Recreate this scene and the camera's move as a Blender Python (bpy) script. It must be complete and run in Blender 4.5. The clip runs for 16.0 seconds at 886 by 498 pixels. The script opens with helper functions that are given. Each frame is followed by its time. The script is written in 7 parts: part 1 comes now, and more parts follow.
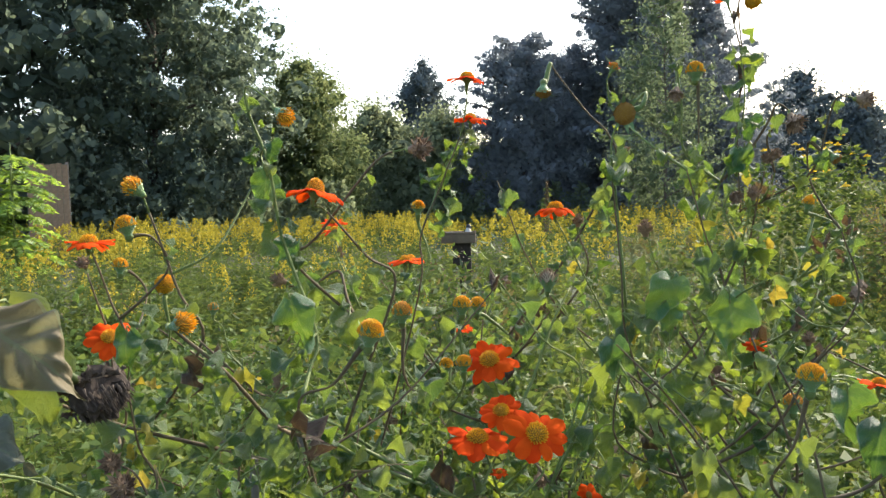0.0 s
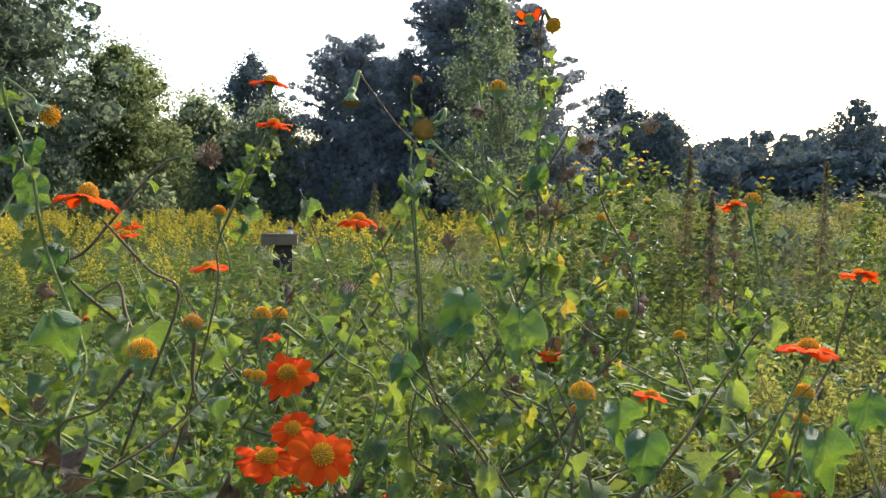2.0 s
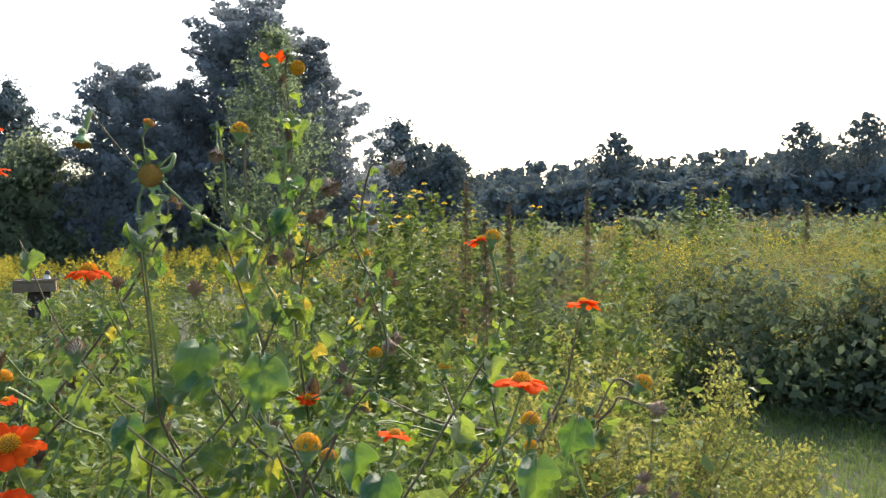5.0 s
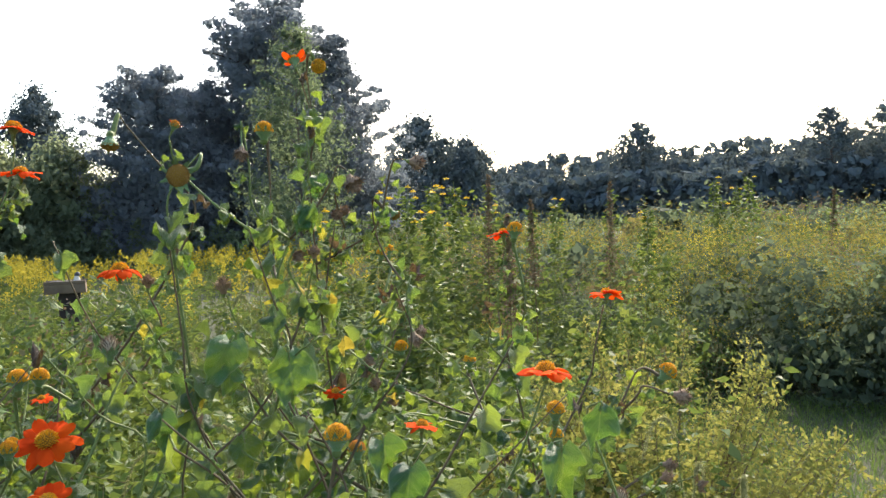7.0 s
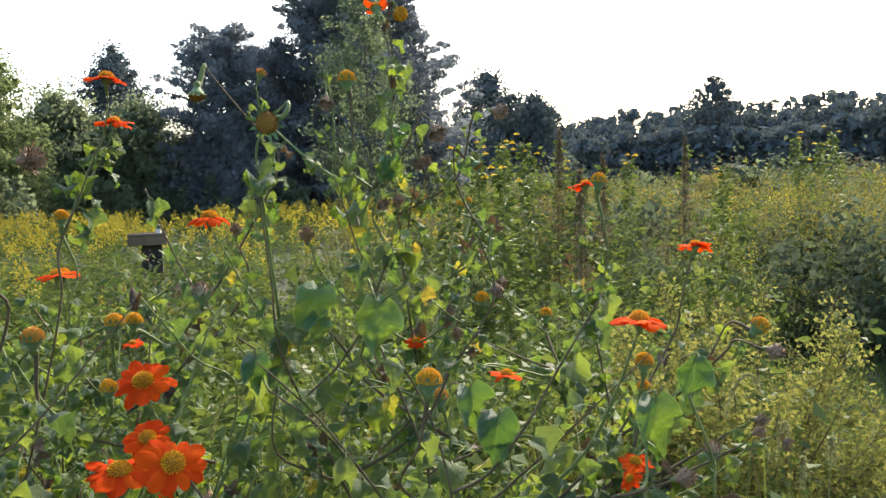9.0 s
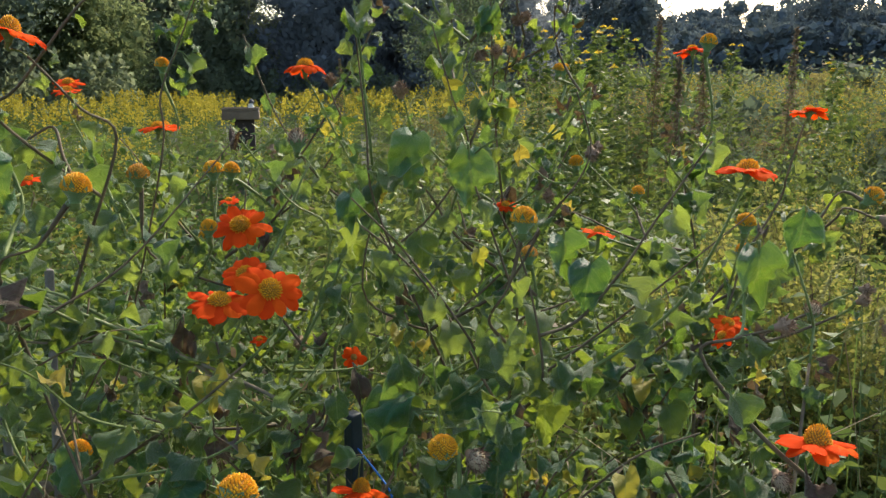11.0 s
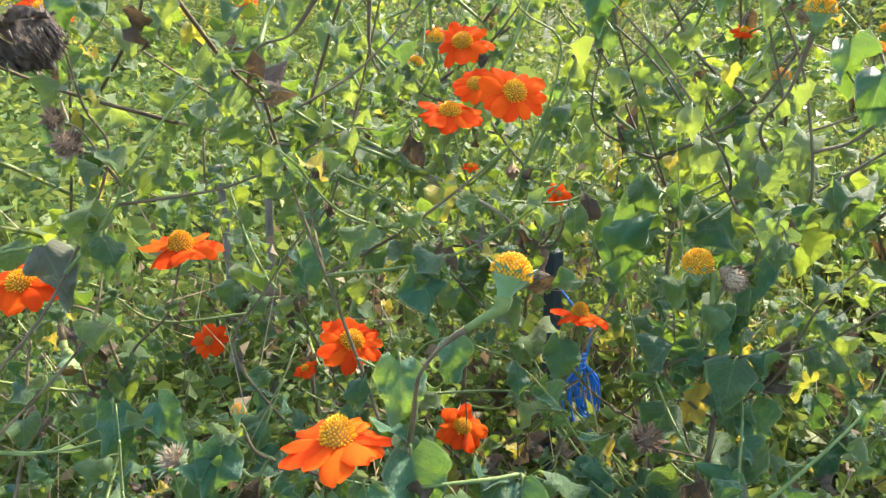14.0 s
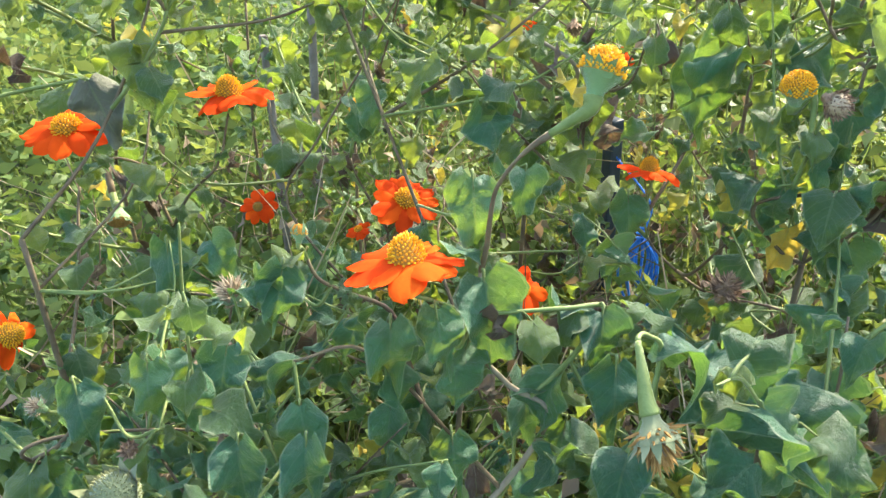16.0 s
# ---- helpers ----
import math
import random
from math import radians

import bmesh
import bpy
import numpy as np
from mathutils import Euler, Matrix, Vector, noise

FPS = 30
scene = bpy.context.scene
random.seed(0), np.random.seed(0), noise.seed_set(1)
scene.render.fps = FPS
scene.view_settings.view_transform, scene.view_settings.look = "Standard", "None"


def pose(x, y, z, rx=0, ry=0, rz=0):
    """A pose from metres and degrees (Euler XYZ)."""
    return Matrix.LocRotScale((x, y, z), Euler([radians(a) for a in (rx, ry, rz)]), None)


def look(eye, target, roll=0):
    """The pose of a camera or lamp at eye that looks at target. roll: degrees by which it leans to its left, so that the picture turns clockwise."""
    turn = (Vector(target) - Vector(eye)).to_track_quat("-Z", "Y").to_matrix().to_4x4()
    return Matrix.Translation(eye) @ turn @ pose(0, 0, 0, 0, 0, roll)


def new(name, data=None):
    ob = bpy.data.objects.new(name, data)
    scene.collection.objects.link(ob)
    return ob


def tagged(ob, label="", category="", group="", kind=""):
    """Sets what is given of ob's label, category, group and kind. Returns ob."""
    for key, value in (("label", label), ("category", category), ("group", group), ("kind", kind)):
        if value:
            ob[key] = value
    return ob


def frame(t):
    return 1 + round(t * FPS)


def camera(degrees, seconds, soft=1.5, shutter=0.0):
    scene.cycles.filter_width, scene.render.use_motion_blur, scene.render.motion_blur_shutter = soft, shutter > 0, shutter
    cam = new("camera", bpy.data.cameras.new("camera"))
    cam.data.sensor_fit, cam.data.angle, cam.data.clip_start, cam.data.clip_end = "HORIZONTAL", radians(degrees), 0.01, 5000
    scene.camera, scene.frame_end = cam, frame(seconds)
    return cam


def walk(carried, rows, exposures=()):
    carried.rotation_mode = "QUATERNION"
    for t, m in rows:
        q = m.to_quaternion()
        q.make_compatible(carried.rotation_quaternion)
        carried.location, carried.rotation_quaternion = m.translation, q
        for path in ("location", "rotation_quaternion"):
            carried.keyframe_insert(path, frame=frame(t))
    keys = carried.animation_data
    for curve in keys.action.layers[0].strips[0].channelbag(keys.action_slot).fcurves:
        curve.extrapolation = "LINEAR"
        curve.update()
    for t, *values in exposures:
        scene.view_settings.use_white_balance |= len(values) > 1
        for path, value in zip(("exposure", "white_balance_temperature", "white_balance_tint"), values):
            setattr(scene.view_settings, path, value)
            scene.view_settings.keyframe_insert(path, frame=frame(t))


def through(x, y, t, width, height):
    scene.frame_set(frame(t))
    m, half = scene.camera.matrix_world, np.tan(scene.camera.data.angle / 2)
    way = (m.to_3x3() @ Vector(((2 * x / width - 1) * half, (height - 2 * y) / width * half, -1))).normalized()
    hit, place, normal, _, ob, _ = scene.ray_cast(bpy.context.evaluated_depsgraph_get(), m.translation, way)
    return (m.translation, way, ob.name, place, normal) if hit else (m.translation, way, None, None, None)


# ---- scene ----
cam = camera(58.0, 16.0, soft=1.4)
PATH = [
    (0, (0.03, -0.117, 1.602), (0.408, 1.843, 1.483), -1.5),
    (0.5, (0.035, -0.117, 1.598), (0.447, 1.835, 1.465), -1.2),
    (1, (0.045, -0.111, 1.597), (0.509, 1.83, 1.46), -1.2),
    (1.5, (0.058, -0.103, 1.608), (0.662, 1.798, 1.464), -0.6),
    (2, (0.081, -0.108, 1.618), (0.865, 1.728, 1.497), 0.4),
    (2.5, (0.106, -0.126, 1.63), (1.086, 1.616, 1.551), 0.5),
    (3, (0.14, -0.127, 1.639), (1.246, 1.538, 1.588), 0.1),
    (3.5, (0.15, -0.13, 1.641), (1.324, 1.489, 1.591), -0.2),
    (4, (0.154, -0.133, 1.637), (1.366, 1.457, 1.586), -0.5),
    (6.5, (0.136, -0.156, 1.636), (1.349, 1.435, 1.589), -2.2),
    (7, (0.139, -0.155, 1.634), (1.321, 1.457, 1.576), -2.4),
    (7.5, (0.131, -0.149, 1.634), (1.294, 1.477, 1.557), -2.1),
    (8, (0.126, -0.142, 1.633), (1.262, 1.501, 1.533), -2.1),
    (10.5, (0.115, -0.124, 1.582), (0.989, 1.645, 1.257), -1.3),
    (11, (0.11, -0.12, 1.562), (0.942, 1.651, 1.146), -0.5),
    (11.5, (0.094, -0.109, 1.545), (0.85, 1.67, 1.033), 0.0),
    (12, (0.086, -0.106, 1.532), (0.769, 1.688, 0.971), 0.0),
    (12.5, (0.084, -0.098, 1.512), (0.684, 1.71, 0.902), 0.0),
    (13, (0.064, -0.095, 1.506), (0.582, 1.727, 0.861), -0.6),
    (13.5, (0.044, -0.082, 1.495), (0.502, 1.743, 0.817), -1.0),
    (14, (0.033, -0.067, 1.487), (0.447, 1.748, 0.756), -1.0),
    (14.5, (0.008, -0.047, 1.464), (0.385, 1.752, 0.675), -1.3),
    (15, (0.012, -0.05, 1.446), (0.373, 1.739, 0.627), -1.4),
    (15.5, (0.004, -0.049, 1.433), (0.347, 1.712, 0.548), -1.5),
    (16, (0.009, -0.04, 1.399), (0.302, 1.701, 0.458), -2.1),
]
walk(cam, [(t, look(eye, target, roll)) for t, eye, target, roll in PATH], exposures=[(0.0, 1.64), (1.5, 1.53), (2.2, 1.57), (3.0, 1.68), (8.2, 1.66), (10.3, 1.3), (11.0, 1.34), (11.5, 1.87), (12.0, 2.46), (14.0, 2.66), (16.0, 2.9)])

# ---------------------------------------------------------------- light
SUN_AZ, SUN_EL = 52.0, 36.0
world = bpy.data.worlds.new("sky")
scene.world = world
world.use_nodes = True
sky = world.node_tree.nodes.new("ShaderNodeTexSky")
sky.sky_type = "NISHITA"
sky.sun_disc = False
sky.sun_elevation, sky.sun_rotation = radians(SUN_EL), radians(SUN_AZ)
sky.air_density, sky.dust_density, sky.ozone_density = 1.15, 3.5, 1.8
world.node_tree.nodes["Background"].inputs["Strength"].default_value = 0.15
world.node_tree.links.new(sky.outputs[0], world.node_tree.nodes["Background"].inputs["Color"])
sun = new("sun", bpy.data.lights.new("sun", "SUN"))
sun.data.energy, sun.data.angle, sun.data.color = 2.4, radians(0.6), (1.0, 0.89, 0.71)
to_sun = Vector((math.sin(radians(SUN_AZ)) * math.cos(radians(SUN_EL)), math.cos(radians(SUN_AZ)) * math.cos(radians(SUN_EL)), math.sin(radians(SUN_EL))))
sun.matrix_world = look(to_sun * 50, (0, 0, 0))

# ---------------------------------------------------------------- materials


class Graph:
    """A small wrapper to write node materials in few lines."""

    def __init__(self, name):
        self.mat = bpy.data.materials.new(name)
        self.mat.use_nodes = True
        self.tree = self.mat.node_tree
        self.tree.nodes.clear()
        self.out = self.add("OutputMaterial")

    def add(self, kind, **values):
        node = self.tree.nodes.new("ShaderNode" + kind)
        for key, value in values.items():
            if key in node.inputs:
                self.feed(node.inputs[key], value)
        return node

    def feed(self, socket, value):
        if isinstance(value, bpy.types.NodeSocket):
            self.tree.links.new(value, socket)
        elif isinstance(value, tuple) and len(value) == 3 and socket.type == "RGBA":
            socket.default_value = (*value, 1)
        else:
            socket.default_value = value

    def math(self, op, a, b=0.0):
        node = self.tree.nodes.new("ShaderNodeMath")
        node.operation = op
        self.feed(node.inputs[0], a)
        self.feed(node.inputs[1], b)
        return node.outputs[0]

    def noise(self, scale, detail=3.0, where="Object", rough=0.6):
        co = self.add("TexCoord").outputs[where]
        node = self.add("TexNoise", Vector=co, Scale=scale, Detail=detail, Roughness=rough)
        return node.outputs["Fac"]

    def ramp(self, fac, *stops):
        node = self.add("ValToRGB", Fac=fac)
        cr = node.color_ramp
        while len(cr.elements) < len(stops):
            cr.elements.new(0.5)
        for el, (at, colour) in zip(cr.elements, stops):
            el.position, el.color = at, (*colour, 1)
        return node.outputs[0]

    def mix(self, fac, a, b, blend="MIX"):
        node = self.tree.nodes.new("ShaderNodeMix")
        node.data_type, node.blend_type = "RGBA", blend
        self.feed(node.inputs[0], fac)
        self.feed(node.inputs[6], a)
        self.feed(node.inputs[7], b)
        return node.outputs[2]

    def bump(self, height, strength=0.3, distance=0.002):
        return self.add("Bump", Height=height, Strength=strength, Distance=distance).outputs[0]

    def done(self, shader):
        self.tree.links.new(shader, self.out.inputs["Surface"])
        return self.mat


def leaf_material(name, stops, glow, through=0.42, rough=0.5, island=False, veins=False, spots=0.0, sheen=0.0, gloss=0.4):
    """A thin leaf: what it reflects, and what shines through it."""
    g = Graph(name)
    if island:
        rnd = g.add("NewGeometry").outputs["Random Per Island"]
    else:
        rnd = g.add("ObjectInfo").outputs["Random"]
    wide = g.noise(9.0 if not island else 0.8, 3)
    fac = g.math("ADD", g.math("MULTIPLY", rnd, 0.55 if island else 0.75), g.math("MULTIPLY", wide, 0.8 if island else 0.35))
    fac = g.math("SUBTRACT", fac, 0.2 if island else 0.0)
    colour = g.ramp(fac, *stops)
    back = g.mix(fac, glow[0], glow[1])
    normal = None
    if veins:
        uv = g.add("SeparateXYZ", Vector=g.add("TexCoord").outputs["UV"])
        side = g.math("ABSOLUTE", g.math("SUBTRACT", uv.outputs[0], 0.5))
        chevron = g.math("FRACT", g.math("SUBTRACT", g.math("MULTIPLY", uv.outputs[1], 7.0), g.math("MULTIPLY", side, 5.0)))
        line = g.math("LESS_THAN", g.math("ABSOLUTE", g.math("SUBTRACT", chevron, 0.5)), 0.06)
        rib = g.math("LESS_THAN", side, 0.022)
        vein = g.math("MAXIMUM", g.math("MULTIPLY", line, 0.55), rib)
        colour = g.mix(g.math("MULTIPLY", vein, 0.22), colour, (0.18, 0.26, 0.12))
        back = g.mix(g.math("MULTIPLY", vein, 0.4), back, (0.30, 0.38, 0.10))
        margin = g.math("MULTIPLY", g.math("GREATER_THAN", side, 0.462), 0.5)
        colour = g.mix(margin, colour, (0.24, 0.29, 0.17))
        fine = g.noise(160.0, 4)
        pucker = g.noise(18.0, 5, rough=0.68)
        height = g.math("ADD", g.math("ADD", g.math("MULTIPLY", fine, 0.25), pucker), g.math("MULTIPLY", vein, -0.6))
        normal = g.bump(height, 0.9, 0.0042)
    if spots:
        blot = g.noise(55.0, 5)
        mask = g.math("MULTIPLY", g.math("GREATER_THAN", blot, 0.66), spots)
        colour = g.mix(mask, colour, (0.10, 0.07, 0.03))
        back = g.mix(mask, back, (0.16, 0.08, 0.02))
    bs = g.add("BsdfPrincipled", **{"Base Color": colour, "Roughness": rough, "Specular IOR Level": gloss})
    if sheen:
        bs.inputs["Sheen Weight"].default_value = sheen
        bs.inputs["Sheen Roughness"].default_value = 0.4
    tr = g.add("BsdfTranslucent", Color=back)
    if normal:
        g.feed(bs.inputs["Normal"], normal)
        g.feed(tr.inputs["Normal"], normal)
    m = g.add("MixShader", Fac=through)
    g.tree.links.new(bs.outputs[0], m.inputs[1])
    g.tree.links.new(tr.outputs[0], m.inputs[2])
    return g.done(m.outputs[0])


def solid_material(name, a, b, rough=0.7, scale=40.0, island=False, bump=0.3, sheen=0.0):
    g = Graph(name)
    fac = g.noise(scale, 4)
    if island:
        fac = g.math("ADD", g.math("MULTIPLY", g.add("NewGeometry").outputs["Random Per Island"], 0.6), g.math("MULTIPLY", fac, 0.45))
    colour = g.ramp(fac, (0.25, a), (0.75, b))
    bs = g.add("BsdfPrincipled", **{"Base Color": colour, "Roughness": rough, "Specular IOR Level": 0.3})
    g.feed(bs.inputs["Normal"], g.bump(g.noise(scale * 4, 4), bump, 0.002))
    if sheen:
        bs.inputs["Sheen Weight"].default_value = sheen
        bs.inputs["Sheen Roughness"].default_value = 0.35
    return g.done(bs.outputs[0])


GREEN = ((0.0, (0.026, 0.076, 0.033)), (0.55, (0.050, 0.116, 0.040)), (0.85, (0.080, 0.147, 0.044)), (1.0, (0.17, 0.19, 0.06)))
M_LEAF = leaf_material("leaf_green", GREEN, ((0.07, 0.18, 0.02), (0.38, 0.46, 0.035)), 0.40, 0.48, veins=True, spots=0.35, gloss=0.36, sheen=0.12)
M_LEAF_BIG = leaf_material("leaf_blue_green", ((0.0, (0.016, 0.076, 0.038)), (0.7, (0.031, 0.126, 0.058)), (1.0, (0.060, 0.160, 0.056))), ((0.08, 0.20, 0.02), (0.30, 0.44, 0.03)), 0.28, 0.42, veins=True, spots=0.3, gloss=0.45, sheen=0.08)
M_LEAF_LIMP = leaf_material("leaf_grey_green", ((0.0, (0.060, 0.115, 0.062)), (0.6, (0.095, 0.150, 0.075)), (1.0, (0.150, 0.190, 0.085))), ((0.10, 0.21, 0.03), (0.36, 0.45, 0.05)), 0.38, 0.6, veins=True, spots=0.35, gloss=0.22, sheen=0.2)
M_YELLOW = leaf_material("leaf_yellow", ((0.0, (0.24, 0.25, 0.04)), (1.0, (0.42, 0.33, 0.06))), ((0.42, 0.44, 0.04), (0.65, 0.45, 0.05)), 0.38, 0.6, veins=True, spots=0.6)
M_DEAD = leaf_material("leaf_dead", ((0.0, (0.045, 0.032, 0.026)), (0.6, (0.10, 0.075, 0.055)), (1.0, (0.20, 0.16, 0.11))), ((0.14, 0.08, 0.03), (0.2, 0.12, 0.05)), 0.2, 0.85, veins=True, spots=0.4)
M_PETAL = leaf_material("petal_orange", ((0.0, (0.62, 0.044, 0.006)), (0.6, (0.69, 0.066, 0.007)), (1.0, (0.74, 0.105, 0.008))), ((0.70, 0.036, 0.004), (0.80, 0.09, 0.005)), 0.30, 0.85, gloss=0.04)
M_DISC = leaf_material("disc_florets", ((0.0, (0.62, 0.27, 0.010)), (0.5, (0.80, 0.42, 0.012)), (1.0, (0.90, 0.60, 0.02))), ((0.85, 0.42, 0.01), (0.95, 0.65, 0.03)), 0.30, 0.6, island=True)
M_DISC_OR = leaf_material("disc_orange", ((0.0, (0.50, 0.20, 0.015)), (1.0, (0.78, 0.40, 0.03))), ((0.6, 0.25, 0.01), (0.8, 0.45, 0.03)), 0.30, 0.6, island=True)
M_CORE = solid_material("disc_core", (0.26, 0.13, 0.02), (0.42, 0.24, 0.03), 0.8, 60)
M_DRY = solid_material("dry_bracts", (0.11, 0.068, 0.045), (0.33, 0.22, 0.135), 0.85, 60, True, 0.3)
M_PALE = solid_material("dry_straw", (0.24, 0.17, 0.10), (0.52, 0.41, 0.26), 0.85, 60, True, 0.3)
M_CALYX = solid_material("calyx_green", (0.10, 0.19, 0.07), (0.20, 0.30, 0.12), 0.6, 90, False, 0.4, 0.3)
M_OCHRE = leaf_material("faded_florets", ((0.0, (0.24, 0.13, 0.045)), (1.0, (0.46, 0.28, 0.09))), ((0.35, 0.2, 0.05), (0.5, 0.3, 0.08)), 0.25, 0.8, island=True, gloss=0.1)
M_PALE_GREEN = solid_material("pale_bracts", (0.12, 0.145, 0.065), (0.24, 0.25, 0.125), 0.8, 70, True, 0.4, 0.2)
M_STEM = solid_material("stem_green", (0.080, 0.120, 0.028), (0.175, 0.215, 0.060), 0.6, 70, False, 0.4, 0.12)
M_STEM_RED = solid_material("stem_brown", (0.060, 0.042, 0.024), (0.15, 0.115, 0.058), 0.75, 50, False, 0.4, 0.05)
M_WOODY = solid_material("stem_woody", (0.14, 0.115, 0.075), (0.28, 0.235, 0.15), 0.8, 40, False, 0.5)
M_WEED = leaf_material("weed_leaf", ((0.0, (0.042, 0.082, 0.024)), (0.6, (0.082, 0.130, 0.033)), (1.0, (0.16, 0.175, 0.045))), ((0.08, 0.14, 0.03), (0.28, 0.32, 0.06)), 0.34, 0.5, island=True, gloss=0.12)
M_ROD_LEAF = leaf_material("goldenrod_leaf", ((0.0, (0.045, 0.075, 0.034)), (0.7, (0.085, 0.115, 0.045)), (1.0, (0.15, 0.15, 0.065))), ((0.10, 0.17, 0.03), (0.28, 0.31, 0.06)), 0.34, 0.55, island=True, gloss=0.02)
M_ROD = leaf_material("goldenrod_bloom", ((0.0, (0.22, 0.20, 0.040)), (0.6, (0.42, 0.33, 0.035)), (1.0, (0.58, 0.42, 0.04))), ((0.34, 0.31, 0.04), (0.55, 0.46, 0.06)), 0.30, 0.8, island=True, gloss=0.12)
M_GOLDTOP = leaf_material("goldenrod_fading", ((0.0, (0.15, 0.145, 0.045)), (0.6, (0.26, 0.215, 0.045)), (1.0, (0.36, 0.28, 0.05))), ((0.22, 0.21, 0.05), (0.36, 0.31, 0.06)), 0.32, 0.8, island=True, gloss=0.02)
M_BUSH = leaf_material("bush_leaf", ((0.0, (0.095, 0.125, 0.038)), (0.7, (0.18, 0.19, 0.055)), (1.0, (0.30, 0.20, 0.09))), ((0.24, 0.28, 0.06), (0.46, 0.40, 0.10)), 0.38, 0.6, island=True, gloss=0.02)
# leaf green lifted and blued, so a thin haze lies in the base colour
M_TREE_HAZED = leaf_material("tree_leaf_hazed", ((0.0, (0.095, 0.128, 0.115)), (0.6, (0.108, 0.145, 0.116)), (1.0, (0.12, 0.155, 0.10))), ((0.17, 0.22, 0.16), (0.24, 0.29, 0.16)), 0.5, 0.75, island=True, gloss=0.02)
# lighter, yellower leaf for one tree: the sunlight on it is part of the colour
M_TREE_SUNLIT = leaf_material("tree_leaf_sunlit", ((0.0, (0.075, 0.11, 0.055)), (0.6, (0.11, 0.15, 0.065)), (1.0, (0.16, 0.18, 0.07))), ((0.18, 0.23, 0.10), (0.28, 0.31, 0.12)), 0.46, 0.75, island=True, gloss=0.02)
# pale copy for the low edge trees and brush, with haze painted in
M_TREE_PALE_HAZED = leaf_material("tree_leaf_pale_hazed", ((0.0, (0.120, 0.150, 0.105)), (0.6, (0.145, 0.180, 0.115)), (1.0, (0.17, 0.20, 0.12))), ((0.22, 0.27, 0.15), (0.32, 0.35, 0.18)), 0.5, 0.75, island=True, gloss=0.02)
# needles paled to blue-grey: the haze before the evergreens is mixed into this colour
M_PINE_HAZED = leaf_material("pine_needles_hazed", ((0.0, (0.165, 0.19, 0.21)), (1.0, (0.19, 0.215, 0.225))), ((0.23, 0.26, 0.29), (0.27, 0.30, 0.31)), 0.5, 0.85, island=True, gloss=0.02)
# the distant wood's base colour carries the bluish haze of the air
M_FARWOOD_HAZED = leaf_material("far_wood_leaf_hazed", ((0.0, (0.090, 0.114, 0.132)), (0.6, (0.100, 0.126, 0.135)), (1.0, (0.112, 0.140, 0.130))), ((0.13, 0.16, 0.15), (0.17, 0.20, 0.17)), 0.22, 0.9, island=True, gloss=0.02)
M_ASTER = leaf_material("aster_leaf", ((0.0, (0.056, 0.080, 0.058)), (0.7, (0.084, 0.108, 0.072)), (1.0, (0.11, 0.13, 0.08))), ((0.11, 0.15, 0.09), (0.18, 0.21, 0.11)), 0.40, 0.7, island=True, gloss=0.02)
M_DEEP = leaf_material("thicket_leaf", ((0.0, (0.055, 0.085, 0.062)), (0.7, (0.080, 0.112, 0.072)), (1.0, (0.11, 0.13, 0.07))), ((0.15, 0.20, 0.11), (0.23, 0.28, 0.13)), 0.46, 0.65, island=True, gloss=0.02)
M_FADED = leaf_material("faded_leaf", ((0.0, (0.12, 0.11, 0.055)), (0.7, (0.17, 0.15, 0.07)), (1.0, (0.24, 0.19, 0.10))), ((0.18, 0.16, 0.05), (0.32, 0.27, 0.09)), 0.28, 0.75, island=True, gloss=0.02)
M_TRAY = solid_material("tray_wood", (0.10, 0.068, 0.042), (0.19, 0.135, 0.085), 0.85, 12, False, 0.4)
M_BAFFLE = solid_material("dark_box_wood", (0.022, 0.017, 0.014), (0.055, 0.042, 0.034), 0.9, 12, False, 0.5)
M_BARK = solid_material("bark", (0.055, 0.045, 0.036), (0.13, 0.11, 0.09), 0.9, 6, False, 0.8)
M_GRASS = leaf_material("grass_blade", ((0.0, (0.04, 0.08, 0.028)), (1.0, (0.11, 0.15, 0.05))), ((0.10, 0.20, 0.03), (0.24, 0.31, 0.06)), 0.36, 0.6, island=True, gloss=0.12)
M_FOX = leaf_material("foxtail_bristle", ((0.0, (0.17, 0.20, 0.085)), (1.0, (0.30, 0.30, 0.15))), ((0.28, 0.30, 0.11), (0.42, 0.40, 0.18)), 0.40, 0.7, island=True)
M_SEED = solid_material("seed_head_dark", (0.036, 0.026, 0.020), (0.13, 0.098, 0.072), 0.9, 80, True, 0.6)
M_WILT_GREY = leaf_material("sunflower_leaf_grey", ((0.0, (0.075, 0.085, 0.065)), (1.0, (0.13, 0.14, 0.10))), ((0.12, 0.13, 0.06), (0.2, 0.2, 0.1)), 0.18, 0.7, veins=True, spots=0.25)
M_WILT = leaf_material("sunflower_leaf_wilted", ((0.0, (0.14, 0.112, 0.064)), (1.0, (0.27, 0.225, 0.14))), ((0.34, 0.33, 0.15), (0.45, 0.42, 0.2)), 0.22, 0.7, veins=True, spots=0.25)
M_SUNLEAF = leaf_material("sunflower_leaf", ((0.0, (0.075, 0.12, 0.085)), (1.0, (0.13, 0.18, 0.10))), ((0.20, 0.30, 0.03), (0.45, 0.48, 0.04)), 0.32, 0.5, veins=True, spots=0.6)
M_POST = solid_material("post_paint", (0.015, 0.024, 0.030), (0.035, 0.05, 0.058), 0.5, 30, False, 0.3)
M_TWINE = solid_material("blue_twine", (0.008, 0.10, 0.45), (0.03, 0.22, 0.65), 0.45, 200, False, 0.5)
M_WOOD = solid_material("weathered_wood", (0.20, 0.125, 0.075), (0.31, 0.205, 0.125), 0.8, 12, False, 0.4)
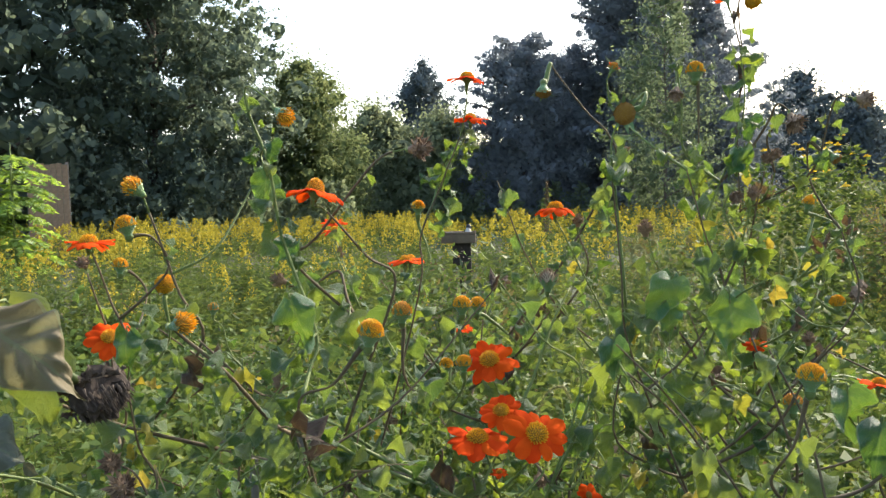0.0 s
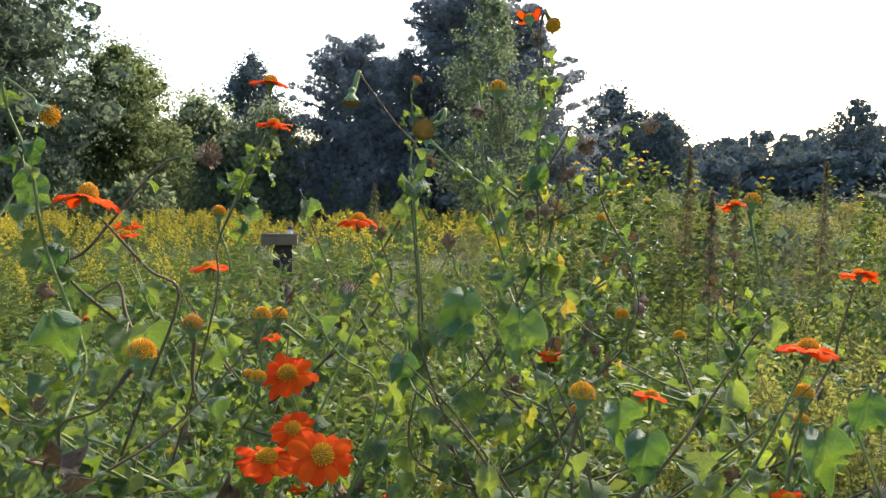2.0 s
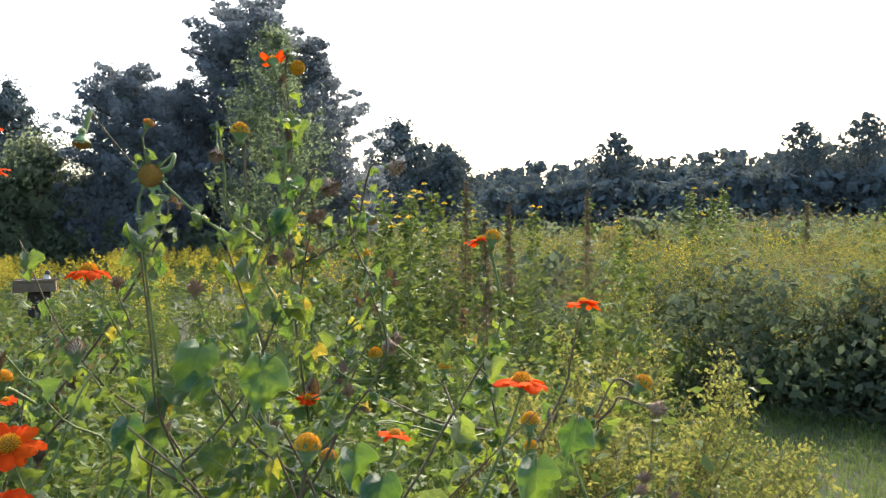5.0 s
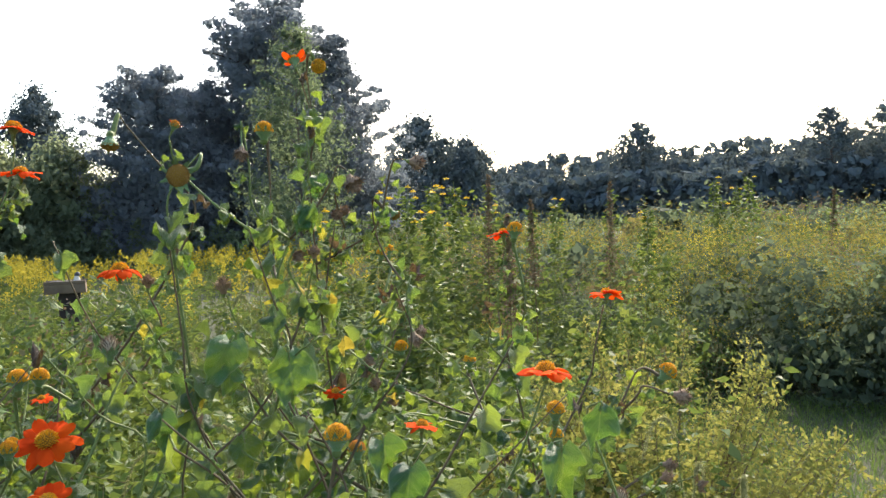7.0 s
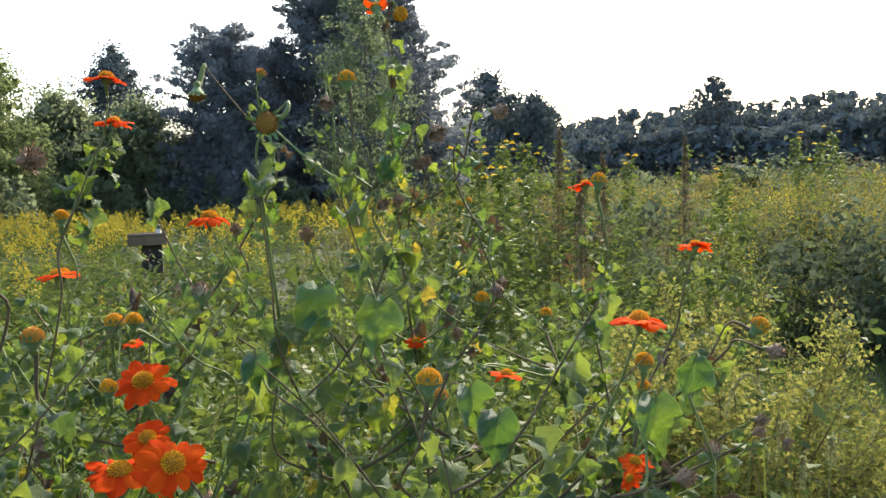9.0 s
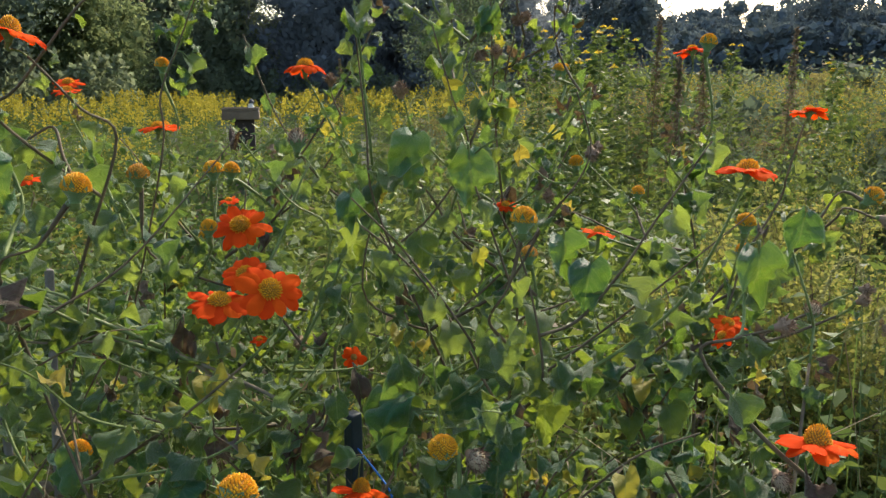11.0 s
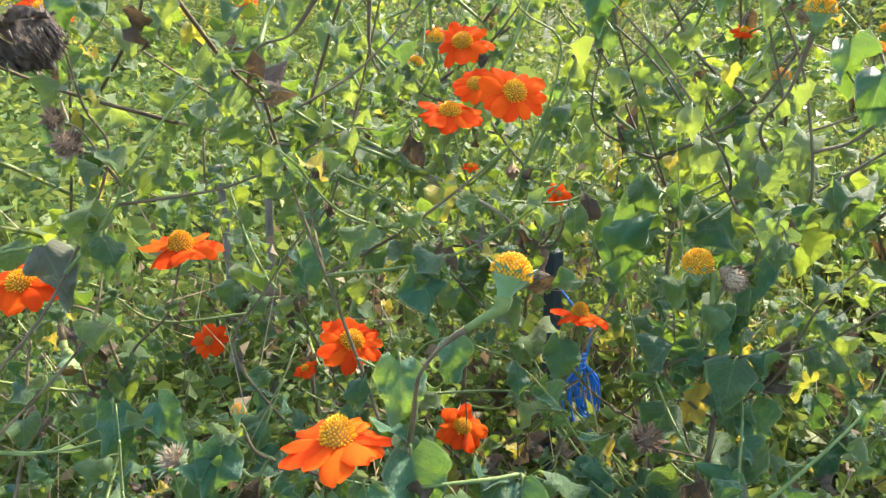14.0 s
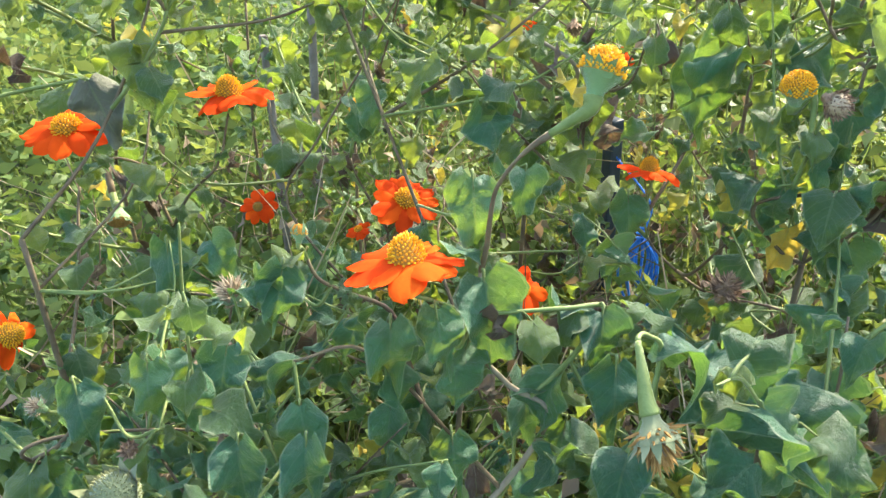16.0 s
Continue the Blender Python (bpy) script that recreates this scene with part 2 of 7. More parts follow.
M_GREYWOOD = solid_material("grey_stake_wood", (0.10, 0.09, 0.075), (0.24, 0.22, 0.19), 0.85, 25, False, 0.6)
M_WHITE = solid_material("pale_paint", (0.50, 0.48, 0.42), (0.62, 0.60, 0.54), 0.6, 20)
M_DARK = solid_material("dark_paint", (0.02, 0.02, 0.022), (0.05, 0.05, 0.05), 0.6, 20)
M_SAPLING = leaf_material("sapling_leaf", ((0.0, (0.09, 0.17, 0.05)), (1.0, (0.17, 0.26, 0.08))), ((0.30, 0.46, 0.05), (0.45, 0.58, 0.08)), 0.45, 0.5, island=True)
M_RAY = leaf_material("small_yellow_petal", ((0.0, (0.55, 0.38, 0.02)), (1.0, (0.70, 0.52, 0.03))), ((0.7, 0.5, 0.03), (0.8, 0.6, 0.05)), 0.35, 0.6, island=True)
M_DOCK = leaf_material("brown_seed_spike", ((0.0, (0.11, 0.085, 0.055)), (1.0, (0.20, 0.165, 0.11))), ((0.14, 0.09, 0.04), (0.24, 0.16, 0.08)), 0.25, 0.8, island=True)

# ---------------------------------------------------------------- mesh tools


def mesh_of(name, verts, faces, mats, face_mat=None, smooth=True, uvs=None):
    """A mesh from arrays. uvs: one pair a vertex."""
    me = bpy.data.meshes.new(name)
    me.from_pydata([tuple(v) for v in verts], [], [tuple(int(i) for i in f) for f in faces])
    finish(me, mats, face_mat, smooth, uvs)
    return me


def finish(me, mats, face_mat=None, smooth=True, uvs=None):
    for m in mats:
        me.materials.append(m)
    if face_mat is not None:
        me.polygons.foreach_set("material_index", np.asarray(face_mat, dtype=np.int32))
    if smooth:
        me.polygons.foreach_set("use_smooth", np.ones(len(me.polygons), dtype=bool))
    if uvs is not None:
        layer = me.uv_layers.new(name="uv")
        idx = np.empty(len(me.loops), dtype=np.int32)
        me.loops.foreach_get("vertex_index", idx)
        layer.data.foreach_set("uv", np.asarray(uvs, dtype=np.float32)[idx].ravel())
    me.update()


def quads_mesh(name, verts, mats, face_mat=None, smooth=False):
    """Many loose quads at once: verts is (n, 4, 3)."""
    verts = np.asarray(verts, dtype=np.float32)
    n = len(verts)
    me = bpy.data.meshes.new(name)
    me.vertices.add(4 * n)
    me.vertices.foreach_set("co", verts.ravel())
    me.loops.add(4 * n)
    me.loops.foreach_set("vertex_index", np.arange(4 * n, dtype=np.int32))
    me.polygons.add(n)
    me.polygons.foreach_set("loop_start", np.arange(0, 4 * n, 4, dtype=np.int32))
    me.update(calc_edges=True)
    finish(me, mats, face_mat, smooth)
    me.validate()
    return me


class Soup:
    """Collects pieces into one mesh."""

    def __init__(self):
        self.v, self.f, self.m, self.uv = [], [], [], []

    def add(self, verts, faces, mat=0, uvs=None):
        base = len(self.v)
        self.v.extend(verts)
        self.f.extend([tuple(i + base for i in f) for f in faces])
        self.m.extend([mat] * len(faces))
        self.uv.extend(uvs if uvs is not None else [(0.25, 0.5)] * len(verts))
        return self

    def mesh(self, name, mats, smooth=True):
        return mesh_of(name, self.v, self.f, mats, self.m, smooth, self.uv)


def spline(points, n=6):
    """A smooth line through the points."""
    pts = [Vector(p) for p in points]
    pts = [pts[0] * 2 - pts[1]] + pts + [pts[-1] * 2 - pts[-2]]
    line = []
    for i in range(1, len(pts) - 2):
        a, b, c, d = pts[i - 1 : i + 3]
        for k in range(n):
            t = k / n
            line.append(0.5 * (2 * b + (c - a) * t + (2 * a - 5 * b + 4 * c - d) * t * t + (3 * b - a - 3 * c + d) * t**3))
    line.append(pts[-2])
    return line


def tube(line, radii, sides=6):
    """Verts and faces of a tapered round rod along a line, closed at its ends."""
    verts, faces = [], []
    side = Vector((1, 0, 0))
    for i, p in enumerate(line):
        along = (line[min(i + 1, len(line) - 1)] - line[max(i - 1, 0)]).normalized()
        side = side - along * side.dot(along)
        if side.length < 1e-4:
            side = along.orthogonal()
        side.normalize()
        up = along.cross(side)
        for k in range(sides):
            a = 2 * math.pi * k / sides
            verts.append(p + (side * math.cos(a) + up * math.sin(a)) * radii[i])
    for i in range(len(line) - 1):
        for k in range(sides):
            a, b = i * sides + k, i * sides + (k + 1) % sides
            faces.append((a, b, b + sides, a + sides))
    faces.append(tuple(range(sides))[::-1])
    faces.append(tuple(range((len(line) - 1) * sides, len(line) * sides)))
    return verts, faces


def part(name, data, parent, label="", m=None):
    """Links a mesh as one object under a thing or a part."""
    ob = new(name, data)
    ob.parent = parent
    if m is not None:
        ob.matrix_basis = m
    if label:
        tagged(ob, label)
    return ob


def frame_of(x_axis, z_axis, at, size=1.0):
    """A pose whose x points along x_axis and whose z leans to z_axis."""
    x = Vector(x_axis).normalized()
    z = Vector(z_axis)
    z = z - x * z.dot(x)
    if z.length < 1e-4:
        z = x.orthogonal()
    z.normalize()
    y = z.cross(x)
    return Matrix.Translation(at) @ Matrix((x, y, z)).transposed().to_4x4() @ Matrix.Scale(size, 4)


def unit_rows(a):
    return a / np.maximum(np.linalg.norm(a, axis=-1, keepdims=True), 1e-9)


def leaf_quads(at, along, size, rng, slim=0.5, fold=0.15):
    """Diamond leaves: at (n, 3), along (n, 3) unit, size (n,)."""
    n = len(at)
    rand = unit_rows(rng.normal(size=(n, 3)))
    side = unit_rows(np.cross(along, rand))
    norm = np.cross(side, along)
    s = np.asarray(size)[:, None]
    mid = at + along * s * 0.45 - norm * s * fold
    return np.stack([at, mid + side * s * slim * 0.5, at + along * s, mid - side * s * slim * 0.5], 1)


def ribbon_quads(a, b, width, rng):
    """Thin flat rods from a to b (n, 3)."""
    along = unit_rows(b - a)
    side = unit_rows(np.cross(along, unit_rows(rng.normal(size=a.shape)))) * np.asarray(width).reshape(-1, 1) * 0.5
    return np.stack([a - side, a + side, b + side * 0.6, b - side * 0.6], 1)


def polar(az, r, z=0.0):
    """A place by its bearing from straight ahead, to the right, and its distance."""
    return Vector((r * math.sin(radians(az)), r * math.cos(radians(az)), z))


# ---------------------------------------------------------------- ground


def ground_height(x, y):
    return 0.04 * math.sin(x * 0.7 + 1.3) * math.cos(y * 0.6) + 0.03 * noise.noise(Vector((x * 0.4, y * 0.4, 0)))


def make_ground():
    g = Graph("soil_and_grass")
    big, fine = g.noise(0.35, 5), g.noise(14.0, 6)
    colour = g.mix(big, g.ramp(fine, (0.3, (0.028, 0.024, 0.015)), (0.7, (0.065, 0.060, 0.028))), g.ramp(fine, (0.3, (0.028, 0.045, 0.016)), (0.7, (0.065, 0.09, 0.030))))
    bs = g.add("BsdfPrincipled", **{"Base Color": colour, "Roughness": 0.95})
    g.feed(bs.inputs["Normal"], g.bump(fine, 0.9, 0.03))
    mat = g.done(bs.outputs[0])
    rings = [0.0] + [0.5 * 1.16**k for k in range(62)]
    verts, faces, sides = [], [], 72
    for r in rings[1:]:
        for k in range(sides):
            a = 2 * math.pi * k / sides
            x, y = r * math.cos(a), r * math.sin(a)
            verts.append((x, y, ground_height(x, y) * min(1, 40 / r)))
    verts.append((0, 0, ground_height(0, 0)))
    for i in range(len(rings) - 2):
        for k in range(sides):
            a, b = i * sides + k, i * sides + (k + 1) % sides
            faces.append((a, b, b + sides, a + sides))
    for k in range(sides):
        faces.append((len(verts) - 1, k, (k + 1) % sides))
    ob = new("ground", mesh_of("ground", verts, faces, [mat]))
    tagged(ob, "weedy soil and rough grass of an open meadow", "ground", kind="structure")


make_ground()

# ---------------------------------------------------------------- trees


def shell_quads(centres, radii, count, size, rng, flat=1.0, slim=0.62, fuzz=0.10, lift=0.3, seed=0.0, gaps=0.0, bunch=7, jitter=0.36, rough=0.13):
    """Leaves that clothe a heap of clumps from outside: sprays of a few leaves each, turned outwards and up, none deep within another clump."""
    radii = np.asarray(radii)
    n = max(1, count // bunch)
    pick = rng.choice(len(centres), n, p=radii**2 / np.sum(radii**2))
    d = unit_rows(rng.normal(size=(n, 3)))
    r = radii[pick][:, None]
    wave = np.sin(d @ rng.normal(0, 4.5, (3, 5)) + pick[:, None] * 1.7).sum(1, keepdims=True) / 2.2
    p = centres[pick] + d * r * (1.0 - 0.45 * rng.random((n, 1)) ** 2 + rng.normal(0, 0.10, (n, 1)) + rough * wave) * [1, 1, flat]
    p[:, 2] = np.maximum(p[:, 2], 0.05)
    keep = np.ones(n, bool)
    for c, q in zip(centres, radii):
        keep &= np.sum(((p - c) / [1, 1, flat]) ** 2, 1) > (0.52 * q) ** 2
    if gaps:
        keep &= np.array([noise.noise(Vector(v) * 0.9 + Vector((seed, 0, 0))) for v in p]) > gaps - 0.75
    m = int(keep.sum())
    twig = unit_rows(d[keep] + 0.45 * rng.normal(size=(m, 3)) + [0, 0, 0.25]) * r[keep] * fuzz * rng.uniform(0.3, 1.7, (m, 1)) * (rng.random((m, 1)) < 0.4)
    p, d, r, twig = (np.repeat(x, bunch, 0) for x in (p[keep], d[keep], r[keep], twig))
    n = len(p)
    p = p + twig * np.tile(np.linspace(0.0, 1.0, bunch), m)[:, None]
    p = p + rng.normal(size=(n, 3)) * size * 1.0 + unit_rows(d + [0, 0, 0.5]) * size * rng.uniform(-1.0, 1.8, (n, 1))
    norm = unit_rows(d + jitter * rng.normal(size=(n, 3)) + [0, 0, lift])
    along = unit_rows(np.cross(norm, unit_rows(rng.normal(size=(n, 3)))))
    side = np.cross(norm, along)
    s = size * rng.uniform(0.6, 1.35, (n, 1))
    mid = p + along * s * 0.45 - norm * s * 0.12
    return np.stack([p, mid + side * s * slim * 0.5, p + along * s, mid - side * s * slim * 0.5], 1)


def core_quads(centres, radii, size, rng, flat=1.0, share=0.5, cover=1.6):
    """The close inner foliage of clumps, which lets little light through: leaves round each clump's middle."""
    each = np.maximum(4, (cover * 12.6 * (np.asarray(radii) * share) ** 2 / (2.4 * size**2)).astype(int))
    c = np.repeat(centres, each, 0)
    r = np.repeat(np.asarray(radii), each)[:, None]
    d = unit_rows(rng.normal(size=(len(c), 3)))
    a = unit_rows(np.cross(d + 0.3 * rng.normal(size=d.shape), unit_rows(rng.normal(size=d.shape))))
    b = np.cross(d, a)
    m = c + d * r * share * rng.uniform(0.7, 1.1, r.shape) * [1, 1, flat]
    m[:, 2] = np.maximum(m[:, 2], 0.1)
    s, q = size * rng.uniform(0.9, 1.5, r.shape), size * rng.uniform(0.6, 1.0, r.shape)
    return np.stack([m - a * s, m + b * q, m + a * s, m - b * q], 1)


ROUND = ((0.0, 0.75), (0.2, 0.95), (0.45, 1.0), (0.7, 0.85), (0.88, 0.55), (1.0, 0.15))
BLUFF = ((0.0, 1.1), (0.3, 1.15), (0.5, 1.1), (0.72, 1.0), (0.9, 0.78), (1.0, 0.45))
HEAP = ((0.0, 1.0), (0.4, 1.0), (0.65, 0.86), (0.85, 0.58), (1.0, 0.22))


def tree(name, label, at, height, radius, mat, count, size, seed, form=ROUND, low=0.1, flat=0.8, lobes=70, lobe=0.24, gaps=0.0, trunk=0.2, fuzz=0.10, core=1.0, needles=False, ragged=0.25):
    """A tapered trunk, limbs, and a crown of clumps that grow out of them, clothed in many small leaves."""
    rng = np.random.default_rng(seed)
    ob = new(name)
    ob.location = (at.x, at.y, ground_height(at.x, at.y) * 0.2)
    tagged(ob, label, "tree", "trees round the meadow")
    top = height * 0.93
    bend = rng.normal(0, 0.015 * height, (4, 2))
    pts = [Vector((0, 0, -0.1))] + [Vector((bend[k][0] * k / 3, bend[k][1] * k / 3, top * (k + 1) / 4)) for k in range(4)]
    line = spline(pts, 4)
    n = len(line)
    part("trunk", Soup().add(*tube(line, [trunk * (1 - 0.93 * (i / n) ** 0.8) for i in range(n)], 8)).mesh("trunk", [M_BARK]), ob)
    centres, radii = [], []
    hs, rs = [h for h, _ in form], [r for _, r in form]
    for k in range(lobes):
        h = (k + rng.random()) / lobes
        a = k * 2.39996 + rng.normal(0, 0.4)
        reach = radius * np.interp(h, hs, rs) * (1 + ragged * noise.noise(Vector((math.cos(a) * 1.2, math.sin(a) * 1.2, h * 3 + seed * 3.1))) * 1.5)
        r = radius * lobe * rng.choice([0.7, 0.9, 1.1, 1.35]) * rng.uniform(0.85, 1.15) * (1.0 - 0.3 * h)
        d = max(0.0, reach - r * 0.55) * math.sqrt(rng.uniform(0.45, 1.0))
        z = low + (height - low) * h - (r * flat * 0.75 if h > 0.85 else 0.0)
        centres += [(f * d * math.cos(a), f * d * math.sin(a), z - (1 - f) * 0.35 * d) for f in (1.0, 0.75, 0.5)]
        radii += [r, r * 1.15, r * 1.25]
    rim = len(centres)
    for k in range(9):
        h = k / 9.5
        centres.append((0, 0, low + (height - low) * h))
        radii.append(radius * np.interp(h + 0.06, hs, rs) * 0.66)
    centres, radii = np.array(centres), np.array(radii)
    for c in centres[: rim : max(1, rim // 24)]:
        foot = min(line, key=lambda p: abs(p.z - (c[2] - 0.45 * math.hypot(c[0], c[1]))))
        end = Vector(c)
        way = spline([foot, foot.lerp(end, 0.5) + Vector((0, 0, 0.04 * height * rng.uniform(-0.3, 1))), end], 4)
        part("limb", Soup().add(*tube(way, [trunk * 0.32 * (1 - 0.85 * i / len(way)) for i in range(len(way))], 5)).mesh("limb", [M_BARK]), ob)
    quads = [shell_quads(centres, radii, count, size, rng, flat, 0.34 if needles else 0.66, fuzz, 0.05, seed * 7.7, gaps, 9 if needles else 6, 0.5, 0.24)]
    if core:
        quads.append(core_quads(centres[:rim], radii[:rim], size * 1.15, rng, flat, 0.5, core * 0.75))
    if core and not gaps:
        quads.append(core_quads(centres[rim:], radii[rim:], size * 1.4, rng, 1.0, 0.7, core * 0.7))
    part("crown", quads_mesh("crown", np.concatenate(quads), [mat]), ob)
    return ob


def up(deg, r):
    """The height that stands so many degrees over the eye's level at that distance."""
    return 1.62 + r * math.tan(radians(deg))


BROAD = "large leafy broadleaf tree, dark against the sky"
EDGE = "low broadleaf tree at the meadow's edge, paled with haze colour"
tree("broadleaf_tree", BROAD, polar(-8.6, 33), up(23, 33), 5.4, M_TREE_HAZED, 110000, 0.13, 1, trunk=0.42, lobes=210, lobe=0.21, flat=0.62, gaps=0.36, ragged=0.2, form=HEAP, fuzz=0.5)
tree("broadleaf_tree", BROAD, polar(-22, 31), up(24, 31), 6.4, M_TREE_HAZED, 30000, 0.24, 2, trunk=0.42, lobes=140, lobe=0.24, flat=0.62, gaps=0.32, form=HEAP, fuzz=0.5)
tree("broadleaf_tree", "broadleaf tree at the meadow's edge, sunlit yellow-green put into its leaf colour", polar(1.3, 37), up(10.2, 37), 3.5, M_TREE_SUNLIT, 36000, 0.14, 3, trunk=0.2, lobes=90, lobe=0.24, form=HEAP, fuzz=0.5)
tree("broadleaf_tree", EDGE, polar(6.3, 43), up(7.0, 43), 3.3, M_TREE_PALE_HAZED, 18000, 0.18, 4, trunk=0.2, lobes=50, lobe=0.28, form=HEAP, fuzz=0.5)
tree("broadleaf_tree", EDGE, polar(11.0, 44), up(6.6, 44), 3.3, M_TREE_PALE_HAZED, 18000, 0.18, 5, trunk=0.2, lobes=50, lobe=0.28, form=HEAP, fuzz=0.5)
tree("broadleaf_tree", "distant round-topped broadleaf tree", polar(9.9, 62), up(9.9, 62), 3.7, M_FARWOOD_HAZED, 18000, 0.2, 6, low=1.0, trunk=0.25, lobes=55, lobe=0.26, fuzz=0.3)
tree("juniper", "dense dark evergreen tree in a clump", polar(16.6, 43), up(11.6, 43), 3.5, M_PINE_HAZED, 70000, 0.12, 7, form=BLUFF, trunk=0.25, lobes=100, lobe=0.22, flat=0.7, fuzz=0.75, needles=True, ragged=0.12)
tree("juniper", "dense dark evergreen tree in a clump", polar(20.6, 47), up(10.4, 47), 3.6, M_PINE_HAZED, 45000, 0.13, 8, form=BLUFF, trunk=0.25, lobes=80, lobe=0.24, flat=0.7, fuzz=0.75, needles=True, ragged=0.12)
tree("pine", "tall dark pine with layered boughs", polar(25.1, 46), up(16.2, 46), 5.1, M_PINE_HAZED, 110000, 0.13, 9, form=BLUFF, trunk=0.36, lobes=150, lobe=0.20, flat=0.55, fuzz=0.9, needles=True, ragged=0.25)
tree("pine", "dark pine with ragged spreading boughs", polar(29.2, 47), up(13.8, 47), 4.9, M_PINE_HAZED, 65000, 0.13, 10, form=HEAP, trunk=0.22, lobes=80, lobe=0.19, flat=0.45, fuzz=1.1, needles=True, ragged=0.75)
tree("young_poplar", "slender light-leaved young tree with an open crown", polar(26.7, 29), up(14.2, 29), 2.3, M_DEEP, 20000, 0.11, 11, trunk=0.09, lobes=70, lobe=0.14, gaps=0.42, core=0.3, low=0.6, fuzz=0.5, ragged=0.6)
tree("broadleaf_tree", "distant broadleaf tree before the far wood", polar(35.1, 80), up(7.9, 80), 4.9, M_FARWOOD_HAZED, 19000, 0.26, 12, trunk=0.3, lobes=60, lobe=0.26, form=HEAP, fuzz=0.5)
tree("broadleaf_tree", "distant broadleaf tree before the far wood", polar(38.2, 84), up(6.3, 84), 5.6, M_FARWOOD_HAZED, 18000, 0.26, 13, trunk=0.3, lobes=60, lobe=0.26, form=HEAP, fuzz=0.5)
tree("broadleaf_tree", "haze-toned grey-green round-topped tree rising over the far wood", polar(50.3, 146), up(6.7, 146), 6.2, M_FARWOOD_HAZED, 18000, 0.34, 14, trunk=0.4, lobes=80, lobe=0.22, low=2, gaps=0.40, core=0.5, fuzz=0.6)
tree("broadleaf_tree", "haze-toned grey-green open-crowned tree rising over the far wood", polar(62.4, 140), up(6.7, 140), 5.8, M_FARWOOD_HAZED, 16000, 0.34, 15, trunk=0.4, lobes=70, lobe=0.22, low=2, gaps=0.42, core=0.5, fuzz=0.6)
tree("broadleaf_tree", "haze-toned grey-green open-crowned tree rising over the far wood", polar(66.0, 140), up(6.9, 140), 6.0, M_FARWOOD_HAZED, 16000, 0.34, 16, trunk=0.4, lobes=70, lobe=0.22, low=2, gaps=0.40, core=0.5, fuzz=0.6)


def far_wood():
    """The wood that closes the meadow all round, one mass of crowns, its nearer edge lower than its ridge."""
    rng = np.random.default_rng(44)
    quads = []
    for az in np.concatenate([np.arange(-180, 31, 1.6), np.arange(31, 86, 0.75), np.arange(86, 180, 1.6)]):
        near = 31 < az < 86
        ridge = 4.15 + 0.55 * min(1.0, max(0.0, (az - 42) / 6)) + 0.12 * math.sin(az * 0.9) + 0.10 * math.sin(az * 2.3)
        for row in range(3 if near else 2):
            r = (136, 146, 158)[row] + rng.uniform(-4, 4) - (0 if near else 20)
            tall = (ridge - (1.3, 0.45, -0.25)[row] + rng.uniform(-0.34, 0.26)) if near else 3.9 + rng.uniform(-0.3, 0.3)
            top = up(tall, r)
            c = polar(az + rng.uniform(-0.35, 0.35), r)
            k = 16
            h = (np.arange(k) + rng.random(k)) / k
            w = rng.uniform(2.4, 3.4) * np.interp(h, [0, 0.5, 0.8, 1], [1, 1, 0.8, 0.3]) * np.sqrt(rng.random(k))
            a = rng.uniform(0, 2 * np.pi, k)
            rad = rng.uniform(1.4, 2.4, k) * (1 - 0.15 * h)
            mid = np.stack([c.x + w * np.cos(a), c.y + w * np.sin(a), np.minimum(top * h, top - rad * 0.8)], 1)
            if near:
                quads.append(shell_quads(mid, rad, 1000 if row else 750, 0.36, rng, 0.85, 0.7, 0.3, 0.0, 0.0, 0.0, 5, 0.45, 0.25))
                quads.append(core_quads(mid, rad, 0.75, rng, 1.0, 0.6, 0.9))
            else:
                wide = -35 < az < 31
                quads.append(shell_quads(mid, rad, 260 if wide else 70, 0.9 if wide else 1.7, rng, 0.85, 0.7))
                quads.append(core_quads(mid, rad, 0.9 if wide else 1.8, rng, 1.0, 0.6, 1.0))
    ob = new("far_wood", quads_mesh("far_wood", np.concatenate(quads), [M_FARWOOD_HAZED]))
    tagged(ob, "distant dark wood closing the meadow", "wood", kind="stuff")


far_wood()


def hedge():
    """Brush under the near trees."""
    rng = np.random.default_rng(45)
    at = []
    for az in np.arange(-60, 42, 0.9):
        r = (31 if az < 4 else 41 if az < 22 else 45 if az < 33 else 70) + rng.uniform(-1.5, 1.5)
        n = 300
        c = polar(az, r)
        h = rng.random(n)
        w = 1.1 * np.sqrt(rng.random(n)) * (1.1 - h)
        a = rng.uniform(0, 2 * np.pi, n)
        at.append(np.stack([c.x + w * np.cos(a), c.y + w * np.sin(a), h * rng.uniform(1.3, 2.6)], 1))
    at = np.concatenate(at)
    along = unit_rows(rng.normal(size=at.shape))
    ob = new("hedge", quads_mesh("hedge", leaf_quads(at, along, rng.uniform(0.14, 0.34, len(at)), rng, 0.6), [M_TREE_PALE_HAZED]))
    tagged(ob, "dark brush under the trees along the meadow's edge", "brush", kind="stuff")


hedge()

# ---------------------------------------------------------------- the meadow


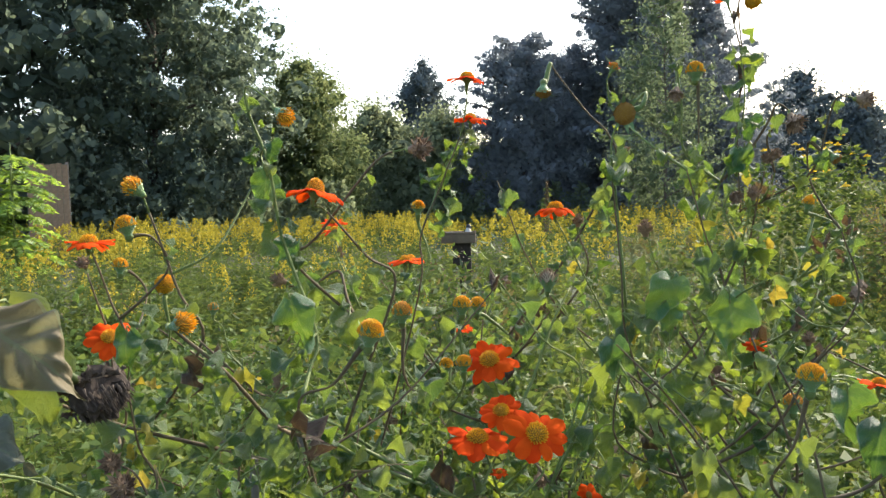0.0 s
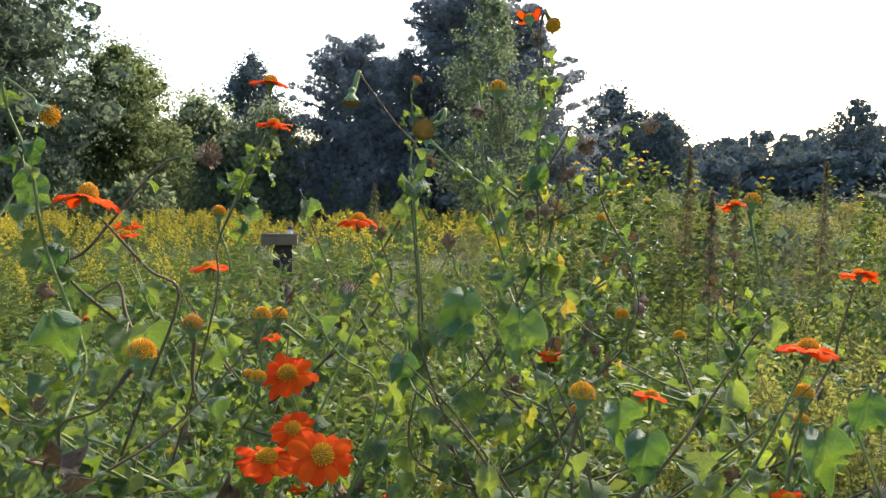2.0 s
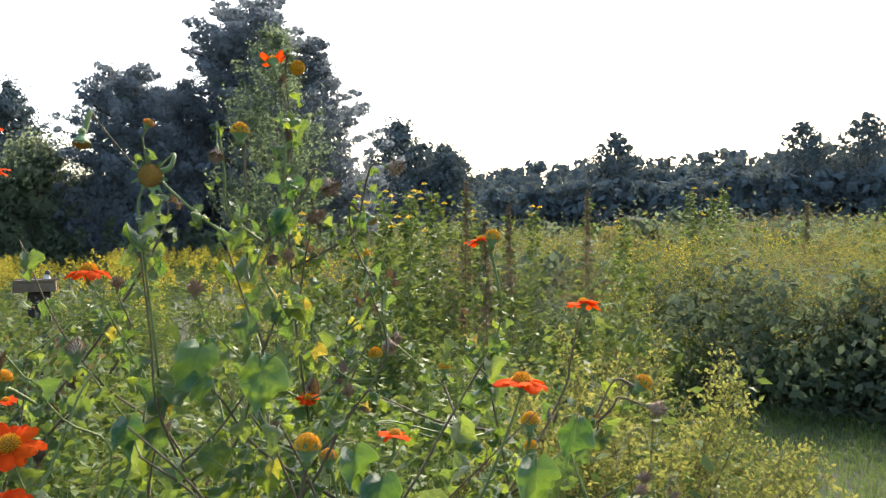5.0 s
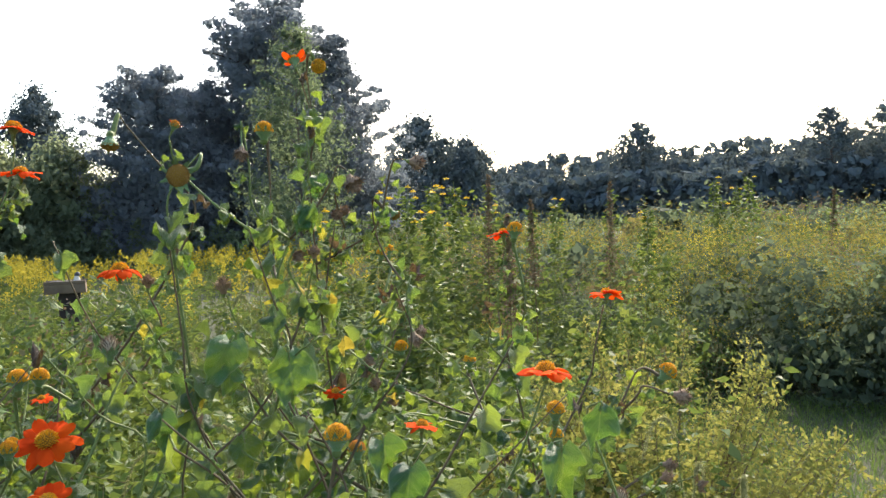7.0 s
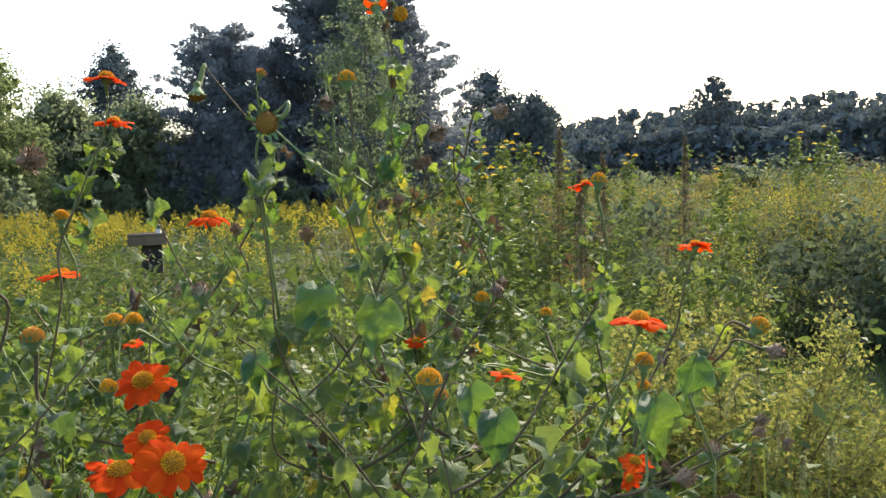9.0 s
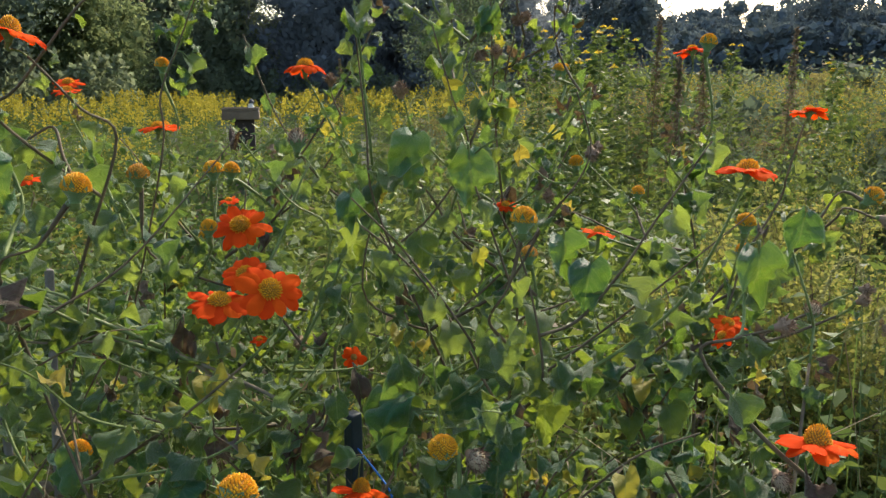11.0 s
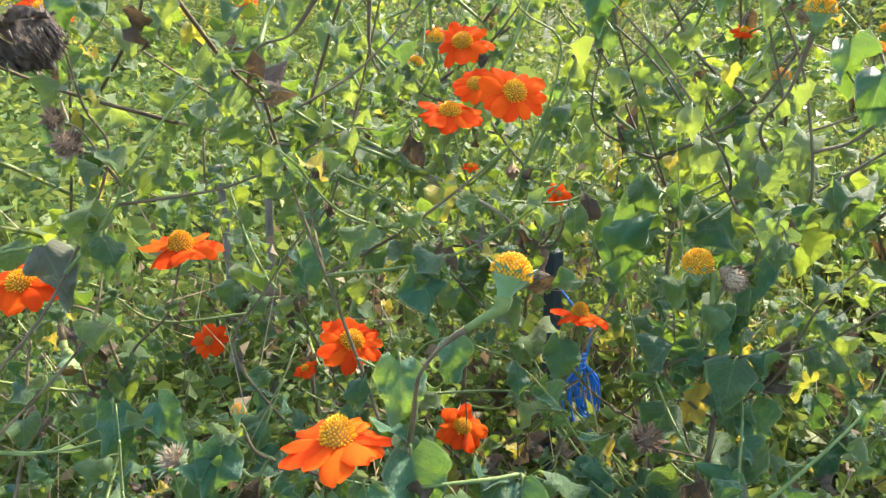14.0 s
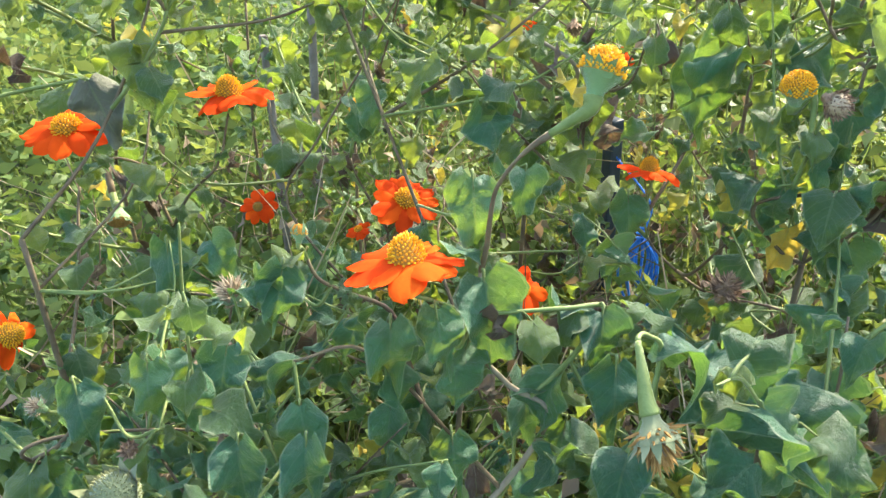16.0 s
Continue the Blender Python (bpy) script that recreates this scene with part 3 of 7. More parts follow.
def rods(name, label, places, heights, seed, leaves, plume, leaf_size=0.075, plume_size=0.016, width=0.006, gold=1.0, plume_len=0.22):
    """Goldenrod: many stalks with narrow leaves and arching yellow plumes, one mass."""
    rng = np.random.default_rng(seed)
    n = len(places)
    base = np.asarray(places, float)
    hs = np.asarray(heights, float)[:, None]
    tilt = rng.normal(0, 0.07, (n, 2)) * hs
    tip = base + np.concatenate([tilt, hs], 1)
    quads, fm = [], []
    for k in range(2):
        q = ribbon_quads(base, tip, np.full(n, width), rng)
        quads.append(q)
        fm.append(np.zeros(len(q), int))
    f = rng.uniform(0.1, 0.93, (n, leaves))
    at = base[:, None] + (tip - base)[:, None] * f[..., None]
    a = rng.uniform(0, 2 * np.pi, (n, leaves))
    along = unit_rows(np.stack([np.cos(a), np.sin(a), rng.uniform(-0.5, 0.6, (n, leaves))], -1))
    q = leaf_quads(at.reshape(-1, 3), along.reshape(-1, 3), (leaf_size * rng.uniform(0.6, 1.3, (n, leaves)) * (1.15 - 0.5 * f)).ravel(), rng, 0.24)
    quads.append(q)
    fm.append(np.zeros(len(q), int))
    patch = np.array([noise.noise(Vector((x * 0.45, y * 0.45, seed))) for x, y, _ in base])
    has = rng.random(n) < gold * np.clip(0.75 + 1.5 * patch, 0.05, 1.4)
    m = int(has.sum())
    if m and plume:
        f = rng.random((m, plume))
        a = rng.integers(0, 6, (m, plume)) * 1.05 + rng.uniform(0, 6.28, (m, 1))
        out = (1 - f) * 0.55 * plume_len * rng.random((m, plume)) ** 0.6
        arch = plume_len * (f - 0.55) + 0.35 * out - 2.2 * out**2
        at = tip[has][:, None] + np.stack([np.cos(a) * out, np.sin(a) * out, arch], -1) + rng.normal(0, 0.004, (m, plume, 3))
        along = unit_rows(rng.normal(size=(m, plume, 3)) + [0, 0, 0.8])
        q = leaf_quads(at.reshape(-1, 3), along.reshape(-1, 3), (plume_size * rng.uniform(0.6, 1.5, (m, plume))).ravel(), rng, 0.8)
        quads.append(q)
        fm.append(np.ones(len(q), int))
    ob = new(name, quads_mesh(name, np.concatenate(quads), [M_ROD_LEAF, M_ROD], np.concatenate(fm)))
    tagged(ob, label, "wildflowers", kind="stuff")


def spread(n, az, r, seed, clump=0.0):
    """Random places in a sector of the meadow."""
    rng = np.random.default_rng(seed)
    a = np.radians(rng.uniform(*az, n))
    d = np.sqrt(rng.uniform(r[0] ** 2, r[1] ** 2, n))
    p = np.stack([d * np.sin(a), d * np.cos(a), np.zeros(n)], 1)
    if clump:
        keep = [noise.noise(Vector((x * clump, y * clump, seed))) > -0.15 for x, y, _ in p]
        p = p[np.array(keep)]
    return p, rng


P, R = spread(1700, (-26, 20), (6.5, 12), 50, 0.7)
rods("goldenrod", "dense yellow goldenrod on leafy green stalks", P, R.uniform(0.65, 1.05, len(P)) + 0.25 * np.array([noise.noise(Vector((x * 0.9, y * 0.9, 9))) for x, y, _ in P]), 51, 46, 60, 0.12, 0.024, gold=0.12, plume_len=0.26)
P, R = spread(2300, (-28, 34), (12, 30), 52, 0.25)
rods("goldenrod_far", "sunlit band of distant goldenrod", P, R.uniform(0.75, 1.15, len(P)) + 0.25 * np.array([noise.noise(Vector((x * 0.35, y * 0.35, 9))) for x, y, _ in P]), 53, 17, 38, 0.16, 0.050, 0.012, np.interp([math.degrees(math.atan2(x, y)) for x, y, _ in P], [-8, 15, 30, 42], [1.05, 0.85, 0.45, 0.3]), 0.32)
P, R = spread(320, (16, 62), (4.2, 10), 54, 0.6)
P = P[(np.degrees(np.arctan2(P[:, 0], P[:, 1])) < 44) | (np.hypot(P[:, 0], P[:, 1]) > 6.8)]
H = R.uniform(0.4, 0.75, len(P)) + 0.5 * np.array([max(-0.3, noise.noise(Vector((x * 0.9, y * 0.9, 3)))) for x, y, _ in P])
rods("meadow_weeds", "tall mixed weeds and fading goldenrod", P, H, 55, 40, 20, 0.085, 0.014, 0.007, 0.05)
P, R = spread(500, (34, 80), (16, 45), 56, 0.2)
H = R.uniform(0.7, 1.1, len(P)) + 0.5 * np.array([max(-0.4, noise.noise(Vector((x * 0.3, y * 0.3, 5)))) for x, y, _ in P])
rods("goldenrod_far", "far goldenrod and brush before the wood", P, H, 57, 20, 14, 0.13, 0.05, 0.012, 0.04, 0.3)
P, R = spread(60, (50, 74), (7.4, 10.5), 58, 0.9)
H = R.uniform(0.6, 1.1, len(P)) + 0.55 * np.array([noise.noise(Vector((x * 0.9, y * 0.9, 7))) for x, y, _ in P]) + 0.5 * np.clip((np.degrees(np.arctan2(P[:, 0], P[:, 1])) - 50) / 9, 0, 1)
rods("goldenrod", "tall shaded goldenrod thicket with yellow tops", P, H, 59, 60, 40, 0.065, 0.018, 0.007, 0.8)
P, R = spread(600, (30, 82), (45, 125), 62)
rods("goldenrod_far", "brush and tall weeds before the far wood", P, R.uniform(1.1, 2.1, len(P)), 63, 24, 8, 0.40, 0.10, 0.02, 0.1, 0.5)
P, R = spread(600, (-180, 180), (1.5, 40), 60)
P = P[(P[:, 1] < -1.0)]
rods("goldenrod_far", "goldenrod meadow round the bed", P, R.uniform(0.9, 1.3, len(P)), 61, 10, 16, 0.16, 0.05, 0.012, 0.8, 0.3)


def mounds():
    """Puffy clumps of goldenrod, asters and brush that make up the meadow to the side, each a heap of leafy tufts."""
    rng = np.random.default_rng(66)
    quads, fm = [], []
    leaf, weed, bloom, aster, deep, faded, straw = range(7)
    sites = [(az, r, h, w, 0) for az, r, h, w in zip(rng.uniform(22, 58, 62), np.sqrt(rng.uniform(5.4**2, 13**2, 62)), rng.uniform(0.35, 1.3, 62), rng.uniform(0.3, 0.75, 62))]
    sites += [(az, r, h, w, 1) for az, r, h, w in zip(rng.uniform(56, 78, 44), rng.uniform(6.9, 12.5, 44), rng.uniform(0.95, 1.6, 44), rng.uniform(0.5, 0.85, 44))]
    sites += [(az, r, h, w, 2) for az, r, h, w in zip(rng.uniform(30, 78, 95), rng.uniform(13, 28, 95), rng.uniform(0.95, 1.6, 95), rng.uniform(0.6, 1.2, 95))]
    sites += [(az, r, h, w, 3) for az, r, h, w in zip(rng.uniform(32, 80, 80), rng.uniform(28, 75, 80), rng.uniform(1.3, 2.4, 80), rng.uniform(1.2, 2.6, 80))]
    sites += [(az, r, h, w, 4) for az, r, h, w in zip(rng.uniform(-26, 28, 60), np.sqrt(rng.uniform(4.6**2, 9**2, 60)), rng.uniform(0.5, 0.98, 60), rng.uniform(0.3, 0.55, 60))]
    sites += [(az, r, h, w, 4) for az, r, h, w in ((11.4, 4.75, 1.24, 0.24), (13.2, 4.85, 1.30, 0.24), (12.2, 5.0, 1.32, 0.22), (12.8, 4.6, 1.15, 0.2), (15.2, 5.2, 1.1, 0.25), (10.0, 5.2, 1.12, 0.25))]
    for az, r, h, w, zone in sites:
        c = polar(az, r)
        k = (9, 14, 10, 9, 8)[zone]
        f = np.sqrt(rng.random(k)) * 0.8
        a = rng.uniform(0, 2 * np.pi, k)
        rad = w * rng.uniform(0.26, 0.5, k)
        top = h * (1 - 0.45 * f**2) * rng.uniform(0.78, 1.06, k) - rad
        heap = np.stack([c.x + np.cos(a) * f * w, c.y + np.sin(a) * f * w, top], 1)
        low = np.stack([c.x + np.cos(a) * f * w * 0.9, c.y + np.sin(a) * f * w * 0.9, top * rng.uniform(0.2, 0.65, k)], 1)
        centres, radii = np.concatenate([heap, low]), np.concatenate([rad, rad * 1.15])
        count = (2000, 2600, 1500, 560, 560)[zone]
        size = (0.031, 0.034, 0.062, 0.22, 0.06)[zone] * rng.uniform(0.8, 1.2)
        q = shell_quads(centres, radii, count, size, rng, 1.25, rng.uniform(0.3, 0.55), 0.5, 0.12, 0.0, 0.0, 5, 0.5, 0.22)
        kind = rng.choice([(leaf, leaf, weed, aster, deep, faded), (deep, aster, aster, leaf), (leaf, aster, faded, deep, leaf), (aster, leaf, deep, faded), (leaf, weed, weed)][zone])
        second = rng.choice([leaf, aster, deep, faded])
        quads.append(q)
        hue = np.where(rng.random(len(q)) < 0.25, second, kind)
        gold = rng.random() < (0.28, 0.85, 0.6, 0.1, 0.05)[zone]
        if gold:
            # the tops are in bloom
            hue = np.where(rng.random(len(q)) < np.clip((q[:, 0, 2] / h - 0.62) * 2.2, 0, 0.62), bloom, hue)
        fm.append(hue)
        if zone < 4:
            core = core_quads(centres, radii, size * 1.3, rng, 1.2, 0.5, 0.3 if zone == 1 else 0.45)
            quads.append(core)
            fm.append(np.full(len(core), kind))
        if gold or rng.random() < 0.3:
            # plumes rise from the tufts, golden or gone to seed
            m = (10, 18, 12, 8, 6)[zone]
            pk = rng.integers(0, k, m)
            tips = heap[pk] + np.stack([rng.normal(0, 0.5, m) * rad[pk], rng.normal(0, 0.5, m) * rad[pk], rad[pk] * rng.uniform(0.75, 1.25, m)], 1)
            puff = shell_quads(tips, np.full(m, (0.075, 0.10, 0.20, 0.40, 0.06)[zone]) * rng.uniform(0.7, 1.3, m), m * (44, 56, 40, 26, 22)[zone], (0.019, 0.021, 0.048, 0.12, 0.022)[zone], rng, 1.2, 0.7, 0.5, 0.5, 0.0, 0.0, 3, 0.8)
            quads.append(puff)
            fm.append(np.where(rng.random(len(puff)) < 0.8, bloom if gold else straw, leaf))
    ob = new("meadow_clumps", quads_mesh("meadow_clumps", np.concatenate(quads), [M_ROD_LEAF, M_WEED, M_GOLDTOP, M_ASTER, M_DEEP, M_FADED, M_DOCK], np.concatenate(fm)))
    tagged(ob, "bushy clumps of goldenrod, asters and brush in the meadow", "wildflowers", kind="stuff")


mounds()


def dry_stalks():
    """Straw-coloured dead stalks and twigs that cross the bed."""
    rng = np.random.default_rng(67)
    n = 620
    a = np.stack([rng.uniform(-0.5, 1.7, n), rng.uniform(0.55, 2.6, n), rng.uniform(0.05, 0.85, n)], 1)
    d = unit_rows(np.stack([rng.normal(0, 0.6, n), rng.normal(0, 0.5, n), rng.uniform(0.1, 1.2, n)], 1))
    ln = rng.uniform(0.10, 0.42, (n, 1))
    b = a + d * ln * 0.5 + rng.normal(0, 0.008, (n, 3))
    c = a + d * ln + rng.normal(0, 0.02, (n, 3))
    w = rng.uniform(0.0016, 0.0034, n)
    q, fm = [], []
    for _ in range(2):
        for s, e in ((a, b), (b, c)):
            q.append(ribbon_quads(s, e, w, rng))
            fm.append((np.arange(n) % 5 < 2).astype(int))
    m = 900
    at = np.stack([rng.uniform(-0.5, 1.6, m), rng.uniform(0.6, 2.4, m), rng.uniform(0.05, 0.8, m)], 1)
    q.append(leaf_quads(at, unit_rows(rng.normal(size=(m, 3)) + [0, 0, -0.8]), rng.uniform(0.02, 0.055, m), rng, 0.5, 0.3))
    fm.append(np.full(m, 2))
    ob = new("dry_stalks", quads_mesh("dry_stalks", np.concatenate(q), [M_PALE, M_STEM_RED, M_DOCK], np.concatenate(fm)))
    tagged(ob, "straw-coloured dead stalks and shrivelled leaves in the bed", "dead stalks", kind="stuff")


dry_stalks()


def weeds():
    """Low green weeds that fill the bed and the ground before the goldenrod."""
    rng = np.random.default_rng(70)
    quads = []
    for n, az, r, h, ls in ((900, (-40, 60), (1.7, 4.2), (0.3, 1.0), 0.050), (900, (-35, 48), (3.5, 6.8), (0.25, 0.85), 0.065), (1150, (-75, 75), (0.4, 2.4), (0.12, 0.6), 0.044)):
        p, _ = spread(n, az, r, int(70 + r[1] * 10))
        p = p[(p[:, 0] > 0.05) | (p[:, 1] > 0.85)]
        m = len(p)
        hs = rng.uniform(*h, m)
        tip = p + np.stack([rng.normal(0, 0.12, m) * hs, rng.normal(0, 0.12, m) * hs, hs], 1)
        quads.append(ribbon_quads(p, tip, np.full(m, 0.005), rng))
        k = 27
        f = rng.uniform(0.05, 1.0, (m, k)) ** 0.7
        a = rng.uniform(0, 2 * np.pi, (m, k))
        out = rng.uniform(0.0, 0.13, (m, k)) * (1.1 - 0.5 * f)
        at = p[:, None] + (tip - p)[:, None] * f[..., None] + np.stack([np.cos(a) * out, np.sin(a) * out, out * 0.4], -1)
        along = unit_rows(np.stack([np.cos(a), np.sin(a), rng.uniform(-0.8, 0.4, (m, k))], -1))
        quads.append(leaf_quads(at.reshape(-1, 3), along.reshape(-1, 3), ls * rng.uniform(0.5, 1.5, m * k), rng, 0.5))
    ob = new("low_weeds", quads_mesh("low_weeds", np.concatenate(quads), [M_WEED]))
    tagged(ob, "bright green low weeds among the flower stems", "weeds", kind="stuff")


weeds()


def grass():
    rng = np.random.default_rng(80)
    quads = []
    for n, az, r, h in ((9000, (50, 80), (4.0, 7.4), (0.05, 0.14)), (2200, (-40, 60), (0.8, 5.0), (0.2, 0.6))):
        p, _ = spread(n, az, r, int(80 + r[1]))
        p = p[(p[:, 0] > 0.05) | (p[:, 1] > 0.95)]
        n = len(p)
        hs = rng.uniform(*h, n)
        a = rng.uniform(0, 2 * np.pi, n)
        mid = p + np.stack([np.cos(a) * hs * 0.15, np.sin(a) * hs * 0.15, hs * 0.6], 1)
        tip = p + np.stack([np.cos(a) * hs * 0.5, np.sin(a) * hs * 0.5, hs], 1)
        w = 0.006 + 0.0 * hs
        quads.append(ribbon_quads(p, mid, w, rng))
        quads.append(ribbon_quads(mid, tip, w * 0.6, rng))
    ob = new("grass", quads_mesh("grass", np.concatenate(quads), [M_GRASS]))
    tagged(ob, "mown green grass path and loose blades", "grass", kind="stuff")


grass()

# ---------------------------------------------------------------- leaves of the tall orange-flowered plants


def leaf_mesh(seed, droop, fold, ripple, lobed=0.0, mats=None, petiole=0.28, stiff=0.0, curl=0.0, fine=1, ridge=0.0, wide=0.36):
    """A heart-shaped, pointed leaf one unit long from its stalk's foot, along x, its upper face to z."""
    rng = random.Random(seed)
    nu, nv = 6 * fine, 9 * fine
    verts, uvs, faces = [], [], []
    blade = 1.0 - petiole
    p, ang = Vector((petiole, 0, 0)), radians(stiff)
    spine = []
    for j in range(nv + 1):
        spine.append((p.copy(), ang))
        step = blade / nv
        ang -= radians(droop) / nv
        p = p + Vector((math.cos(ang), 0, math.sin(ang))) * step
    ph = rng.uniform(0, 6)
    for j, (c, a) in enumerate(spine):
        v = j / nv
        t = max(0.0, (v - 0.2) / 0.8)
        w = wide * min(1.0, (v + 0.03) / 0.2) ** 0.55 * (1 - t**1.45) ** 1.12
        if lobed:
            w *= 1 + lobed * max(0.0, math.cos((v - 0.34) * 9.0)) * 0.6
        if j == nv:
            w = 0.004
        up = Vector((-math.sin(a), 0, math.cos(a)))
        back = Vector((math.cos(a), 0, math.sin(a)))
        for i in range(nu + 1):
            u = 2 * i / nu - 1
            edge = 1 + ((0.045 / fine) * rng.uniform(-1, 1) if abs(u) == 1 and 0 < j < nv else 0)
            y = u * w * edge * (1 - 0.25 * curl * abs(u))
            lift = fold * abs(u) * w - curl * u * u * w * 0.9
            lift += ripple * (math.sin(v * 9 + ph + u * 1.7) + 0.5 * math.sin(v * 21 + 2 * ph) * abs(u)) * (0.2 + abs(u)) * 0.10
            lift += ridge * math.sin(v * 34 - abs(u) * 7) * min(1.0, 3 * abs(u)) * w
            heart = -0.10 * abs(u) ** 1.5 * max(0.0, 1 - v * 6)
            verts.append(c + Vector((0, y, 0)) + up * lift + back * heart)
            uvs.append((i / nu, v))
    for j in range(nv):
        for i in range(nu):
            a = j * (nu + 1) + i
            faces.append((a, a + 1, a + nu + 2, a + nu + 1))
    soup = Soup().add(verts, faces, 0, uvs)
    if petiole > 0.02:
        line = spline([(0, 0, 0), (petiole * 0.5, 0, 0.03), (petiole, 0, 0.0), (petiole + 0.12, 0, -0.008)], 2)
        soup.add(*tube(line, [0.020, 0.018, 0.017, 0.016, 0.016, 0.013, 0.008], 4), 1)
    return soup.mesh("leaf", mats or [M_LEAF, M_STEM])


LEAVES = [leaf_mesh(k, d, f, r, lob, None, 0.28, s, 0.0, 1, 0.0, 0.33 + 0.02 * (k % 3)) for k, (d, f, r, lob, s) in enumerate([
    (75, 0.22, 0.8, 0.0, -15), (65, 0.12, 0.9, 0.0, -30), (90, 0.35, 0.8, 0.15, -5), (50, 0.15, 0.7, 0.0, -40),
    (80, -0.18, 0.9, 0.1, -20), (85, 0.45, 0.7, 0.0, -10), (60, 0.2, 1.0, 0.15, -35), (95, 0.15, 0.9, 0.0, 0)])]
LEAVES_CURL = [leaf_mesh(20 + k, d, f, 1.3, 0.2, None, 0.3, 30, c) for k, (d, f, c) in enumerate([(150, 0.5, 0.7), (180, 0.7, 0.9), (120, 0.8, 0.5), (200, 0.3, 0.8)])]
LEAVES_LIMP = [leaf_mesh(70 + k, d, f, 1.2, lob, [M_LEAF_LIMP, M_STEM], 0.26, s, c, 1, 0.0, w) for k, (d, f, lob, s, c, w) in enumerate([
    (120, 0.7, 0.0, -5, 0.25, 0.33), (140, 0.9, 0.1, 10, 0.4, 0.30), (105, 0.4, 0.15, -25, 0.2, 0.36), (165, 1.0, 0.1, 20, 0.5, 0.27), (95, 0.8, 0.0, -40, 0.3, 0.31)])]
LEAVES_YELLOW = [leaf_mesh(30 + k, d, 0.6, 1.1, 0.0, [M_YELLOW, M_STEM], 0.28, 0, 0.1, 2, 0.0, 0.27) for k, d in enumerate((90, 120, 60))]
LEAVES_DEAD = [leaf_mesh(40 + k, d, 1.3, 2.0, 0.2, [M_DEAD, M_STEM_RED], 0.25, 20, 0.9, 1, 0.0, 0.25) for k, d in enumerate((150, 120, 190))]
LEAF_FLAT = [leaf_mesh(50 + k, d, f, r, lob, [M_LEAF_BIG, M_STEM], 0.10, 10, c, 2, 0.05, wd) for k, (d, f, r, lob, c, wd) in enumerate([(70, 0.35, 1.2, 0.0, 0.15, 0.33), (85, 0.20, 1.4, 0.1, 0.25, 0.30), (60, 0.55, 1.1, 0.0, 0.0, 0.34), (75, -0.20, 1.3, 0.15, 0.2, 0.31), (95, 0.45, 1.5, 0.05, 0.1, 0.29)])]
LEAF_ARCH = [leaf_mesh(60 + k, d, 0.12, 2.4, 0.10, [M_LEAF_BIG, M_STEM], 0.08, 25, 0.30, 3, 0.05, 0.34) for k, d in enumerate((95, 85))]

# ---------------------------------------------------------------- flower heads


def petal_mesh(seed, bend, width=0.40):
    """A ray floret one unit long along x, grooved, blunt and slightly notched, bending down by so many degrees."""
    rng = random.Random(seed)
    nu, nv = 6, 7
    verts, uvs, faces = [], [], []
    p, ang = Vector((0, 0, 0)), radians(8)
    for j in range(nv + 1):
        v = j / nv
        w = width * 0.5 * (0.60 + 0.40 * math.sin(min(1.0, v / 0.45) * math.pi / 2)) * (1.0 if v < 0.5 else max(0.0, 1 - ((v - 0.5) / 0.53) ** 3.6))
        for i in range(nu + 1):
            u = 2 * i / nu - 1
            groove = 0.020 * math.cos(u * 3 * math.pi) * v
            notch = -0.035 * (1 - abs(u)) if j == nv else 0
            verts.append(p + Vector((notch, u * w, groove - 0.10 * u * u * w * 2 + 0.05 * v * math.sin(u * 2.3 + 5 * v + seed) + 0.012 * rng.uniform(-1, 1))))
            uvs.append((i / nu, v))
        ang -= radians(bend) / nv
        p = p + Vector((math.cos(ang), 0, math.sin(ang))) / nv
    for j in range(nv):
        for i in range(nu):
            a = j * (nu + 1) + i
            faces.append((a, a + 1, a + nu + 2, a + nu + 1))
    return Soup().add(verts, faces, 0, uvs).mesh("petal", [M_PETAL])


PETALS = {k: [petal_mesh(9 * n + s, b + 14 * s - 14, (0.60, 0.69, 0.54)[s]) for s in range(3)] for n, (k, b) in enumerate((("flat", 24), ("droop", 58), ("up", -20), ("mid", 34)))}


def dome(r, h, rings=5, sides=12, base=-0.15):
    verts, faces = [], []
    for i in range(rings):
        a = (math.pi / 2) * i / rings
        for k in range(sides):
            b = 2 * math.pi * k / sides
            verts.append(Vector((r * math.cos(a) * math.cos(b), r * math.cos(a) * math.sin(b), base + (h - base) * math.sin(a))))
    verts.append(Vector((0, 0, h)))
    for i in range(rings - 1):
        for k in range(sides):
            a, b = i * sides + k, i * sides + (k + 1) % sides
            faces.append((a, b, b + sides, a + sides))
    top = (rings - 1) * sides
    for k in range(sides):
        faces.append((top + k, top + (k + 1) % sides, len(verts) - 1))
    return verts, faces


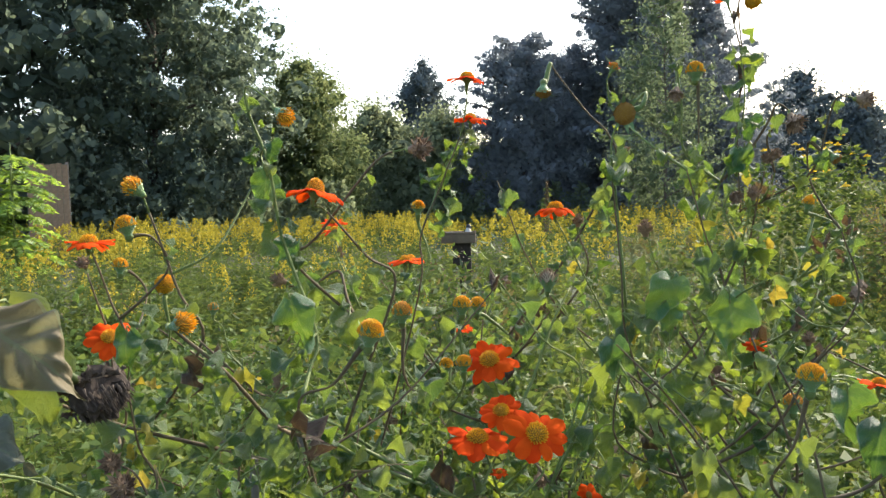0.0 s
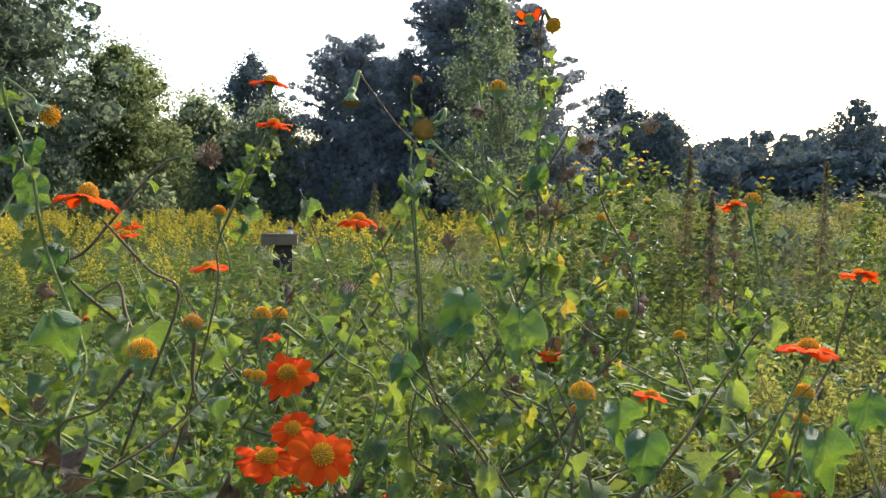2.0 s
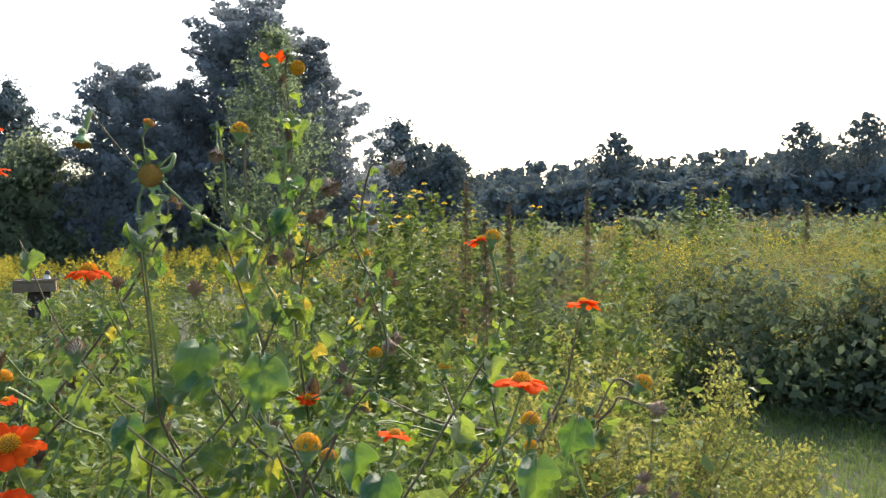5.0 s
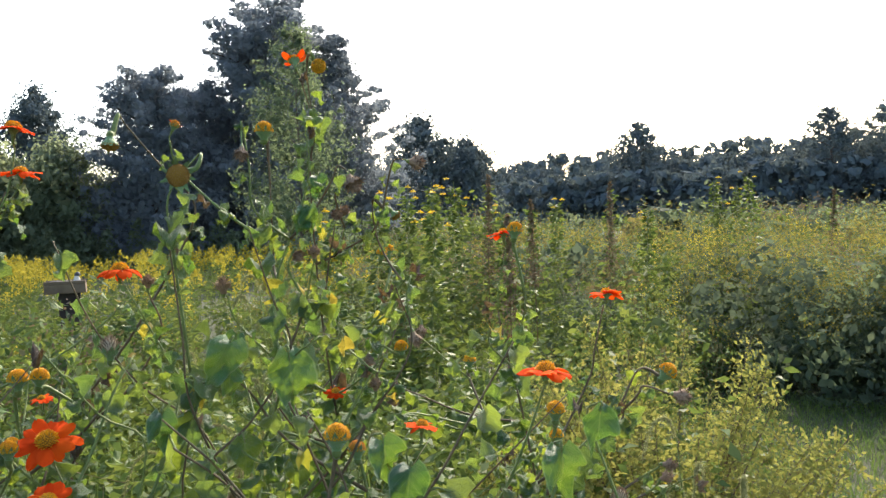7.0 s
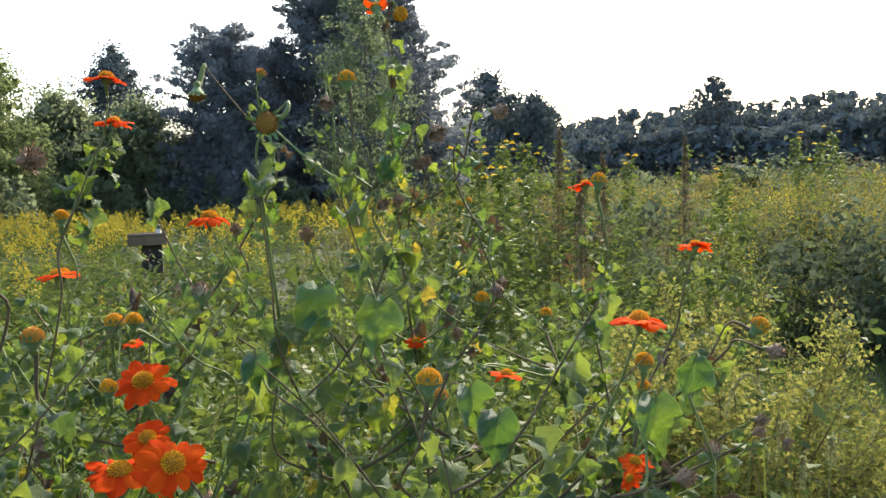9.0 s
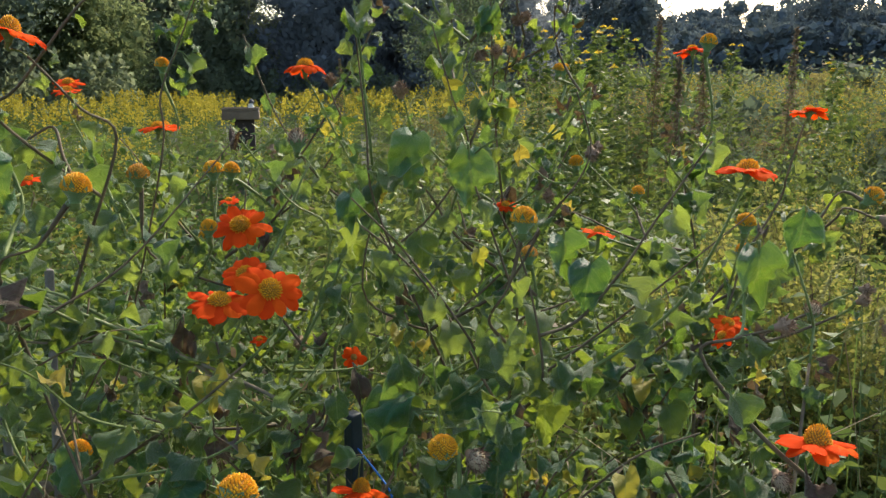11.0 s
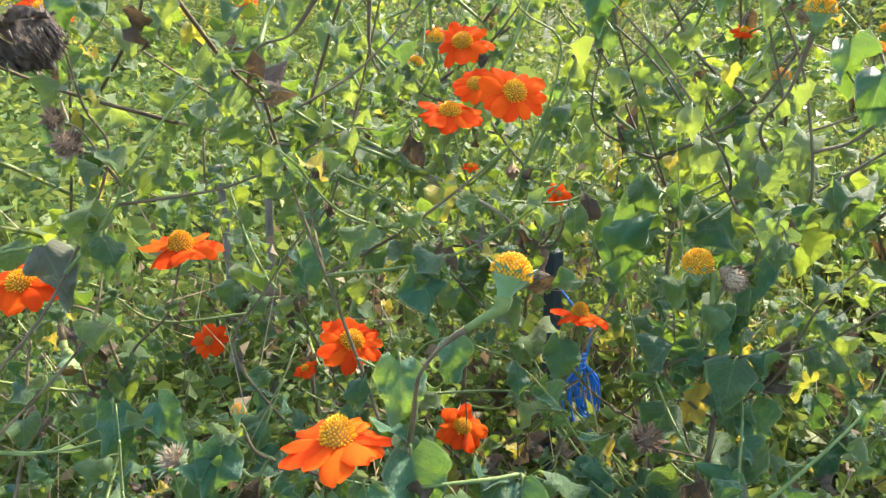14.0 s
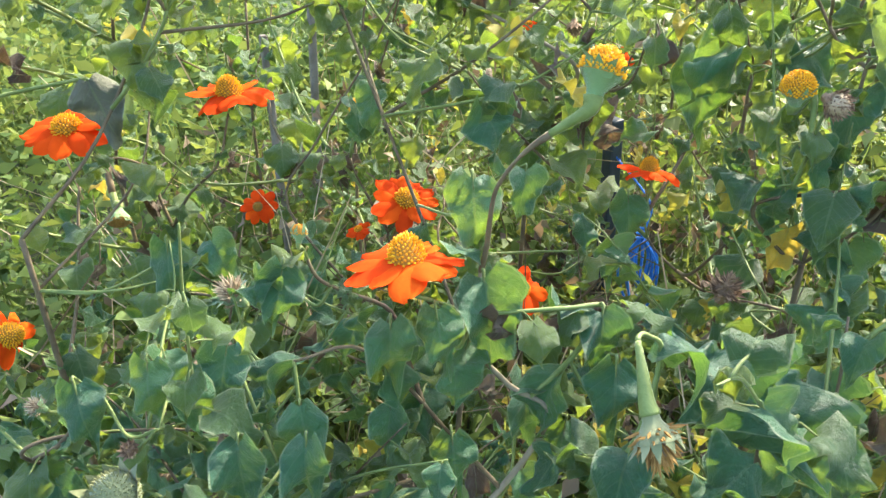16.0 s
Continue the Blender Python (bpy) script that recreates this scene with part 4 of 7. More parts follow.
def spiky(seed, r, h, count, length, fat, mats, low=-0.15, skip=0.0, tilt=0.35):
    """A dome closely set with little florets or dry bracts, in the spiral of a composite flower."""
    rng = random.Random(seed)
    soup = Soup().add(*dome(r * 0.93, h * 0.93, base=low), 1)
    for k in range(count):
        if rng.random() < skip:
            continue
        s = 1 - (k + 0.5) / count * 0.98
        el = math.asin(min(1.0, s)) if s < 1 else math.pi / 2
        az = k * 2.39996
        n = Vector((math.cos(el) * math.cos(az), math.cos(el) * math.sin(az), math.sin(el)))
        at = Vector((n.x * r * 0.9, n.y * r * 0.9, low + (h - low) * n.z * 0.92))
        n = (n + Vector((0, 0, tilt))).normalized()
        n = (n + Vector((rng.gauss(0, 0.2), rng.gauss(0, 0.2), rng.gauss(0, 0.2)))).normalized()
        a = n.orthogonal().normalized() * fat
        b = n.cross(a).normalized() * fat
        ln = length * rng.uniform(0.7, 1.25)
        m = at + n * ln * 0.55
        tip = at + n * ln
        q = 1.15
        soup.add([at + a * 0.7, at + b * 0.7, at - a * 0.7, at - b * 0.7, m + a * q, m + b * q, m - a * q, m - b * q, tip],
                 [(0, 1, 5, 4), (1, 2, 6, 5), (2, 3, 7, 6), (3, 0, 4, 7), (4, 5, 8), (5, 6, 8), (6, 7, 8), (7, 4, 8)], 0)
    return soup.mesh("disc", mats, smooth=False)


DISCS = {
    "low": spiky(1, 1.0, 0.80, 120, 0.32, 0.075, [M_DISC, M_CORE]),
    "cone": spiky(2, 1.0, 1.35, 170, 0.26, 0.068, [M_DISC, M_CORE]),
    "ball": spiky(3, 1.0, 0.98, 270, 0.18, 0.066, [M_DISC, M_CORE], -0.15, 0.03),
    "orange": spiky(4, 1.0, 1.05, 120, 0.18, 0.075, [M_DISC_OR, M_CORE], -0.15),
    "ragged": spiky(5, 0.95, 1.1, 130, 0.55, 0.055, [M_DISC, M_CORE], -0.2, 0.2, 0.6),
    "dry": spiky(6, 0.62, 0.75, 120, 0.60, 0.045, [M_DRY, M_DRY], -0.6, 0.1, -0.1),
    "pale": spiky(7, 0.62, 0.7, 110, 0.75, 0.050, [M_PALE, M_DRY], -0.6, 0.1, 0.25),
    "stripe": spiky(8, 0.9, 1.1, 90, 0.5, 0.05, [M_DRY, M_PALE], -0.3, 0.1, 0.9),
    "back": spiky(10, 1.0, 0.7, 260, 0.16, 0.03, [M_FOX, M_PALE_GREEN], -0.5),
    "ochre": spiky(11, 0.62, 0.7, 110, 0.70, 0.060, [M_OCHRE, M_DRY], -0.6, 0.1, 0.25),
    "face": spiky(9, 1.0, 0.55, 150, 0.13, 0.065, [M_OCHRE, M_CORE], -0.1),
}


def calyx_mesh(seed, bracts, length, spread, mat, rise=0.9):
    """The green cup under a head, opening along z, with its pointed bracts."""
    rng = random.Random(seed)
    soup = Soup()
    sides = 10
    profile = [(-1.15, 0.34), (-0.85, 0.40), (-0.55, 0.62), (-0.25, 0.86), (-0.05, 0.97)]
    verts, faces = [], []
    for z, r in profile:
        for k in range(sides):
            a = 2 * math.pi * k / sides
            verts.append(Vector((r * math.cos(a), r * math.sin(a), z)))
    for i in range(len(profile) - 1):
        for k in range(sides):
            a, b = i * sides + k, i * sides + (k + 1) % sides
            faces.append((a, b, b + sides, a + sides))
    soup.add(verts, faces, 0)
    for k in range(bracts):
        a = 2 * math.pi * (k + rng.uniform(-0.2, 0.2)) / bracts
        out, tan = Vector((math.cos(a), math.sin(a), 0)), Vector((-math.sin(a), math.cos(a), 0))
        ln = length * rng.uniform(0.75, 1.2)
        sp = radians(spread + rng.uniform(-15, 15))
        d = out * math.sin(sp) + Vector((0, 0, math.cos(sp)))
        p0 = out * 0.80 + Vector((0, 0, -0.35))
        p1 = p0 + (out * (1.2 - rise) + Vector((0, 0, rise))).normalized() * ln * 0.5
        p2 = p1 + d * ln * 0.6
        soup.add([p0 - tan * 0.24, p0 + tan * 0.24, p1 + tan * 0.2, p1 - tan * 0.2, p2], [(0, 1, 2, 3), (3, 2, 4)], 0)
    return soup.mesh("calyx", [mat], smooth=True)


CALYX = calyx_mesh(1, 9, 0.95, 30, M_CALYX)
CALYX_OPEN = calyx_mesh(2, 10, 1.1, 75, M_CALYX)
CALYX_BLOOM = calyx_mesh(6, 10, 0.75, 105, M_CALYX, 0.2)
CALYX_DRY = calyx_mesh(3, 9, 0.9, 60, M_DRY)
CALYX_PALE = calyx_mesh(5, 11, 0.9, 35, M_PALE_GREEN)
BUD = calyx_mesh(4, 9, 1.7, -25, M_CALYX)

KINDS = {  # disc, calyx, petals, their number, disc's share of the width, petal droop
    "bloom": ("low", CALYX_BLOOM, "flat", 12, 0.32, 2), "bloom_cone": ("cone", CALYX_BLOOM, "flat", 11, 0.30, 5),
    "bloom_droop": ("low", CALYX_BLOOM, "mid", 11, 0.33, 9), "bloom_ragged": ("low", CALYX, "up", 4, 0.40, -10),
    "bloom_back": ("face", CALYX_BLOOM, "flat", 10, 0.26, 4), "bloom_side": ("cone", CALYX_BLOOM, "flat", 8, 0.34, 25),
    "bud_open": ("orange", CALYX, "up", 3, 0.60, -40), "bud": ("orange", BUD, None, 0, 0.85, 0), "bud_big": ("orange", BUD, None, 0, 0.75, 0),
    "ball": ("ball", CALYX, None, 0, 0.95, 0), "ball_big": ("ball", CALYX_OPEN, None, 0, 0.95, 0), "ball_orange": ("orange", CALYX, None, 0, 0.95, 0),
    "ragged": ("ragged", CALYX, None, 0, 0.72, 0), "nod": ("face", CALYX_OPEN, None, 0, 0.85, 0), "nodface": ("face", CALYX_OPEN, None, 0, 0.95, 0),
    "nod_dry": ("ochre", CALYX_PALE, None, 0, 0.85, 0), "dry": ("dry", CALYX_DRY, None, 0, 0.80, 0), "dryflat": ("stripe", CALYX, None, 0, 0.80, 0),
    "dry_pale": ("pale", CALYX_OPEN, None, 0, 0.72, 0), "dry_stripe": ("stripe", CALYX_DRY, None, 0, 0.80, 0), "bigback": ("back", CALYX_PALE, None, 0, 0.85, 0),
}
HEAD_LABEL = {"bloom": "orange-red daisy bloom with yellow centre", "ball": "spent yellow domed flower head without petals", "nod": "nodding spent head with green bracts",
              "dry": "dry brown spiky seed head", "bud": "green bud with an orange tip", "rag": "ragged fading yellow head", "big": "pale hairy back of a nodding head"}

# ---------------------------------------------------------------- the plants
PLANTS, PENDING, HEADS, RNG = [], [], [], random.Random(5)
FRONT = Vector((0.06, -0.1, 1.52))  # the bed's open side, to which the blooms turn


def plant(x, y, top, tilt=(0.0, 0.0)):
    """An empty plant with its main stem; heads and leaves come after."""
    ob = new("mexican_sunflower")
    ob.location = (x, y, ground_height(x, y))
    tagged(ob, "tall branching orange-flowered garden plant with drooping leaves", "flower plant", "flower plants in the bed")
    line = spline([(0, 0, 0), (tilt[0] * 0.3 + 0.01, tilt[1] * 0.3, top * 0.35), (tilt[0] * 0.7 - 0.01, tilt[1] * 0.7, top * 0.7), (tilt[0], tilt[1], top)], 5)
    n = len(line)
    part("main_stem", Soup().add(*tube(line, [0.0058 - 0.0030 * i / n for i in range(n)], 7)).mesh("main_stem", [M_STEM_RED]), ob, "woody brown main stem")
    PLANTS.append((ob, line, list(line[3:])))
    return ob


def joint(index, below):
    """A place on one of the plant's stems from which a branch could rise to the given point."""
    ob, line, spots = PLANTS[index]
    local = Vector(below) - ob.location
    best, cost = line[0], 1e9
    for p in spots:
        d = local - p
        if d.z < 0.05 or p.z < 0.08:
            continue
        flat = d.xy.length
        c = d.length + 0.5 * abs(d.length - 0.30) + 0.6 * max(0.0, flat - 1.3 * d.z)
        if c < cost:
            best, cost = p, c
    return best.copy()


def clothe(ob, line, first, last, small, large, gap, sparse=1.0):
    """Leaves in turn along a stem, from the fraction first to last of it."""
    n = len(line)
    lengths = [0.0]
    for a, b in zip(line, line[1:]):
        lengths.append(lengths[-1] + (b - a).length)
    total, s, turn = lengths[-1], lengths[-1] * first, RNG.uniform(0, 6.28)
    while s < total * last:
        i = max(k for k in range(n) if lengths[k] <= s)
        i = min(i, n - 2)
        at = line[i].lerp(line[i + 1], (s - lengths[i]) / max(1e-6, lengths[i + 1] - lengths[i]))
        s += gap * RNG.uniform(0.6, 1.4)
        turn += 2.4 + RNG.uniform(-0.5, 0.5)
        if RNG.random() > sparse:
            continue
        f = s / total
        size = (large + (small - large) * f) * RNG.uniform(0.7, 1.25)
        out = Vector((math.cos(turn), math.sin(turn), RNG.uniform(-0.5, 0.35)))
        low = at.z + ob.location.z < 0.75
        high = at.z + ob.location.z > 1.22
        if high:
            if RNG.random() < 0.22:
                continue
            size *= 0.92
        pick = RNG.random()
        dead = (0.30 if ob.location.x > 0.3 else 0.22) if low else 0.05
        if pick < dead:
            data, label = RNG.choice(LEAVES_DEAD), "withered brown leaf"
        elif pick < dead + ((0.2 if ob.location.x > 0.3 else 0.1) if low else 0.025):
            data, label = RNG.choice(LEAVES_YELLOW), "yellowed leaf"
        elif high and pick < 0.62:
            data, label = RNG.choice(LEAVES_LIMP), ""
            out.z = RNG.uniform(-0.9, 0.15)
        elif pick < dead + (0.76 if high else 0.22 if size > 0.05 else 0.68):
            data, label = RNG.choice(LEAVES_CURL), ""
        elif ob.location.y < 0.8 and at.z + ob.location.z < 1.16 and RNG.random() < 0.7:
            data, label = RNG.choice(LEAF_FLAT), ""
            size *= 0.95
            out.z = RNG.uniform(-1.6, -0.4)
        else:
            data, label = RNG.choice(LEAVES), ""
        PENDING.append((data, ob, label, out, at.copy(), size))


def grow_leaves():
    """Puts out the leaves, but for those that would press against a bloom or shut it in from the bed's open side."""
    spots = [(Vector(p), w, (FRONT - Vector(p)).normalized()) for p, w in HEADS]
    for data, ob, label, out, at, size in PENDING:
        mid = ob.location + at + out * size * 0.5 - Vector((0, 0, size * 0.25))
        shut = False
        for p, w, v in spots:
            d = mid - p
            s = d.dot(v)
            if -0.02 < s < 0.62 and (d - v * s).length < w * 0.46 + size * 0.36:
                shut = True
                break
        if not shut:
            part("leaf", data, ob, label, frame_of(out, (out.x * 0.25, out.y * 0.25, 1), at, size))


def head(index, kind, at, axis, width, way):
    """A flower head at a place, facing along axis, and its stem down the given way to the plant's main stem."""
    ob, _, spots = PLANTS[index]
    at, axis = Vector(at), Vector(axis)
    HEADS.append((at, width))
    disc, calyx, petal, count, share, droop = KINDS[kind]
    r = width * share * 0.5
    seat = at - axis * r * 0.5
    m = Matrix.Translation(seat - ob.location) @ axis.to_track_quat("Z", "X").to_matrix().to_4x4() @ pose(0, 0, 0, 0, 0, RNG.uniform(0, 360))
    label = next(v for k, v in HEAD_LABEL.items() if kind.startswith(k))
    body = part("flower_head", calyx, ob, label, m @ Matrix.Scale(r, 4))
    part("disc", DISCS[disc], body)
    for k in range(count):
        turn = 360 * (k + RNG.uniform(-0.22, 0.22)) / count
        ln = (width * 0.5 - r * 0.7) / r * RNG.uniform(0.82, 1.15)
        part("petal", RNG.choice(PETALS[petal]), body, "", pose(0, 0, 0, 0, 0, turn) @ pose(0.72, 0, -0.02, RNG.uniform(-15, 15), droop + RNG.uniform(-9, 13), RNG.uniform(-7, 7)) @ Matrix.Scale(ln, 4))
    # the stem, from the neck down
    neck = seat - axis * r * 1.1
    points = [neck, neck - axis * min(0.03, 0.35 * (neck - Vector(way[0])).length)] + [Vector(p) for p in way]
    foot = joint(index, points[-1]) + ob.location
    drop = (points[-1] - foot).length
    points.append(points[-1].lerp(foot, 0.5) + Vector((0, 0, -0.06 * drop)) + Vector((RNG.uniform(-1, 1), RNG.uniform(-1, 1), 0)) * 0.03 * drop)
    points.append(foot)
    line = [p - ob.location for p in spline(points, 5)]
    n = len(line)
    thick = kind.startswith(("nod", "ball"))
    fat = max(0.0016, (0.46 if thick else 0.34) * r)
    slow = 15.0 if thick else 9.0
    thin = 0.4 if kind == "nod" else 0.75
    radii = [max(0.0013, fat * (1 - thin * min(1.0, i / slow))) if i < slow + 1 else 0.0013 + 0.0014 * (i - slow) / max(1, n - slow) for i in range(n)]
    low = len(way) > 2 or RNG.random() < 0.4
    soup = Soup()
    cut = max(6, int(n * (0.35 if low else 0.6)))
    soup.add(*tube(line[: cut + 1], radii[: cut + 1], 6), 0)
    soup.add(*tube(line[cut:], radii[cut:], 6), 1)
    part("stem", soup.mesh("stem", [M_STEM, M_STEM_RED if RNG.random() < 0.6 else M_STEM]), ob)
    spots.extend(line[n // 2 :: 2])
    clothe(ob, line, 0.5 if kind in ("nod_dry", "ball_big") else 0.32 if thick else 0.14 if n > 25 else 0.22, 1.0, 0.068, 0.025, 0.022)


def shuts(p, margin):
    """Whether something at p would stand before a bloom, seen from the bed's open side."""
    for at, w in HEADS:
        at = Vector(at)
        v = (FRONT - at).normalized()
        d = p - at
        s = d.dot(v)
        if -0.02 < s < 0.7 and (d - v * s).length < w * 0.5 + margin:
            return True
    return False


def shoot(index, height, reach, turn, rise, leaf=0.075):
    """A leafy side branch without a flower."""
    ob, line, spots = PLANTS[index]
    a = min(spots, key=lambda p: abs(p.z - height) + RNG.uniform(0, 0.12)).copy()
    for _ in range(7):
        out = Vector((math.cos(turn), math.sin(turn), 0))
        if not any(shuts(ob.location + a + out * reach * f + Vector((0, 0, rise * f)), 0.006) for f in (0.35, 0.7, 1.0)):
            break
        turn += 0.9
    sway = [Vector((RNG.uniform(-1, 1), RNG.uniform(-1, 1), RNG.uniform(-1, 1))) * 0.07 * reach for _ in range(2)]
    pts = [a, a + out * reach * 0.45 + Vector((0, 0, rise * 0.35)) + sway[0], a + out * reach * 0.8 + Vector((0, 0, rise * 0.75)) + sway[1], a + out * reach + Vector((0, 0, rise))]
    way = spline(pts, 5)
    n = len(way)
    thick = 0.62 if ob.location.y < 0.8 else 1.0
    part("stem", Soup().add(*tube(way, [thick * (0.0032 - 0.0022 * i / n) for i in range(n)], 5)).mesh("stem", [M_STEM if RNG.random() < 0.72 else M_STEM_RED]), ob)
    clothe(ob, way, 0.15, 1.0, leaf * 0.7, leaf * 1.2, 0.028)


def big_leaf(index, kind, at, tip, face, length):
    """One of the large leaves that stand out, by its stalk's end, the way to its tip and its upper face."""
    ob, _, line = PLANTS[index]
    data = {"flat": LEAF_FLAT, "arch": LEAF_ARCH, "yellow": LEAVES_YELLOW, "curl": LEAVES_CURL, "dead": LEAVES_DEAD}[kind]
    tip, face = Vector(tip), Vector(face)
    leaf = part("leaf", data[RNG.randrange(len(data))], ob, "yellowing leaf" if kind == "yellow" else "shrivelled dark dead leaf" if kind == "dead" else "large drooping blue-green leaf", frame_of(tip, face, Vector(at) - ob.location - tip.normalized() * 0.1 * length, length * 1.1))
    a = Vector(at) - ob.location - tip.normalized() * 0.1 * length
    near = min(line, key=lambda p: (p - a).length + 0.8 * max(0, p.z - a.z + 0.05))
    back = -face.normalized() * 0.05
    way = spline([a, a + back + (near - a) * 0.15, a.lerp(near, 0.55) + Vector((0, 0, -0.03)), near], 5)
    n = len(way)
    part("stem", Soup().add(*tube(way, [0.0011 + 0.0008 * i / n for i in range(n)], 5)).mesh("stem", [M_STEM]), ob)
    return leaf


PLANT_AT = [(0.30, 1.00), (0.62, 0.95), (0.10, 1.45), (0.55, 1.50), (0.95, 1.35), (-0.22, 1.15), (0.88, 0.72), (0.12, 0.72), (0.52, 0.62), (-0.25, 0.75), (0.95, 1.90), (1.30, 1.10), (0.25, 2.00), (-0.15, 1.90), (0.05, 0.42), (0.72, 0.33), (-0.17, 0.60)]
for px_, py_ in PLANT_AT:
    plant(px_, py_, RNG.uniform(0.8, 1.05) if py_ > 0.6 else RNG.uniform(0.75, 0.88), (RNG.uniform(-0.06, 0.06), RNG.uniform(-0.04, 0.06)))



def bare_stem(index, kind, way):
    """One of the long stems that cross the bed, with few leaves."""
    ob, _, spots = PLANTS[index]
    foot = joint(index, way[-1]) + ob.location
    line = [p - ob.location for p in spline([Vector(p) for p in way] + [Vector(way[-1]).lerp(foot, 0.55) + Vector((0.01, 0.01, -0.02)), foot], 5)]
    n = len(line)
    mat, r = {"b": (M_STEM_RED, 0.0016), "g": (M_STEM, 0.0016), "w": (M_WOODY, 0.0023)}[kind]
    part("stem", Soup().add(*tube(line, [r * (0.75 + 0.7 * i / n) for i in range(n)], 6)).mesh("stem", [mat]), ob, "thick pale woody branch" if kind == "w" else "")
    spots.extend(line[::2])
    clothe(ob, line, 0.02, 0.9, 0.08, 0.06, 0.06, 0.75)


bare_stem(8, "b", [(0.515, 0.657, 1.446), (0.539, 0.659, 1.388), (0.564, 0.661, 1.323), (0.575, 0.666, 1.276)])
bare_stem(8, "b", [(0.419, 0.764, 1.393), (0.481, 0.759, 1.335), (0.543, 0.752, 1.242)])
bare_stem(1, "b", [(0.489, 0.970, 1.642), (0.502, 0.969, 1.494), (0.512, 0.970, 1.386)])
bare_stem(1, "b", [(0.620, 0.996, 1.640), (0.650, 0.994, 1.538), (0.678, 0.993, 1.450)])
bare_stem(1, "b", [(0.392, 1.243, 1.636), (0.439, 1.237, 1.505), (0.507, 1.227, 1.393), (0.606, 1.212, 1.298)])
bare_stem(1, "b", [(0.589, 0.992, 1.489), (0.545, 1.007, 1.421), (0.505, 1.014, 1.248)])
bare_stem(2, "b", [(0.332, 1.260, 1.716), (0.296, 1.272, 1.628), (0.260, 1.283, 1.539), (0.255, 1.288, 1.438)])
bare_stem(7, "b", [(-0.086, 0.915, 1.438), (-0.020, 0.909, 1.370), (0.024, 0.908, 1.324)])
bare_stem(9, "b", [(-0.165, 0.877, 1.395), (-0.156, 0.881, 1.318), (-0.140, 0.884, 1.253)])
bare_stem(0, "g", [(0.327, 1.043, 1.496), (0.401, 1.033, 1.390), (0.461, 1.028, 1.327)])
bare_stem(8, "b", [(0.717, 0.701, 1.295), (0.665, 0.720, 1.273), (0.618, 0.738, 1.253)])
bare_stem(1, "g", [(0.762, 1.082, 1.834), (0.772, 1.086, 1.752), (0.758, 1.094, 1.680), (0.703, 1.106, 1.531)])
bare_stem(1, "b", [(0.845, 0.946, 1.541), (0.874, 0.945, 1.446), (0.827, 0.959, 1.360)])
bare_stem(0, "w", [(-0.075, 1.028, 1.272), (0.028, 1.021, 1.286), (0.135, 0.993, 1.250), (0.206, 0.971, 1.208), (0.279, 0.949, 1.168), (0.352, 0.925, 1.120)])
bare_stem(0, "w", [(-0.072, 1.024, 1.263), (0.059, 0.993, 1.233), (0.162, 0.977, 1.225), (0.217, 0.967, 1.204)])
bare_stem(8, "b", [(0.403, 0.418, 1.051), (0.388, 0.396, 0.983)])
bare_stem(14, "w", [(0.127, 0.487, 1.091), (0.116, 0.472, 1.039), (0.142, 0.458, 1.000), (0.172, 0.446, 0.967)])
bare_stem(9, "b", [(-0.074, 0.493, 0.956), (-0.135, 0.516, 0.958), (-0.233, 0.539, 0.948), (-0.267, 0.545, 0.927)])
bare_stem(14, "b", [(-0.023, 0.464, 1.046), (0.033, 0.466, 1.045)])
bare_stem(8, "b", [(0.540, 0.664, 1.431), (0.571, 0.641, 1.347), (0.583, 0.619, 1.230)])
bare_stem(8, "b", [(0.412, 0.779, 1.425), (0.470, 0.747, 1.356), (0.532, 0.705, 1.253)])
bare_stem(8, "b", [(0.770, 0.570, 1.491), (0.711, 0.589, 1.402), (0.676, 0.602, 1.344)])
bare_stem(7, "b", [(0.133, 0.984, 1.205), (0.082, 0.963, 1.129), (0.016, 0.940, 1.046), (-0.030, 0.917, 0.966)])
bare_stem(8, "b", [(0.529, 0.560, 1.075), (0.462, 0.583, 1.075), (0.419, 0.594, 1.061)])
head(0, "bloom", (0.361, 1.206, 1.333), (-0.195, -0.578, 0.792), 0.099, [(0.376, 1.212, 1.273)])
head(0, "bloom", (0.281, 0.964, 1.274), (-0.032, -0.295, 0.955), 0.089, [(0.274, 0.974, 1.220)])
head(0, "bloom", (0.321, 0.982, 1.303), (-0.177, -0.489, 0.854), 0.069, [(0.316, 0.991, 1.236)])
head(0, "bloom_cone", (0.067, 0.938, 1.626), (0.165, 0.080, 0.983), 0.078, [(0.081, 0.945, 1.592), (0.132, 0.944, 1.531), (0.169, 0.947, 1.495)])
head(0, "bloom", (0.137, 1.008, 0.927), (0.167, -0.369, 0.914), 0.109, [(0.121, 1.004, 0.890), (0.106, 1.002, 0.856)])
head(0, "bloom", (0.287, 0.927, 0.799), (0.136, -0.531, 0.836), 0.081, [(0.302, 0.914, 0.754)])
head(0, "bloom", (0.063, 1.052, 0.862), (-0.259, -0.183, 0.948), 0.039, [(0.056, 1.051, 0.823)])
head(0, "ball_orange", (0.206, 1.159, 1.433), (0.008, -0.092, 0.996), 0.035, [(0.209, 1.169, 1.398), (0.214, 1.174, 1.302)])
head(0, "dry", (0.211, 0.916, 1.673), (0.820, -0.564, 0.102), 0.038, [(0.180, 0.934, 1.671), (0.144, 0.952, 1.654), (0.067, 0.973, 1.558), (0.036, 0.990, 1.528)])
head(0, "dry", (0.008, 1.018, 1.501), (-0.926, -0.122, 0.357), 0.027, [(0.027, 1.026, 1.488), (0.066, 1.031, 1.491), (0.099, 1.037, 1.506)])
